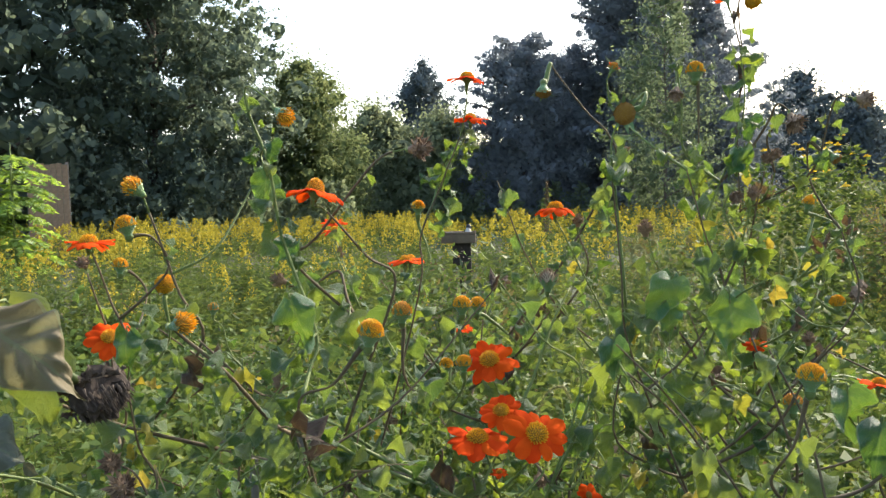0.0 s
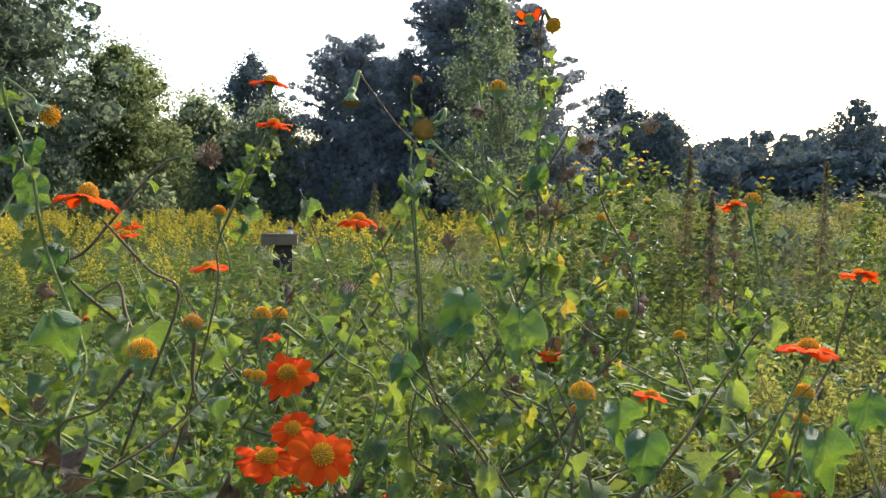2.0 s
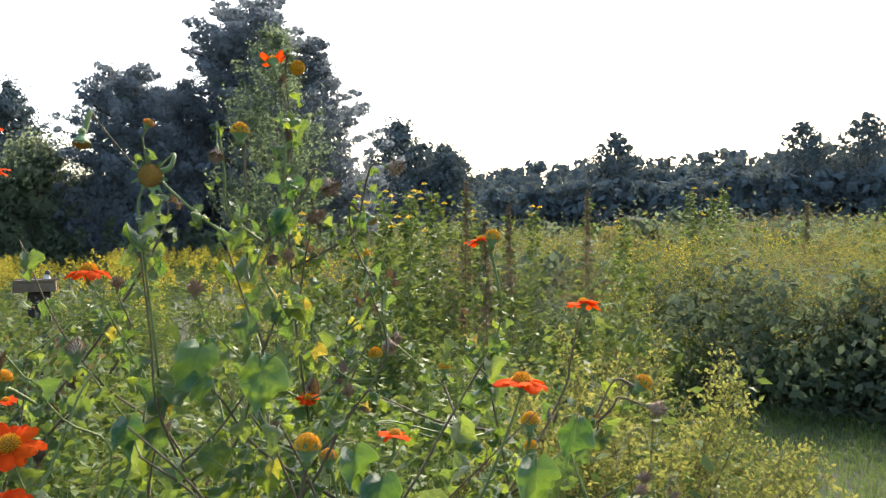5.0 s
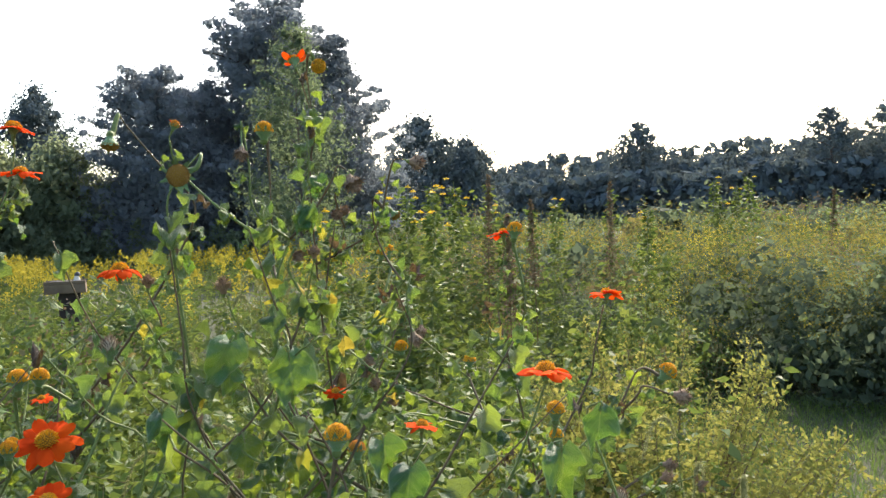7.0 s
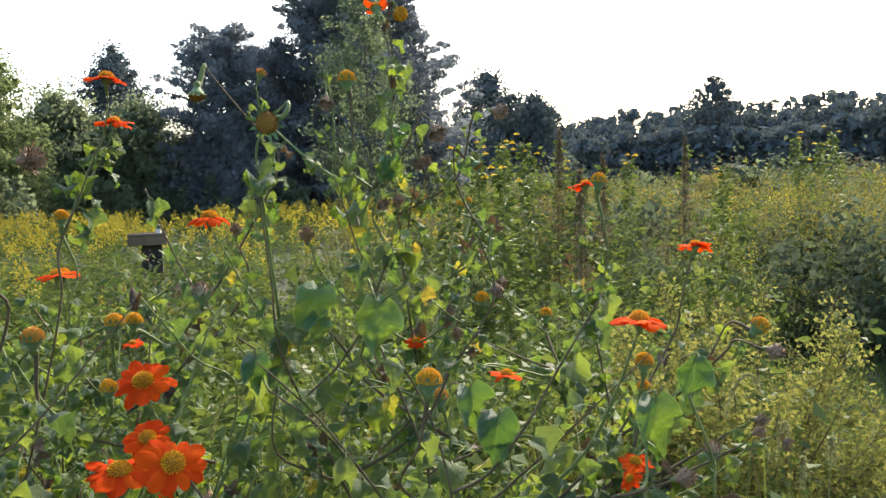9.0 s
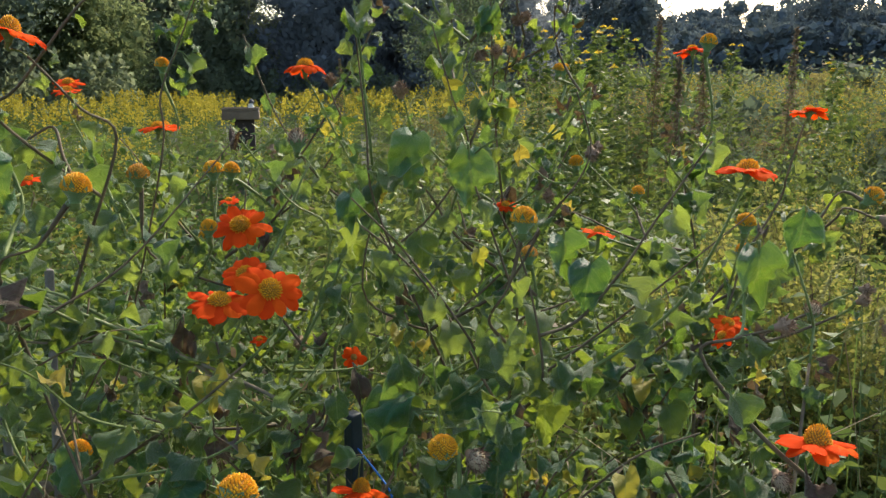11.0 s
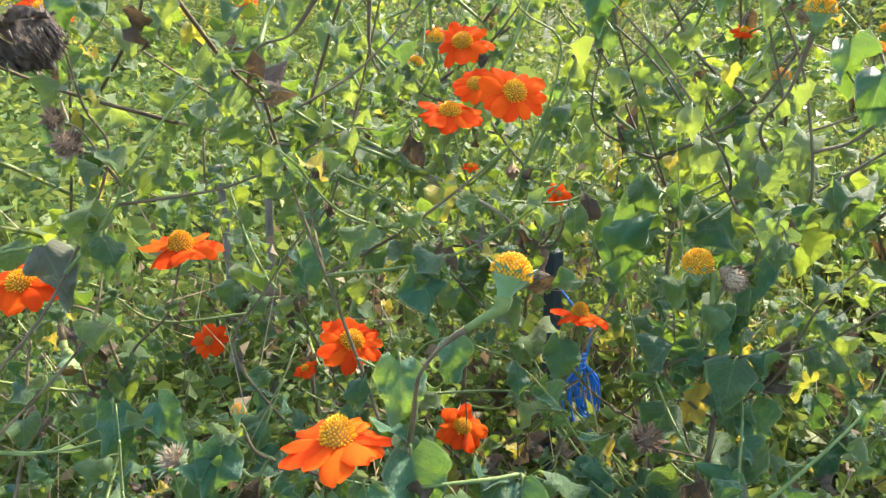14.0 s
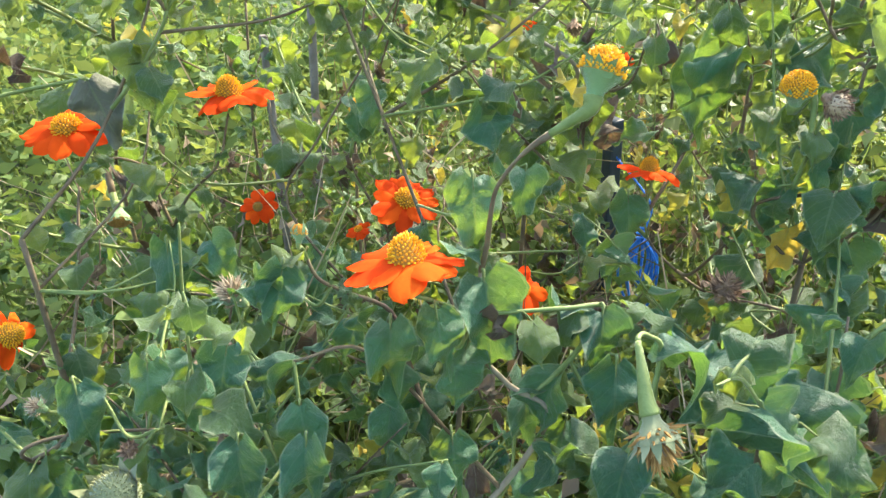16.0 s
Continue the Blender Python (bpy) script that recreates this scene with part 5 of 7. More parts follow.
head(0, "ball", (0.086, 1.065, 1.051), (0.071, -0.083, 0.994), 0.039, [(0.083, 1.064, 1.024), (0.062, 1.055, 0.974)])
head(0, "ball", (0.298, 1.122, 1.349), (0.001, -0.062, 0.998), 0.028, [(0.301, 1.132, 1.309)])
head(1, "bloom_droop", (0.479, 1.189, 1.592), (0.046, 0.103, 0.994), 0.077, [(0.489, 1.198, 1.555), (0.528, 1.197, 1.475), (0.569, 1.197, 1.393)])
head(1, "bud_open", (0.550, 1.097, 1.812), (0.285, -0.410, 0.866), 0.027, [(0.545, 1.114, 1.785), (0.558, 1.117, 1.741)])
head(1, "bloom_cone", (0.454, 0.899, 0.983), (0.114, 0.159, 0.981), 0.085, [(0.456, 0.896, 0.952), (0.449, 0.875, 0.886)])
head(1, "dryflat", (0.442, 1.122, 1.477), (0.008, -0.092, 0.996), 0.039, [(0.458, 1.129, 1.437), (0.509, 1.126, 1.359), (0.549, 1.128, 1.318)])
head(1, "nodface", (0.500, 0.941, 1.717), (-0.142, -0.970, -0.197), 0.035, [(0.526, 0.948, 1.728), (0.536, 0.960, 1.749), (0.495, 0.977, 1.691), (0.501, 0.982, 1.601), (0.513, 0.984, 1.476)])
head(1, "ball", (0.725, 1.160, 1.822), (0.001, -0.062, 0.998), 0.034, [(0.733, 1.167, 1.797), (0.738, 1.174, 1.723), (0.741, 1.180, 1.612)])
head(1, "dry", (0.824, 1.022, 1.704), (0.191, -0.502, -0.844), 0.039, [(0.818, 1.037, 1.733), (0.808, 1.052, 1.744), (0.801, 1.064, 1.718)])
head(1, "dry", (0.650, 1.086, 1.758), (-0.235, -0.279, -0.931), 0.029, [(0.657, 1.097, 1.787), (0.663, 1.110, 1.821), (0.674, 1.112, 1.747), (0.679, 1.119, 1.681)])
head(1, "ball_orange", (0.750, 0.927, 1.299), (0.056, 0.167, 0.984), 0.030, [(0.756, 0.926, 1.267), (0.753, 0.912, 1.197)])
head(1, "dry", (0.858, 1.041, 1.369), (0.001, -0.062, 0.998), 0.028, [(0.857, 1.053, 1.327)])
head(1, "dry", (0.715, 0.971, 1.608), (-0.054, -0.141, 0.988), 0.025, [(0.717, 0.983, 1.577), (0.710, 0.998, 1.522)])
head(1, "dry", (0.694, 0.979, 1.594), (-0.041, -0.864, -0.503), 0.024, [(0.692, 0.992, 1.609), (0.685, 1.004, 1.579)])
head(2, "bloom", (0.352, 1.283, 1.826), (0.062, -0.073, 0.995), 0.074, [(0.352, 1.293, 1.779), (0.338, 1.303, 1.710), (0.306, 1.318, 1.650)])
head(2, "bloom", (0.362, 1.308, 1.756), (0.017, -0.044, 0.999), 0.064, [(0.356, 1.319, 1.721), (0.330, 1.333, 1.671)])
head(2, "bloom", (0.129, 1.674, 1.567), (-0.025, -0.259, 0.966), 0.063, [(0.134, 1.682, 1.515)])
head(2, "bud", (-0.114, 1.430, 1.418), (-0.001, -0.140, 0.990), 0.025, [(-0.098, 1.436, 1.374), (-0.075, 1.440, 1.307)])
head(2, "bloom_back", (-0.098, 1.286, 0.811), (-0.030, -0.832, 0.554), 0.072, [(-0.034, 1.288, 0.808), (-0.018, 1.325, 0.857)])
head(2, "bloom", (0.125, 1.566, 1.552), (-0.040, -0.105, 0.994), 0.055, [(0.124, 1.568, 1.505)])
head(2, "ball", (0.287, 1.466, 1.599), (-0.001, -0.140, 0.990), 0.029, [(0.289, 1.475, 1.554), (0.308, 1.478, 1.473)])
head(3, "bloom_back", (0.633, 1.448, 0.977), (0.148, -0.834, 0.532), 0.060, [(0.641, 1.432, 0.908)])
head(3, "bloom", (0.409, 1.338, 1.085), (-0.026, -0.183, 0.983), 0.036, [(0.405, 1.336, 1.044)])
head(3, "ball", (0.346, 1.345, 1.415), (0.017, -0.044, 0.999), 0.036, [(0.341, 1.355, 1.373), (0.349, 1.361, 1.295)])
head(3, "ball", (0.386, 1.384, 1.408), (0.115, -0.063, 0.991), 0.033, [(0.402, 1.391, 1.376), (0.468, 1.386, 1.305)])
head(3, "ball", (0.368, 1.632, 1.242), (-0.001, -0.140, 0.990), 0.033, [(0.375, 1.640, 1.188)])
head(3, "nod", (0.510, 1.337, 1.793), (-0.104, -0.141, -0.985), 0.038, [(0.519, 1.349, 1.823), (0.534, 1.361, 1.860), (0.548, 1.369, 1.843), (0.609, 1.365, 1.766), (0.653, 1.366, 1.722), (0.663, 1.373, 1.656)])
head(3, "dry", (0.471, 1.274, 1.076), (-0.137, -0.523, -0.841), 0.035, [(0.482, 1.299, 1.113), (0.499, 1.319, 1.139)])
head(3, "dry", (0.529, 1.213, 1.568), (-0.001, -0.140, 0.990), 0.026, [(0.534, 1.222, 1.533), (0.550, 1.227, 1.471)])
head(4, "bloom", (0.870, 1.212, 1.327), (-0.145, -0.269, 0.952), 0.048, [(0.875, 1.220, 1.275)])
head(4, "bloom_ragged", (0.821, 1.224, 1.961), (0.119, 0.501, 0.857), 0.055, [(0.835, 1.226, 1.918), (0.853, 1.223, 1.834), (0.848, 1.234, 1.716)])
head(4, "ball", (0.859, 1.196, 1.942), (-0.149, -0.833, -0.533), 0.030, [(0.851, 1.218, 1.971), (0.850, 1.231, 1.936), (0.860, 1.232, 1.824)])
head(4, "dry", (1.004, 1.082, 1.754), (0.949, -0.291, -0.118), 0.038, [(0.983, 1.098, 1.760), (0.967, 1.114, 1.763), (0.960, 1.126, 1.738), (0.935, 1.137, 1.641)])
head(4, "dry", (0.668, 1.242, 1.552), (-0.040, -0.033, 0.999), 0.037, [(0.678, 1.248, 1.522), (0.697, 1.247, 1.468)])
head(4, "dry", (0.936, 1.024, 1.426), (0.133, -0.299, -0.945), 0.033, [(0.937, 1.038, 1.457), (0.938, 1.053, 1.507), (0.952, 1.065, 1.544)])
head(4, "nod", (0.962, 1.107, 1.653), (0.395, -0.595, -0.700), 0.025, [(0.948, 1.133, 1.673), (0.938, 1.155, 1.688), (0.945, 1.161, 1.625)])
head(4, "ball", (1.159, 1.454, 1.589), (0.001, -0.062, 0.998), 0.027, [(1.165, 1.461, 1.528)])
head(4, "dry", (0.883, 1.163, 1.675), (0.069, -0.624, 0.778), 0.025, [(0.885, 1.174, 1.638)])
head(4, "dry", (0.879, 1.107, 1.708), (0.350, -0.715, -0.605), 0.025, [(0.869, 1.130, 1.720), (0.856, 1.152, 1.701)])
head(4, "dry", (0.984, 1.078, 1.432), (-0.254, -0.307, -0.917), 0.028, [(0.985, 1.095, 1.473), (0.976, 1.118, 1.505)])
head(4, "ball", (1.055, 1.317, 1.586), (0.094, -0.158, 0.983), 0.025, [(1.071, 1.324, 1.556), (1.123, 1.325, 1.532)])
head(4, "dry", (0.860, 1.155, 1.665), (-0.159, -0.880, 0.448), 0.026, [(0.858, 1.166, 1.634), (0.851, 1.176, 1.584)])
head(4, "ball", (0.936, 1.075, 1.420), (-0.227, -0.214, 0.950), 0.027, [(0.927, 1.087, 1.404), (0.912, 1.104, 1.417), (0.909, 1.114, 1.387)])
head(5, "bloom", (-0.245, 1.076, 1.564), (0.027, 0.005, 1.000), 0.073, [(-0.243, 1.086, 1.540), (-0.224, 1.091, 1.474), (-0.202, 1.093, 1.382)])
head(5, "bloom", (-0.261, 1.253, 1.400), (0.115, -0.624, 0.773), 0.083, [(-0.261, 1.261, 1.335)])
head(5, "bloom_cone", (-0.086, 0.980, 1.115), (0.017, -0.086, 0.996), 0.108, [(-0.091, 0.976, 1.081), (-0.113, 0.960, 1.020), (-0.159, 0.959, 0.978)])
head(5, "ragged", (-0.161, 0.942, 1.632), (-0.721, -0.203, 0.662), 0.033, [(-0.148, 0.950, 1.616), (-0.131, 0.956, 1.558), (-0.111, 0.960, 1.491), (-0.085, 0.964, 1.430)])
head(5, "ball", (-0.191, 1.047, 1.587), (-0.220, 0.003, 0.976), 0.030, [(-0.183, 1.056, 1.565), (-0.158, 1.063, 1.562), (-0.138, 1.069, 1.521)])
head(5, "ball", (-0.282, 1.467, 1.505), (0.017, -0.044, 0.999), 0.030, [(-0.267, 1.475, 1.485), (-0.239, 1.480, 1.441)])
head(5, "ball", (-0.149, 1.084, 1.496), (-0.159, -0.880, 0.448), 0.031, [(-0.150, 1.095, 1.470), (-0.147, 1.103, 1.411)])
head(5, "dry", (-0.301, 1.268, 1.522), (-0.108, -0.655, 0.748), 0.026, [(-0.292, 1.276, 1.484)])
head(5, "nod", (-0.250, 0.961, 0.947), (0.011, -0.602, -0.798), 0.038, [(-0.255, 0.986, 0.965), (-0.263, 1.022, 1.004), (-0.253, 1.039, 1.013), (-0.216, 1.036, 0.994)])
head(6, "bloom", (0.781, 0.788, 1.354), (0.139, -0.036, 0.990), 0.054, [(0.767, 0.809, 1.289)])
head(6, "bloom", (1.163, 0.777, 1.513), (0.142, 0.142, 0.980), 0.059, [(1.167, 0.788, 1.487), (1.158, 0.804, 1.409), (1.151, 0.819, 1.348)])
head(6, "bloom", (0.854, 0.610, 1.258), (-0.125, -0.241, 0.963), 0.046, [(0.861, 0.619, 1.229)])
head(6, "bloom", (0.794, 0.562, 1.262), (-0.805, 0.082, 0.587), 0.034, [(0.817, 0.561, 1.246)])
head(6, "dry", (1.098, 0.570, 1.370), (0.650, -0.709, -0.273), 0.031, [(1.089, 0.591, 1.373), (1.066, 0.622, 1.385), (1.061, 0.639, 1.362)])
head(6, "ball", (1.145, 0.635, 1.399), (0.382, -0.492, 0.782), 0.030, [(1.138, 0.654, 1.387), (1.123, 0.679, 1.395)])
head(6, "ball", (0.889, 0.626, 1.385), (0.001, -0.062, 0.998), 0.027, [(0.896, 0.634, 1.357), (0.892, 0.648, 1.292)])
head(6, "dry", (1.035, 0.548, 1.290), (0.599, -0.800, -0.019), 0.023, [(1.026, 0.569, 1.283), (1.012, 0.592, 1.265)])
head(6, "ball", (0.904, 0.642, 1.343), (0.054, 0.096, 0.994), 0.021, [(0.907, 0.648, 1.316)])
head(6, "dry", (1.000, 0.527, 1.288), (0.693, -0.609, 0.385), 0.021, [(0.994, 0.541, 1.277), (0.983, 0.556, 1.260)])
head(7, "bloom", (0.310, 0.774, 1.329), (-0.023, -0.741, 0.671), 0.079, [(0.316, 0.781, 1.273)])
head(7, "ball", (0.118, 0.776, 1.464), (0.168, -0.078, 0.983), 0.032, [(0.107, 0.789, 1.438), (0.074, 0.804, 1.394), (0.035, 0.823, 1.373)])
head(7, "ragged", (-0.056, 0.571, 1.507), (0.895, -0.371, 0.250), 0.025, [(-0.072, 0.586, 1.504), (-0.060, 0.595, 1.489), (-0.028, 0.600, 1.457)])
head(7, "ragged", (0.033, 0.843, 1.705), (0.675, -0.477, -0.563), 0.029, [(0.015, 0.860, 1.725), (-0.013, 0.879, 1.746), (-0.012, 0.889, 1.715), (0.009, 0.893, 1.654), (0.022, 0.897, 1.562), (0.060, 0.895, 1.440)])
head(8, "bloom", (0.757, 0.502, 1.473), (0.030, -0.021, 0.999), 0.066, [(0.763, 0.511, 1.448), (0.746, 0.533, 1.375), (0.723, 0.560, 1.307)])
head(8, "ball", (0.533, 0.582, 1.426), (0.076, -0.005, 0.997), 0.029, [(0.536, 0.592, 1.398), (0.527, 0.602, 1.344), (0.510, 0.615, 1.306)])
head(8, "dry", (0.425, 0.623, 0.962), (0.095, -0.273, 0.957), 0.044, [(0.435, 0.622, 0.939), (0.499, 0.612, 0.914)])
head(8, "ball", (0.438, 0.583, 1.189), (-0.118, -0.236, 0.964), 0.033, [(0.456, 0.585, 1.172), (0.453, 0.575, 1.128)])
head(8, "dry_stripe", (0.475, 0.570, 1.165), (0.148, -0.980, -0.133), 0.033, [(0.475, 0.588, 1.172), (0.463, 0.583, 1.135)])
head(9, "bloom", (-0.280, 0.947, 1.098), (-0.031, -0.332, 0.943), 0.102, [(-0.244, 0.927, 1.047), (-0.277, 0.932, 1.019)])
head(9, "bloom_side", (-0.367, 0.836, 0.878), (0.806, -0.464, 0.367), 0.088, [(-0.416, 0.846, 0.856)])
head(9, "dry", (-0.168, 0.813, 1.295), (-0.382, -0.743, 0.549), 0.039, [(-0.133, 0.810, 1.275), (-0.117, 0.807, 1.244)])
head(9, "dry", (-0.177, 0.824, 1.318), (-0.064, -0.928, 0.367), 0.028, [(-0.151, 0.830, 1.300)])
head(9, "dry_pale", (-0.228, 0.503, 1.011), (-0.703, -0.162, 0.692), 0.021, [(-0.218, 0.508, 0.998), (-0.200, 0.513, 0.987)])
head(11, "bloom", (1.244, 1.134, 1.619), (0.032, 0.158, 0.987), 0.069, [(1.252, 1.140, 1.567), (1.240, 1.156, 1.446)])
head(11, "ball", (1.143, 0.981, 1.628), (0.083, -0.118, 0.990), 0.032, [(1.146, 0.991, 1.594), (1.166, 0.986, 1.486)])
head(11, "ball", (1.486, 1.579, 1.270), (0.001, -0.062, 0.998), 0.037, [(1.490, 1.587, 1.206)])
head(12, "bloom", (0.301, 1.761, 1.471), (0.036, 0.054, 0.998), 0.086, [(0.323, 1.765, 1.410)])
head(12, "bloom", (0.472, 1.920, 1.272), (-0.005, -0.160, 0.987), 0.053, [(0.475, 1.928, 1.208)])
head(12, "bloom", (0.318, 1.795, 1.471), (0.054, 0.096, 0.994), 0.069, [(0.325, 1.792, 1.417)])
head(13, "bloom", (0.031, 1.857, 1.358), (-0.025, -0.259, 0.966), 0.055, [(0.034, 1.865, 1.302)])
head(14, "bloom_cone", (0.068, 0.473, 1.125), (-0.001, 0.085, 0.996), 0.092, [(0.094, 0.459, 1.082), (0.121, 0.461, 1.069), (0.188, 0.461, 1.064), (0.222, 0.465, 1.056)])
head(14, "dry_pale", (-0.079, 0.591, 1.045), (-0.535, -0.075, 0.842), 0.039, [(-0.069, 0.587, 1.016), (-0.080, 0.579, 0.973)])
head(14, "ball_big", (0.207, 0.458, 1.258), (0.388, 0.292, 0.874), 0.034, [(0.179, 0.454, 1.216), (0.154, 0.461, 1.197), (0.137, 0.466, 1.174), (0.132, 0.470, 1.155)])
head(14, "nod_dry", (0.186, 0.283, 1.073), (0.056, -0.648, -0.760), 0.035, [(0.186, 0.318, 1.111), (0.190, 0.335, 1.120), (0.201, 0.344, 1.114), (0.212, 0.346, 1.095), (0.188, 0.330, 1.034)])
head(14, "dry", (-0.160, 0.474, 0.978), (-0.417, -0.557, 0.719), 0.018, [(-0.146, 0.484, 0.975), (-0.130, 0.494, 0.975)])
head(14, "bigback", (-0.143, 0.365, 1.037), (-0.167, -0.497, 0.852), 0.042, [(-0.131, 0.370, 1.024), (-0.110, 0.371, 1.008)])
head(14, "bud_big", (-0.008, 0.527, 1.125), (0.148, 0.359, 0.922), 0.018, [(-0.007, 0.531, 1.105), (0.001, 0.529, 1.079), (0.022, 0.530, 1.062), (0.058, 0.526, 1.040)])
head(15, "bloom_cone", (0.710, 0.351, 1.239), (0.075, 0.140, 0.987), 0.078, [(0.713, 0.354, 1.198), (0.714, 0.358, 1.161)])
head(15, "dry", (0.708, 0.389, 1.334), (0.805, -0.565, 0.184), 0.024, [(0.703, 0.404, 1.327), (0.677, 0.427, 1.314), (0.654, 0.447, 1.297)])
head(15, "dry_stripe", (0.690, 0.367, 1.187), (-0.145, -0.879, -0.454), 0.024, [(0.692, 0.380, 1.190), (0.703, 0.380, 1.152)])
head(15, "dryflat", (0.856, 0.487, 1.307), (-0.100, -0.231, 0.968), 0.025, [(0.863, 0.490, 1.281)])
big_leaf(1, "flat", (0.622, 0.883, 1.465), (0.042, -0.169, -0.985), (-0.184, -0.970, 0.159), 0.097)
big_leaf(1, "flat", (0.546, 0.899, 1.489), (-0.545, -0.049, -0.837), (-0.076, -0.937, 0.340), 0.074)
big_leaf(5, "flat", (0.004, 0.992, 1.647), (-0.104, -0.141, -0.985), (0.104, -0.984, 0.145), 0.060)
big_leaf(7, "flat", (0.040, 0.949, 1.556), (-0.741, -0.236, -0.628), (-0.013, -0.726, 0.688), 0.046)
big_leaf(7, "flat", (0.030, 0.845, 1.490), (0.241, -0.206, -0.949), (-0.372, -0.914, 0.161), 0.074)
big_leaf(5, "flat", (-0.193, 1.038, 1.436), (-0.073, -0.245, -0.967), (-0.058, -0.889, 0.455), 0.066)
big_leaf(8, "flat", (0.641, 0.670, 1.379), (0.042, -0.169, -0.985), (-0.184, -0.970, 0.159), 0.070)
big_leaf(8, "flat", (0.424, 0.816, 1.425), (-0.152, -0.131, -0.980), (-0.178, -0.951, 0.254), 0.057)
big_leaf(7, "flat", (0.014, 0.860, 1.679), (0.030, -0.284, -0.958), (0.271, -0.927, 0.259), 0.030)
big_leaf(1, "flat", (0.751, 1.074, 1.674), (-0.152, -0.131, -0.980), (-0.090, -0.994, 0.057), 0.055)
big_leaf(1, "flat", (0.805, 1.119, 1.733), (-0.283, -0.219, -0.934), (-0.184, -0.970, 0.159), 0.048)
big_leaf(1, "flat", (0.759, 1.067, 1.678), (-0.155, -0.074, -0.985), (-0.559, -0.815, 0.149), 0.055)
big_leaf(8, "flat", (0.655, 0.632, 1.351), (-0.319, -0.218, -0.922), (-0.520, -0.773, 0.363), 0.067)
big_leaf(15, "flat", (0.734, 0.458, 1.393), (-0.073, -0.130, -0.989), (-0.553, -0.809, 0.197), 0.072)
big_leaf(15, "flat", (0.809, 0.469, 1.422), (-0.195, -0.045, -0.980), (-0.388, -0.911, 0.139), 0.060)
big_leaf(1, "flat", (0.590, 0.989, 1.486), (-0.295, 0.015, -0.956), (-0.546, -0.802, 0.245), 0.051)
big_leaf(1, "flat", (0.542, 0.898, 1.452), (-0.114, -0.102, -0.988), (-0.463, -0.853, 0.240), 0.054)
big_leaf(14, "arch", (0.225, 0.357, 1.094), (0.678, -0.592, -0.437), (-0.089, -0.097, 0.991), 0.100)
big_leaf(14, "arch", (0.297, 0.363, 1.064), (0.321, -0.575, -0.753), (0.142, -0.523, 0.841), 0.092)
big_leaf(14, "arch", (0.256, 0.297, 1.036), (-0.928, -0.316, -0.197), (-0.066, -0.005, 0.998), 0.060)
big_leaf(14, "flat", (0.125, 0.503, 1.163), (-0.079, -0.550, -0.831), (-0.231, -0.798, 0.556), 0.064)
big_leaf(7, "flat", (0.191, 0.588, 1.129), (-0.225, -0.521, -0.823), (0.082, -0.835, 0.545), 0.047)
big_leaf(14, "flat", (0.052, 0.465, 1.069), (-0.128, -0.542, -0.831), (-0.030, -0.807, 0.590), 0.064)
big_leaf(14, "flat", (0.084, 0.446, 1.088), (0.018, -0.563, -0.826), (-0.216, -0.742, 0.634), 0.057)
big_leaf(14, "flat", (0.216, 0.455, 1.061), (-0.177, -0.532, -0.828), (-0.030, -0.807, 0.590), 0.061)
big_leaf(14, "flat", (0.215, 0.419, 1.036), (-0.177, -0.532, -0.828), (-0.134, -0.820, 0.556), 0.068)
big_leaf(14, "flat", (0.189, 0.451, 0.960), (-0.318, -0.496, -0.808), (-0.121, -0.764, 0.634), 0.051)
big_leaf(14, "flat", (-0.071, 0.479, 1.058), (-0.231, -0.561, -0.795), (-0.012, -0.740, 0.673), 0.059)
big_leaf(9, "flat", (-0.145, 0.710, 1.037), (-0.030, -0.557, -0.830), (-0.103, -0.681, 0.725), 0.074)
big_leaf(9, "flat", (-0.102, 0.705, 1.040), (0.384, -0.655, -0.651), (-0.063, -0.495, 0.866), 0.062)
big_leaf(14, "flat", (-0.187, 0.487, 1.036), (0.168, -0.661, -0.732), (0.012, -0.625, 0.781), 0.059)
big_leaf(14, "flat", (-0.136, 0.502, 1.038), (-0.044, -0.634, -0.772), (-0.087, -0.609, 0.788), 0.057)
big_leaf(14, "flat", (-0.021, 0.432, 1.028), (0.051, -0.732, -0.680), (-0.063, -0.495, 0.866), 0.057)
big_leaf(14, "flat", (-0.018, 0.396, 1.027), (-0.128, -0.542, -0.831), (-0.121, -0.764, 0.634), 0.058)
big_leaf(1, "flat", (0.476, 0.836, 1.144), (-0.128, -0.542, -0.831), (-0.224, -0.771, 0.596), 0.107)
big_leaf(0, "flat", (0.414, 0.871, 0.955), (-0.141, -0.619, -0.772), (-0.103, -0.681, 0.725), 0.075)
big_leaf(0, "flat", (0.437, 0.962, 0.834), (-0.225, -0.521, -0.823), (-0.121, -0.764, 0.634), 0.076)
big_leaf(1, "flat", (0.447, 0.894, 1.031), (-0.991, -0.125, 0.039), (-0.048, -0.422, 0.905), 0.052)
big_leaf(8, "arch", (0.554, 0.783, 1.176), (0.318, -0.676, -0.665), (0.040, -0.512, 0.858), 0.108)
big_leaf(8, "arch", (0.490, 0.790, 1.170), (-0.780, -0.473, -0.409), (-0.037, -0.363, 0.931), 0.095)
big_leaf(14, "flat", (0.090, 0.432, 0.980), (-0.030, -0.557, -0.830), (-0.121, -0.764, 0.634), 0.057)
big_leaf(14, "flat", (-0.064, 0.404, 1.028), (-0.030, -0.557, -0.830), (-0.121, -0.764, 0.634), 0.054)
big_leaf(8, "flat", (0.371, 0.364, 0.984), (-0.128, -0.542, -0.831), (-0.121, -0.764, 0.634), 0.059)
big_leaf(5, "yellow", (-0.260, 1.441, 1.120), (-0.079, -0.550, -0.831), (-0.121, -0.764, 0.634), 0.083)
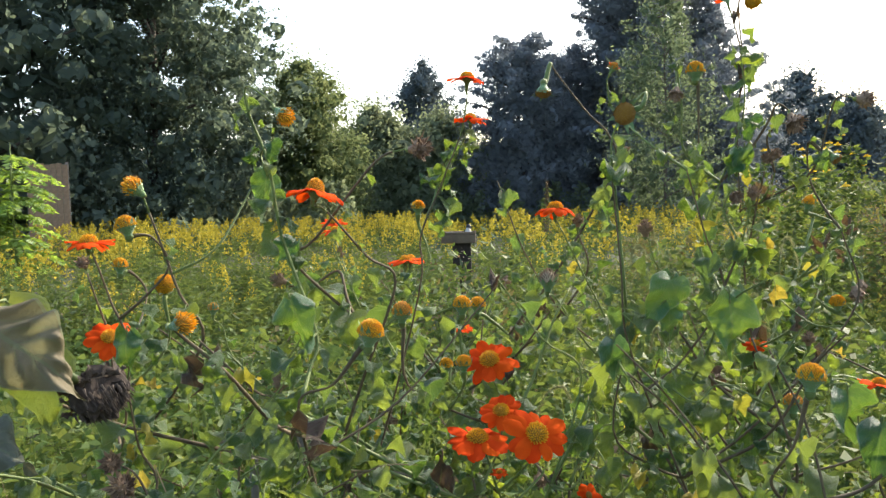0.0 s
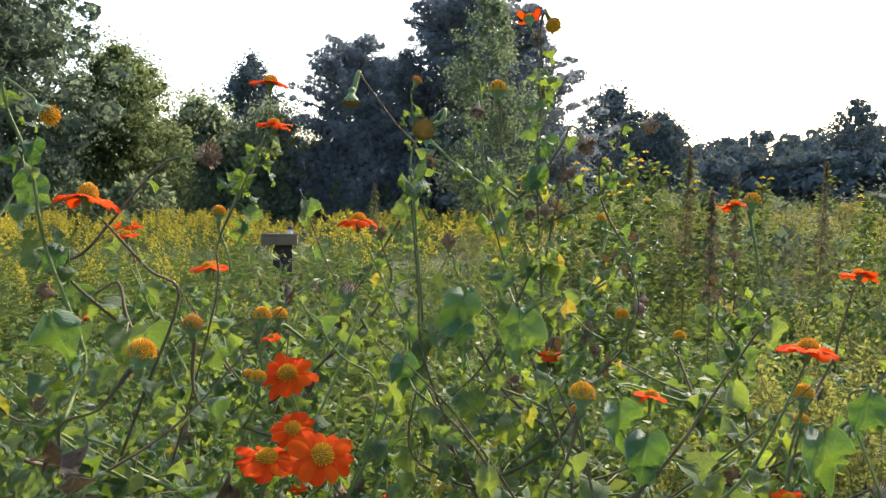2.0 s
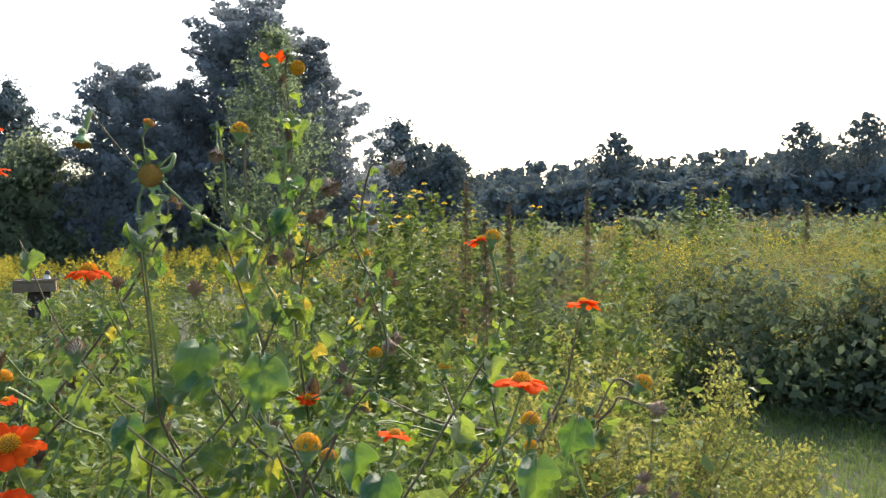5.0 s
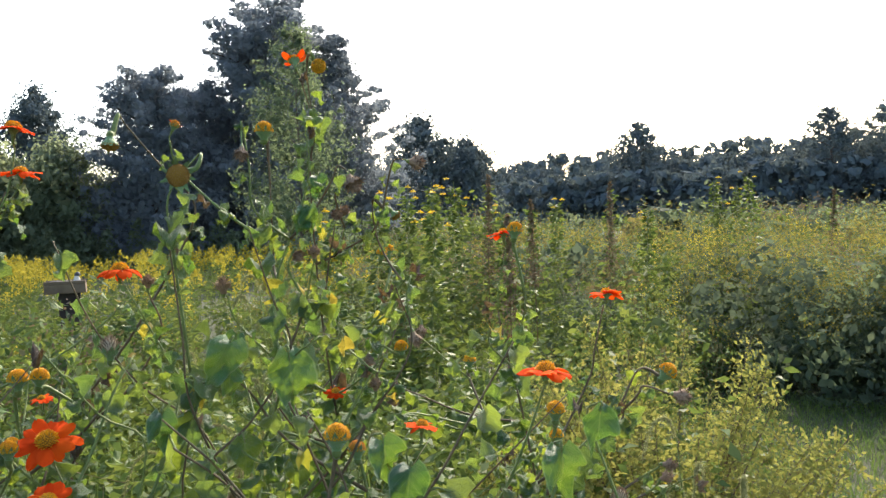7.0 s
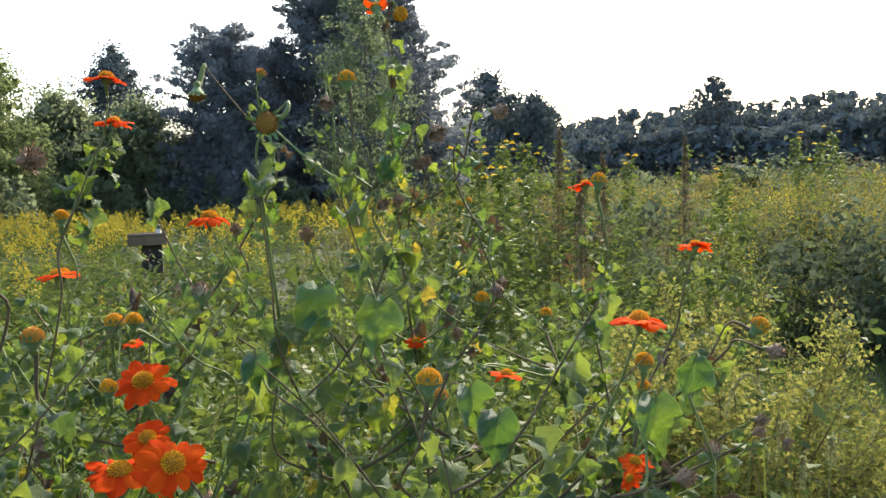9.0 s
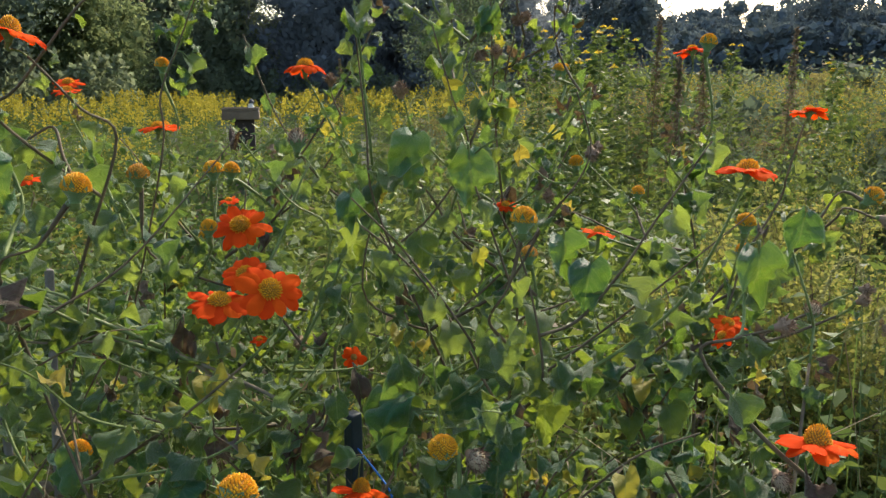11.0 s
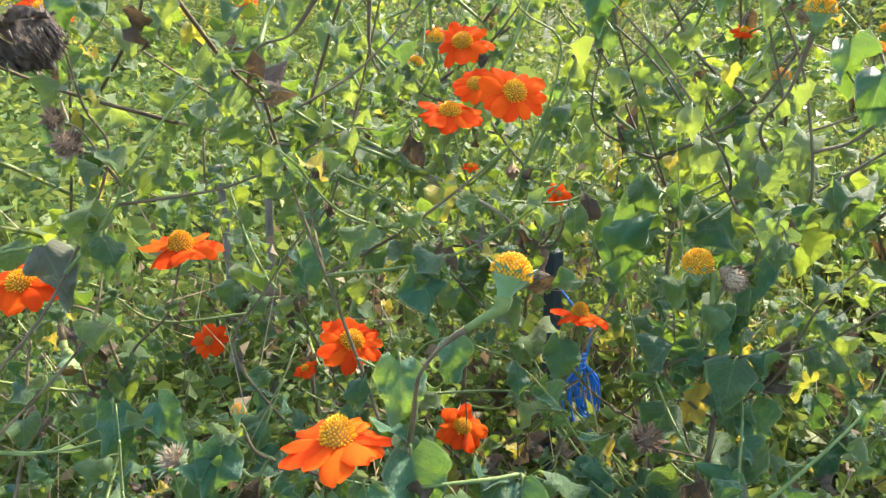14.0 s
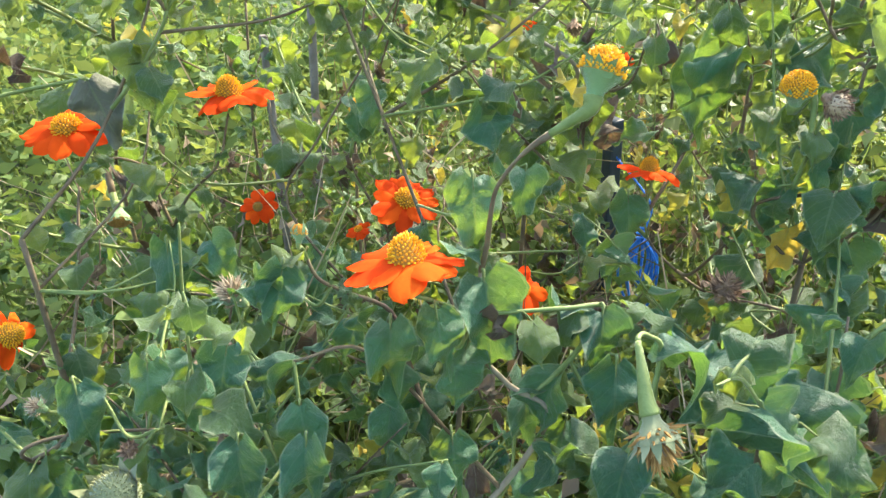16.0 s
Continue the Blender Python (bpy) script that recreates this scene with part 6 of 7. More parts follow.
big_leaf(14, "flat", (0.168, 0.497, 0.954), (-0.128, -0.542, -0.831), (-0.134, -0.820, 0.556), 0.054)
big_leaf(8, "yellow", (0.473, 0.608, 1.041), (-0.432, -0.465, -0.772), (-0.118, -0.750, 0.651), 0.065)
big_leaf(14, "flat", (0.046, 0.451, 1.000), (-0.225, -0.521, -0.823), (-0.121, -0.764, 0.634), 0.044)
big_leaf(14, "flat", (-0.024, 0.517, 1.100), (-0.225, -0.521, -0.823), (0.192, -0.770, 0.609), 0.057)
big_leaf(14, "arch", (-0.061, 0.513, 1.082), (0.908, -0.181, 0.379), (0.004, -0.156, 0.988), 0.039)
big_leaf(7, "yellow", (-0.032, 0.903, 1.408), (0.042, -0.169, -0.985), (-0.184, -0.970, 0.159), 0.049)
big_leaf(0, "curl", (0.456, 0.947, 1.235), (0.322, -0.515, -0.794), (-0.165, -0.750, 0.641), 0.070)
big_leaf(8, "curl", (0.465, 0.775, 1.224), (0.082, -0.482, -0.872), (-0.183, -0.821, 0.541), 0.074)
big_leaf(5, "curl", (-0.148, 1.168, 1.168), (0.380, -0.599, -0.705), (-0.141, -0.655, 0.743), 0.068)
big_leaf(7, "curl", (0.007, 0.839, 1.316), (0.042, -0.169, -0.985), (0.229, -0.963, 0.145), 0.074)
big_leaf(7, "curl", (0.015, 0.909, 1.301), (-0.070, -0.451, -0.890), (0.130, -0.841, 0.526), 0.060)
big_leaf(0, "dead", (0.254, 0.914, 1.113), (-0.030, -0.557, -0.830), (0.183, -0.831, 0.526), 0.067)
big_leaf(1, "dead", (0.452, 0.908, 1.163), (0.066, -0.567, -0.821), (-0.134, -0.820, 0.556), 0.064)
big_leaf(8, "dead", (0.450, 0.564, 0.952), (-0.225, -0.521, -0.823), (0.152, -0.838, 0.523), 0.048)
big_leaf(0, "dead", (0.236, 0.999, 1.238), (-0.119, -0.441, -0.890), (0.091, -0.897, 0.432), 0.070)
big_leaf(8, "yellow", (0.490, 0.769, 1.024), (-0.030, -0.557, -0.830), (-0.134, -0.820, 0.556), 0.067)
big_leaf(8, "yellow", (0.561, 0.708, 1.041), (-0.318, -0.496, -0.808), (0.060, -0.840, 0.539), 0.057)
big_leaf(8, "yellow", (0.535, 0.638, 1.058), (-0.022, -0.461, -0.887), (-0.196, -0.868, 0.456), 0.051)
big_leaf(8, "yellow", (0.569, 0.575, 1.059), (-0.215, -0.416, -0.884), (0.091, -0.897, 0.432), 0.054)
big_leaf(1, "yellow", (0.632, 0.873, 1.333), (0.042, -0.169, -0.985), (-0.178, -0.951, 0.254), 0.047)
big_leaf(1, "yellow", (0.533, 0.999, 1.422), (-0.152, -0.131, -0.980), (-0.178, -0.951, 0.254), 0.051)
big_leaf(1, "yellow", (0.802, 1.052, 1.457), (0.138, -0.185, -0.973), (-0.178, -0.951, 0.254), 0.046)
big_leaf(1, "yellow", (0.754, 1.001, 1.537), (-0.032, -0.158, -0.987), (-0.546, -0.802, 0.245), 0.042)
for k, (ob_, line_, _) in enumerate(PLANTS):
    y_ = ob_.location.y
    for s in range((30 if ob_.location.x > 0.2 else 17) if y_ > 0.6 else 14):
        h = RNG.uniform(0.12, 1.25) if y_ > 0.6 else RNG.uniform(0.3, 0.95)
        shoot(k, h, RNG.uniform(0.12, 0.34), RNG.uniform(0, 6.28), RNG.uniform(0.03, 0.26 if y_ > 0.6 else 0.12), RNG.uniform(0.045, 0.085))

HEADS.append(((0.634, 1.285, 0.58), 0.17))
grow_leaves()

# ---------------------------------------------------------------- shrubs, tall weeds and grasses


def bush(at, height, radius, seed):
    """A loose yellow-green shrub: arching stems, each with its small leaves."""
    rng = np.random.default_rng(seed)
    ob = new("bush")
    ob.location = (at.x, at.y, ground_height(at.x, at.y))
    tagged(ob, "loose yellow-green small-leaved shrub beside the bed", "shrub")
    for k in range(78):
        a, f = rng.uniform(0, 2 * np.pi), math.sqrt(rng.random())
        out = radius * f
        h = height * (1.0 - 0.58 * f * f) * rng.uniform(0.68, 1.05)
        end = Vector((math.cos(a) * out, math.sin(a) * out, h))
        start = Vector((math.cos(a) * 0.06, math.sin(a) * 0.06, 0))
        way = spline([start, start.lerp(end, 0.4) + Vector((0, 0, 0.10 * h)), start.lerp(end, 0.75) + Vector((0, 0, 0.05 * h)), end + Vector((math.cos(a) * 0.4, math.sin(a) * 0.4, 1.0)) * 0.07], 5)
        n = len(way)
        part("stem", Soup().add(*tube(way, [0.005 - 0.004 * i / n for i in range(n)], 4)).mesh("stem", [M_STEM_RED]), ob)
        m = 400
        pick = rng.uniform(0.12, 1.0, m) ** 0.75 * (n - 1)
        lo = np.minimum(pick.astype(int), n - 2)
        pts = np.array([tuple(p) for p in way])
        base = pts[lo] + (pts[lo + 1] - pts[lo]) * (pick - lo)[:, None]
        dirs = unit_rows(rng.normal(size=(m, 3)) + [0, 0, 0.15])
        off = dirs * rng.uniform(0.0, 0.20, (m, 1)) * (1.2 - pick[:, None] / n)
        q = [leaf_quads(base + off, unit_rows(dirs + rng.normal(0, 0.5, (m, 3))), rng.uniform(0.013, 0.027, m), rng, 0.55)]
        q.append(ribbon_quads(base[::4], (base + off)[::4], np.full(len(base[::4]), 0.0016), rng))
        fm = np.concatenate([np.zeros(m, int), np.ones(len(base[::4]), int)])
        part("foliage", quads_mesh("foliage", np.concatenate(q), [M_BUSH, M_STEM_RED], fm), ob)


bush(polar(55.2, 3.15), 1.32, 0.80, 90)
bush(polar(64.5, 2.7), 0.46, 0.45, 91)
bush(polar(46.5, 3.0), 0.62, 0.5, 94)


def sapling(at, height, seed):
    """A bright green young tree with long drooping compound leaves."""
    rng = np.random.default_rng(seed)
    ob = new("sapling")
    ob.location = (at.x, at.y, 0)
    tagged(ob, "bright green sapling with long drooping compound leaves", "sapling")
    for s in range(4):
        lean = rng.normal(0, 0.22, 2)
        h = height * rng.uniform(0.75, 1.0)
        line = spline([(0.05 * s, 0, 0), (lean[0] * 0.5, lean[1] * 0.5, h * 0.5), (lean[0], lean[1], h)], 6)
        n = len(line)
        part("trunk", Soup().add(*tube(line, [0.022 - 0.016 * i / n for i in range(n)], 6)).mesh("trunk", [M_STEM]), ob)
        quads = []
        for k in range(26):
            f = rng.uniform(0.35, 1.0)
            foot = line[int(f * (n - 1))]
            a = rng.uniform(0, 6.28)
            ln = rng.uniform(0.4, 0.7)
            t = np.linspace(0.1, 1, 14)
            ax = np.stack([foot.x + np.cos(a) * ln * t, foot.y + np.sin(a) * ln * t, foot.z + ln * (0.35 * t - 0.6 * t * t)], 1)
            for sgn in (-1, 1):
                d = unit_rows(np.stack([np.cos(a) * 0.6 - sgn * np.sin(a) + 0 * t, np.sin(a) * 0.6 + sgn * np.cos(a) + 0 * t, -0.35 + 0 * t], 1))
                quads.append(leaf_quads(ax, d, rng.uniform(0.10, 0.16, len(t)), rng, 0.34))
        part("crown", quads_mesh("crown", np.concatenate(quads), [M_SAPLING]), ob)


sapling(polar(-17.3, 13.5), 3.05, 92)


def tall_weed(at, height, seed, kind):
    """A tall stalk over the meadow: leafy with small yellow daisies, or a brown seed spike."""
    rng = np.random.default_rng(seed)
    ob = new("tall_weed")
    ob.location = (at.x, at.y, ground_height(at.x, at.y) * 0.5)
    tagged(ob, "tall leafy stalk topped with small yellow daisies" if kind == "daisy" else "tall dry stalk with a brown seed spike", "wildflower", "tall stalks in the meadow")
    lean = rng.normal(0, 0.06, 2)
    line = spline([(0, 0, 0), (lean[0] * 0.3, lean[1] * 0.3, height * 0.5), (lean[0], lean[1], height)], 6)
    n = len(line)
    part("stem", Soup().add(*tube(line, [0.007 - 0.005 * i / n for i in range(n)], 5)).mesh("stem", [M_STEM if kind == "daisy" else M_STEM_RED]), ob)
    pts = np.array([tuple(p) for p in line])
    m = 520 if kind == "daisy" else 220
    f = rng.uniform(0.12, 0.97, m)
    base = np.stack([np.interp(f * (n - 1), np.arange(n), pts[:, k]) for k in range(3)], 1)
    a = rng.uniform(0, 6.28, m)
    along = unit_rows(np.stack([np.cos(a), np.sin(a), rng.uniform(-0.7, 0.5, m)], 1))
    base = base + along * rng.uniform(0, 0.19, (m, 1)) * (1.12 - f[:, None])
    part("foliage", quads_mesh("foliage", leaf_quads(base, along, 0.085 * rng.uniform(0.5, 1.25, m) * (1.15 - 0.35 * f), rng, 0.42), [M_ROD_LEAF if seed % 3 else M_WEED]), ob)
    if kind == "daisy":
        for k in range(int(rng.integers(2, 4))):
            a = rng.uniform(0, 6.28)
            c = np.array([lean[0] + math.cos(a) * rng.uniform(0.02, 0.12), lean[1] + math.sin(a) * rng.uniform(0.02, 0.12), height + rng.uniform(-0.14, 0.05)])
            b = np.linspace(0, 2 * np.pi, 11)[:-1]
            d = np.stack([np.cos(b), np.sin(b), 0 * b - 0.15], 1)
            q = np.concatenate([leaf_quads(np.repeat(c[None], 10, 0), unit_rows(d), np.full(10, 0.036), rng, 0.5), leaf_quads(c + rng.normal(0, 0.006, (14, 3)), unit_rows(rng.normal(size=(14, 3)) + [0, 0, 1]), np.full(14, 0.012), rng, 0.9), ribbon_quads(np.array([[lean[0], lean[1], height - 0.22]]), c[None], [0.006], rng)])
            part("flower", quads_mesh("flower", q, [M_RAY, M_STEM], np.r_[np.zeros(24, int), 1]), ob, "small yellow daisy")
    else:
        m = 1000
        f = rng.random(m)
        a = rng.uniform(0, 6.28, m)
        w = 0.10 * (1.08 - f) * (0.35 + 0.85 * np.abs(np.sin(f * 26 + seed))) * np.sqrt(rng.random(m))
        c = np.stack([lean[0] * (0.75 + 0.25 * f) + np.cos(a) * w, lean[1] * (0.75 + 0.25 * f) + np.sin(a) * w, height * (0.52 + 0.50 * f)], 1)
        part("seed_spike", quads_mesh("seed_spike", leaf_quads(c, unit_rows(rng.normal(size=(m, 3)) + [0, 0, 0.5]), rng.uniform(0.016, 0.034, m), rng, 0.6), [M_DOCK]), ob)


for seed_, (az_, el_, r_, kind_) in enumerate((
        (33.2, 2.2, 6.8, "daisy"), (34.6, 2.7, 7.4, "daisy"), (36.3, 3.2, 7.8, "daisy"), (37.4, 2.6, 7.2, "daisy"), (38.4, 3.1, 7.9, "daisy"), (39.6, 2.3, 7.5, "daisy"),
        (35.4, 1.6, 6.2, "daisy"), (37.0, 1.2, 6.0, "daisy"), (40.8, 3.1, 8.2, "dock"), (42.2, 1.0, 8.0, "daisy"), (44.2, 1.3, 8.4, "dock"), (46.0, 1.6, 8.8, "daisy"), (49.2, 2.3, 9.2, "dock"),
        (51.6, 0.8, 10.0, "daisy"), (55.9, 2.6, 12.0, "daisy"), (57.4, 2.2, 12.2, "daisy"), (58.7, 2.8, 12.0, "daisy"), (56.6, 1.4, 11.6, "daisy"), (63.0, 1.2, 12.0, "dock"),
        (30.5, 1.0, 6.2, "daisy"), (43.0, 0.2, 5.6, "dock"), (18.5, 1.0, 14.0, "dock"))):
    tall_weed(polar(az_, r_), up(el_, r_), 200 + seed_, kind_)


def foxtail(x, y, height, bend, turn, seed):
    """A grass stem with a curved bristly spike."""
    rng = np.random.default_rng(seed)
    ob = new("foxtail_grass")
    ob.location = (x, y, ground_height(x, y))
    tagged(ob, "thin grass stem with a curved pale bristly spike", "grass", "foxtail grasses by the bed")
    out = Vector((math.cos(turn), math.sin(turn), 0))
    top = Vector((0, 0, height)) + out * 0.05
    line = spline([(0, 0, 0), out * 0.01 + Vector((0, 0, height * 0.55)), top], 6)
    part("stem", Soup().add(*tube(line, [0.0014] * len(line), 4)).mesh("stem", [M_STEM]), ob)
    spike = spline([top, top + out * bend * 0.3 + Vector((0, 0, 0.045)), top + out * bend * 0.75 + Vector((0, 0, 0.055 - bend * 0.3)), top + out * bend * 1.1 + Vector((0, 0, 0.02 - bend * 0.7))], 7)
    pts = np.array([tuple(p) for p in spike])
    m = 420
    k = rng.integers(0, len(pts) - 1, m)
    base = pts[k] + (pts[k + 1] - pts[k]) * rng.random((m, 1))
    along = unit_rows(unit_rows(rng.normal(size=(m, 3))) + 0.7 * unit_rows(pts[k + 1] - pts[k]))
    q = np.concatenate([leaf_quads(base, along, rng.uniform(0.004, 0.007, m), rng, 0.5), ribbon_quads(base, base + along * rng.uniform(0.007, 0.012, (m, 1)), np.full(m, 0.0005), rng)])
    part("seed_spike", quads_mesh("seed_spike", q, [M_FOX]), ob)


rng_fox = random.Random(17)
for k in range(25):
    if k < 14:
        fx, fy, fh = rng_fox.uniform(0.70, 1.02), rng_fox.uniform(1.25, 1.75), rng_fox.uniform(1.02, 1.22)
    elif k < 20:
        fx, fy, fh = rng_fox.uniform(0.95, 1.45), rng_fox.uniform(1.5, 2.3), rng_fox.uniform(1.2, 1.45)
    else:
        fx, fy, fh = rng_fox.uniform(1.35, 1.75), rng_fox.uniform(0.65, 1.2), rng_fox.uniform(0.95, 1.14)
    foxtail(fx, fy, fh, rng_fox.uniform(0.03, 0.09), rng_fox.uniform(2.4, 4.2) if k % 3 else rng_fox.uniform(-0.7, 0.7), 300 + k)

# ---------------------------------------------------------------- made things


def box(name, size, at, mat, parent, label="", bevel=0.004):
    """A bevelled block under a thing, by its size and the middle of its foot."""
    bm = bmesh.new()
    bmesh.ops.create_cube(bm, size=1.0)
    for v in bm.verts:
        v.co = Vector((v.co.x * size[0], v.co.y * size[1], (v.co.z + 0.5) * size[2]))
    bmesh.ops.bevel(bm, geom=bm.edges[:], offset=bevel, segments=2, affect="EDGES", profile=0.5)
    me = bpy.data.meshes.new(name)
    bm.to_mesh(me)
    bm.free()
    me.materials.append(mat)
    return part(name, me, parent, label, Matrix.Translation(at))


def stake(x, y, height, width, mat, label, lean=(0, 0)):
    ob = new("stake")
    ob.matrix_basis = pose(x, y, ground_height(x, y) - 0.02, lean[0], lean[1], 20)
    tagged(ob, label, "stake")
    box("post", (width, width, height), (0, 0, 0), mat, ob)
    return ob


stake(0.615, 1.42, 0.85, 0.030, M_POST, "dark green garden post standing in the flower bed")
stake(-0.02, 1.92, 1.15, 0.018, M_GREYWOOD, "grey weathered wooden garden stake in the bed", (2, 3))
stake(-0.09, 1.86, 0.98, 0.018, M_GREYWOOD, "grey weathered wooden garden stake in the bed", (-3, 2))


def twine():
    """A hank of blue cord hanging at the post."""
    rng = random.Random(31)
    ob = new("twine")
    ob.location = (0.634, 1.290, 0.655)
    tagged(ob, "tangled hank of bright blue garden twine on the post", "twine")
    for k in range(9):
        w, ln = rng.uniform(0.012, 0.036), rng.uniform(0.10, 0.175)
        a = rng.uniform(-0.6, 0.6)
        ax, dx = Vector((math.cos(a), math.sin(a), 0)), rng.uniform(-0.010, 0.014)
        pts = [Vector((0, 0, 0.0)), ax * -w + Vector((dx, 0, -ln * 0.4)), ax * -w * 0.5 + Vector((dx, 0, -ln * 0.85)), ax * 0.004 + Vector((dx, 0, -ln)),
               ax * w * 0.8 + Vector((dx, 0, -ln * 0.8)), ax * w + Vector((dx, 0, -ln * 0.35)), Vector((0.004, 0.002, 0.0))]
        line = spline(pts, 6)
        part("loop", Soup().add(*tube(line, [0.0026] * len(line), 5)).mesh("loop", [M_TWINE]), ob)
    line = spline([(0, 0, -0.005), (0.012, 0, 0.03), (0.016, 0.01, 0.075), (-0.015, 0.12, 0.13)], 6)
    part("loop", Soup().add(*tube(line, [0.0024] * len(line), 5)).mesh("loop", [M_TWINE]), ob)
    line = [Vector((0.008 * math.cos(t * 0.9), 0.008 * math.sin(t * 0.9), -0.018 + 0.0016 * t)) for t in range(28)]
    part("knot", Soup().add(*tube(line, [0.002] * len(line), 5)).mesh("knot", [M_TWINE]), ob)


twine()


def bird_table():
    ob = new("bird_table")
    ob.matrix_basis = pose(1.18, 5.26, -0.03, 0, 0, -14)
    tagged(ob, "small tan wooden tray on a dark post in the weeds", "bird table")
    box("post", (0.038, 0.038, 1.345), (0.02, 0, 0), M_BAFFLE, ob, "dark wooden post")
    box("baffle", (0.125, 0.11, 0.20), (0.02, 0, 1.143), M_BAFFLE, ob, "dark brown box under the tray")
    tray = box("tray", (0.235, 0.20, 0.055), (0, 0, 1.345), M_TRAY, ob)
    box("rim", (0.235, 0.015, 0.022), (0, -0.0925, 0.055), M_TRAY, tray)
    box("rim", (0.235, 0.015, 0.022), (0, 0.0925, 0.055), M_TRAY, tray)
    box("slat", (0.13, 0.16, 0.016), (-0.03, 0, 0.056), M_DARK, tray)
    v, f = dome(0.022, 0.05, 6, 14, -0.004)
    knob = part("knob", mesh_of("knob", v, f, [M_WHITE]), ob, "pale rounded knob", Matrix.Translation((0.066, 0, 1.405)))
    v, f = dome(0.018, 0.022, 5, 14, -0.004)
    part("cap", mesh_of("cap", v, f, [M_DARK]), knob, "black cap", Matrix.Translation((0.004, 0, 0.046)))


bird_table()


def wooden_panel():
    ob = new("wooden_panel")
    at = polar(-15.2, 25)
    ob.matrix_basis = pose(at.x, at.y, 0, 0, 0, 12)
    tagged(ob, "tan upright board panel at the meadow's edge", "fence panel")
    for k in range(7):
        box("plank", (0.145, 0.022, 2.92 + 0.02 * (k % 3)), (-0.45 + 0.15 * k, 0, 0), M_WOOD, ob)
    for z in (0.5, 2.4):
        box("rail", (1.04, 0.05, 0.09), (0, 0.037, z), M_WOOD, ob)
    for x in (-0.5, 0.5):
        box("post", (0.09, 0.09, 3.0), (x, 0.108, 0), M_GREYWOOD, ob)


wooden_panel()


# ---------------------------------------------------------------- the withered sunflower


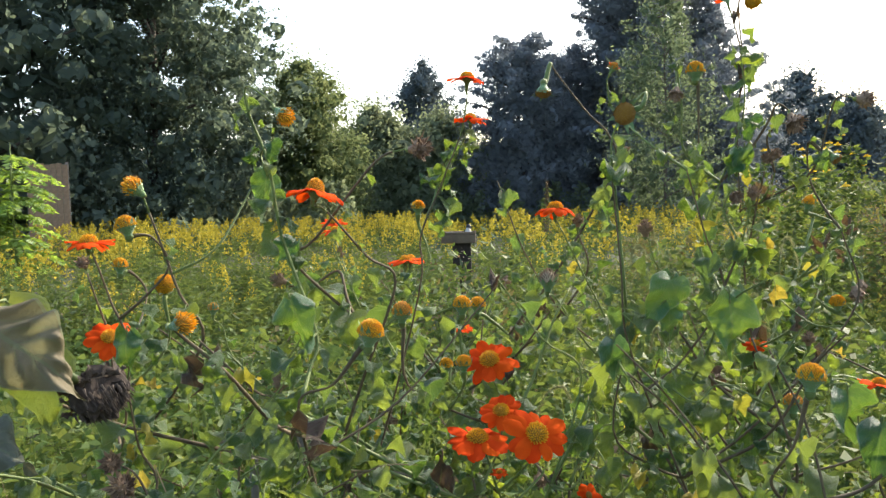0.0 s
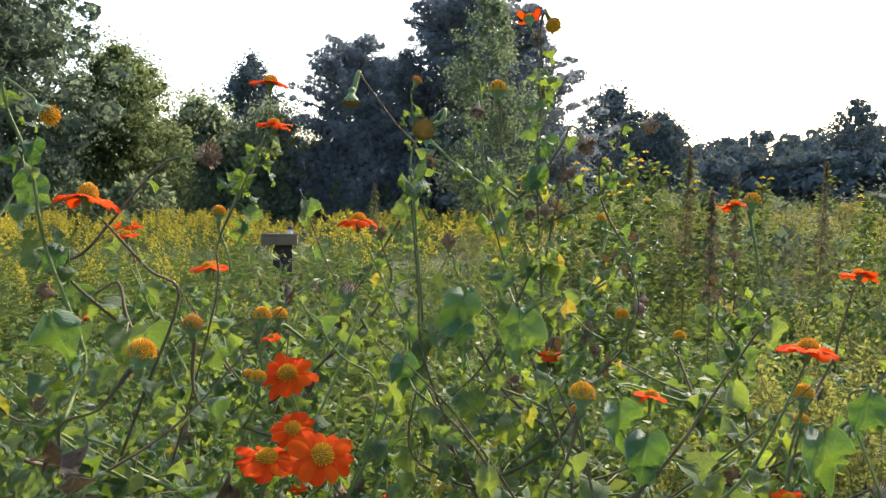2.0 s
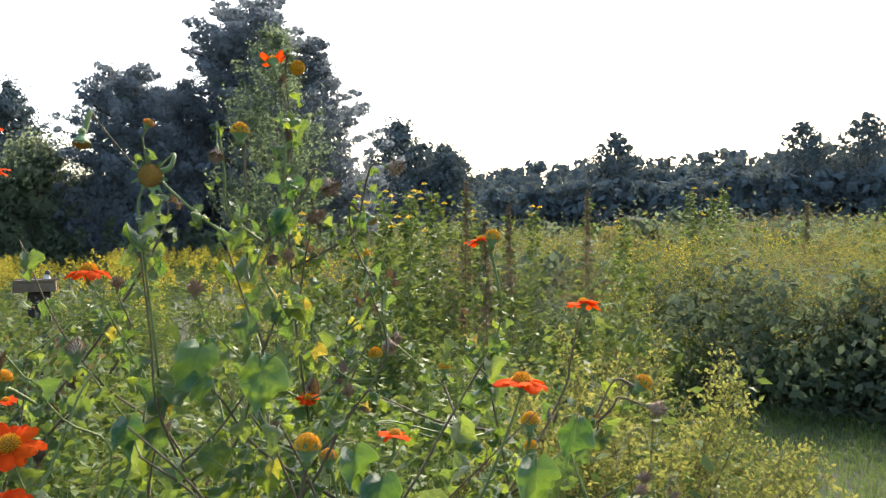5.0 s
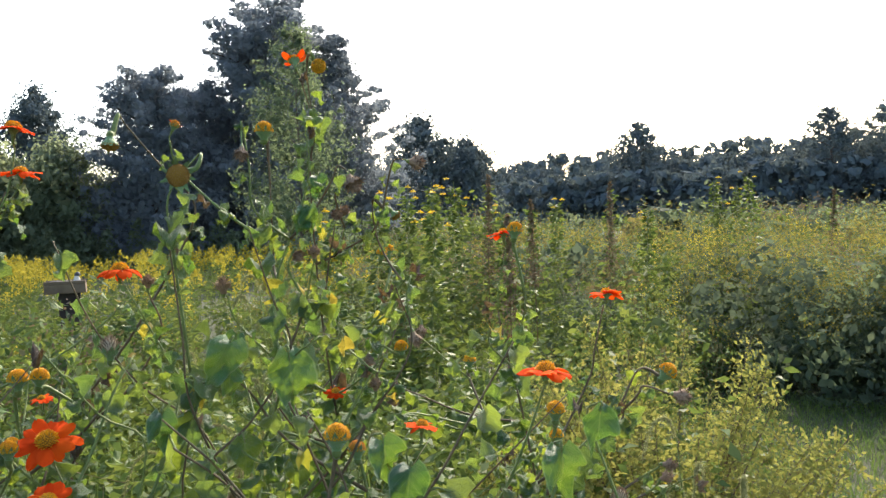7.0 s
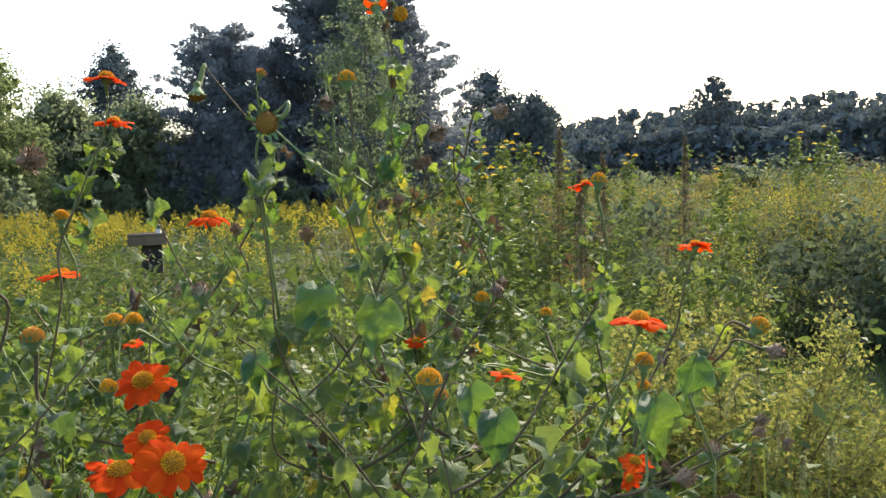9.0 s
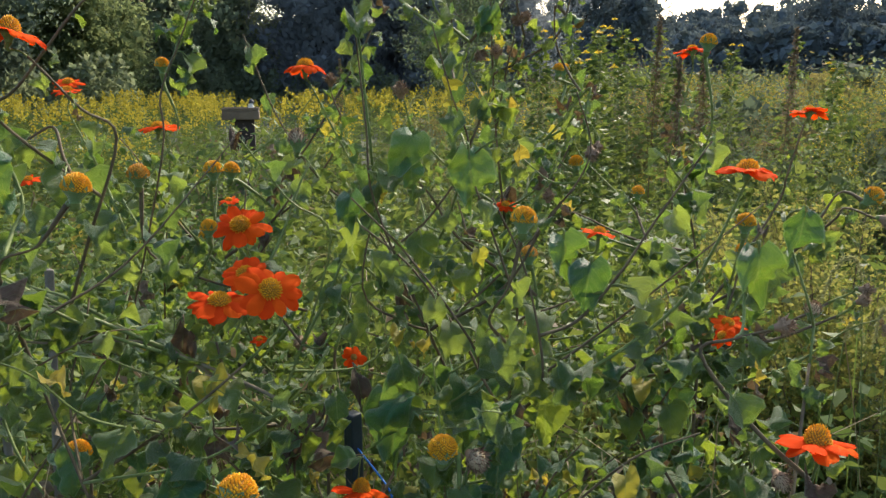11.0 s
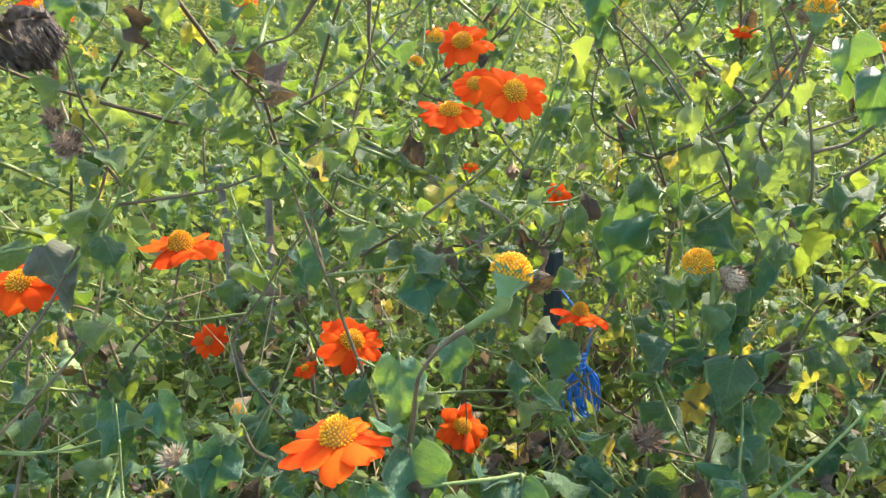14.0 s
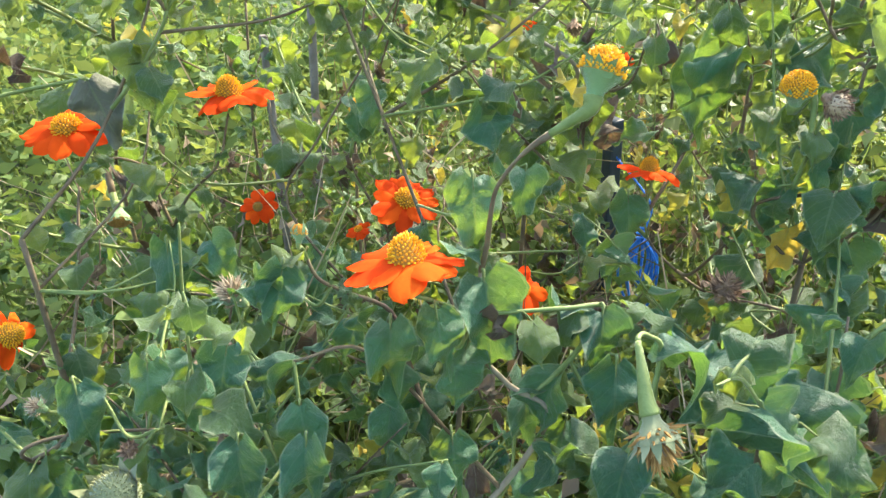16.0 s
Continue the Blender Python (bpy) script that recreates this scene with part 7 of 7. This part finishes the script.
def sunflower():
    rng = np.random.default_rng(7)
    ob = new("sunflower")
    ob.location = (-0.42, 0.80, ground_height(-0.42, 0.80))
    tagged(ob, "withered sunflower with a black nodding head and grey wilted leaves", "flower plant")
    at = lambda x, y, z: Vector((x, y, z)) - ob.location
    stem = spline([(0, 0, 0), (0.01, 0, 0.6), (-0.01, 0.0, 1.2), (0.03, 0.0, 1.45), at(-0.30, 0.80, 1.465), at(-0.235, 0.80, 1.437), at(-0.205, 0.825, 1.412)], 5)
    n = len(stem)
    part("stem", Soup().add(*tube(stem, [0.011 - 0.0055 * i / n for i in range(n)], 8)).mesh("stem", [M_STEM]), ob, "thick green hairy stem")
    # head: a lumpy disc facing down and forward
    face = Vector((0.55, -0.55, -0.62)).normalized()
    turn = face.to_track_quat("Z", "X").to_matrix().to_4x4()
    soup = Soup()
    v, f = dome(0.040, 0.016, 5, 18, -0.018)
    soup.add([p + Vector((0, 0, 0.026 * noise.noise(p * 48))) for p in v], f, 0)
    for k in range(260):
        r, a = 0.039 * math.sqrt((k + 0.5) / 260) * rng.uniform(0.85, 1.1), k * 2.39996 + rng.normal(0, 0.25)
        p = Vector((r * math.cos(a), r * math.sin(a), 0.013 * math.sqrt(max(0, 1 - (r / 0.042) ** 2))))
        h = rng.uniform(0.003, 0.014)
        w = 0.002
        soup.add([p + Vector((w, 0, 0)), p + Vector((0, w, 0)), p + Vector((-w, 0, 0)), p + Vector((0, -w, 0)), p + Vector((rng.normal(0, 0.001), rng.normal(0, 0.001), h))], [(0, 1, 4), (1, 2, 4), (2, 3, 4), (3, 0, 4)], 0)
    headpart = part("flower_head", soup.mesh("flower_head", [M_SEED], False), ob, "black shrivelled seed head", Matrix.Translation(at(-0.183, 0.829, 1.392)) @ turn @ Matrix.Diagonal((0.78, 0.88, 1.0, 1.0)))
    for k in range(16):
        a = 2 * math.pi * k / 16 + rng.uniform(-0.15, 0.15)
        part("bract", LEAVES_DEAD_SMALL, headpart, "", pose(0.030 * math.cos(a), 0.030 * math.sin(a), -0.012, 0, rng.uniform(-30, 40), math.degrees(a)) @ Matrix.Scale(rng.uniform(0.018, 0.03), 4))
    part("calyx", mesh_of("calyx", *tube([Vector((0, 0, -0.030)), Vector((0, 0, -0.020)), Vector((0, 0, -0.010))], [0.007, 0.020, 0.033], 14), [M_SEED]), headpart)
    # leaves
    for data, p, tip, facing, ln, label in (
            (SUN_WILT, (-0.305, 0.79, 1.500), (0.70, 0.0, -0.60), (0.25, -0.8, 0.45), 0.16, "large grey wilted leaf folded over the stem"),
            (SUN_LEAF, (-0.262, 0.86, 1.455), (0.10, 0.05, -1.0), (0.1, -1.0, 0.1), 0.115, "large yellow-green sunflower leaf"),
            (SUN_LEAF, (-0.30, 0.90, 1.50), (0.45, 0.1, -0.7), (0.0, -1.0, 0.2), 0.095, "large yellow-green sunflower leaf"),
            (SUN_GREY, (-0.328, 0.76, 1.385), (0.8, -0.1, -0.35), (0.1, -0.6, 0.75), 0.115, "grey-green wilted sunflower leaf"),
            (SUN_GREY, (-0.345, 0.76, 1.31), (0.5, 0.1, -0.85), (0.2, -0.8, 0.5), 0.10, "grey-green wilted sunflower leaf"),
            (SUN_GREY, (-0.215, 0.84, 1.175), (0.25, 0.0, -1.0), (0.0, -0.9, 0.35), 0.085, "grey-green wilted sunflower leaf"),
            (SUN_GREY, (-0.335, 0.80, 1.25), (0.4, 0.1, -0.9), (0.1, -0.8, 0.5), 0.09, "grey-green wilted sunflower leaf")):
        q = Vector(p) - ob.location
        part("leaf", data, ob, label, frame_of(tip, facing, q, ln))
        near = min(stem, key=lambda s: (s - q).length)
        way = spline([q, q.lerp(near, 0.5) + Vector((0, 0.01, 0.01)), near], 4)
        part("leaf_stalk", Soup().add(*tube(way, [0.0022] * len(way), 5)).mesh("leaf_stalk", [M_STEM]), ob)


# ---------------------------------------------------------------- the withered sunflower's own leaves
LEAVES_DEAD_SMALL = leaf_mesh(70, 60, 0.5, 1.2, 0.0, [M_SEED, M_SEED], 0.03, 20, 0.5)
SUN_WILT = leaf_mesh(71, 55, 0.35, 1.2, 0.2, [M_WILT, M_STEM], 0.05, 25, 0.5, 4, 0.17)
SUN_GREY = leaf_mesh(73, 60, 0.35, 1.5, 0.2, [M_WILT_GREY, M_STEM], 0.05, 25, 0.6, 2)
SUN_LEAF = leaf_mesh(72, 25, 0.1, 0.6, 0.1, [M_SUNLEAF, M_STEM], 0.05, 5, 0.1)
sunflower()
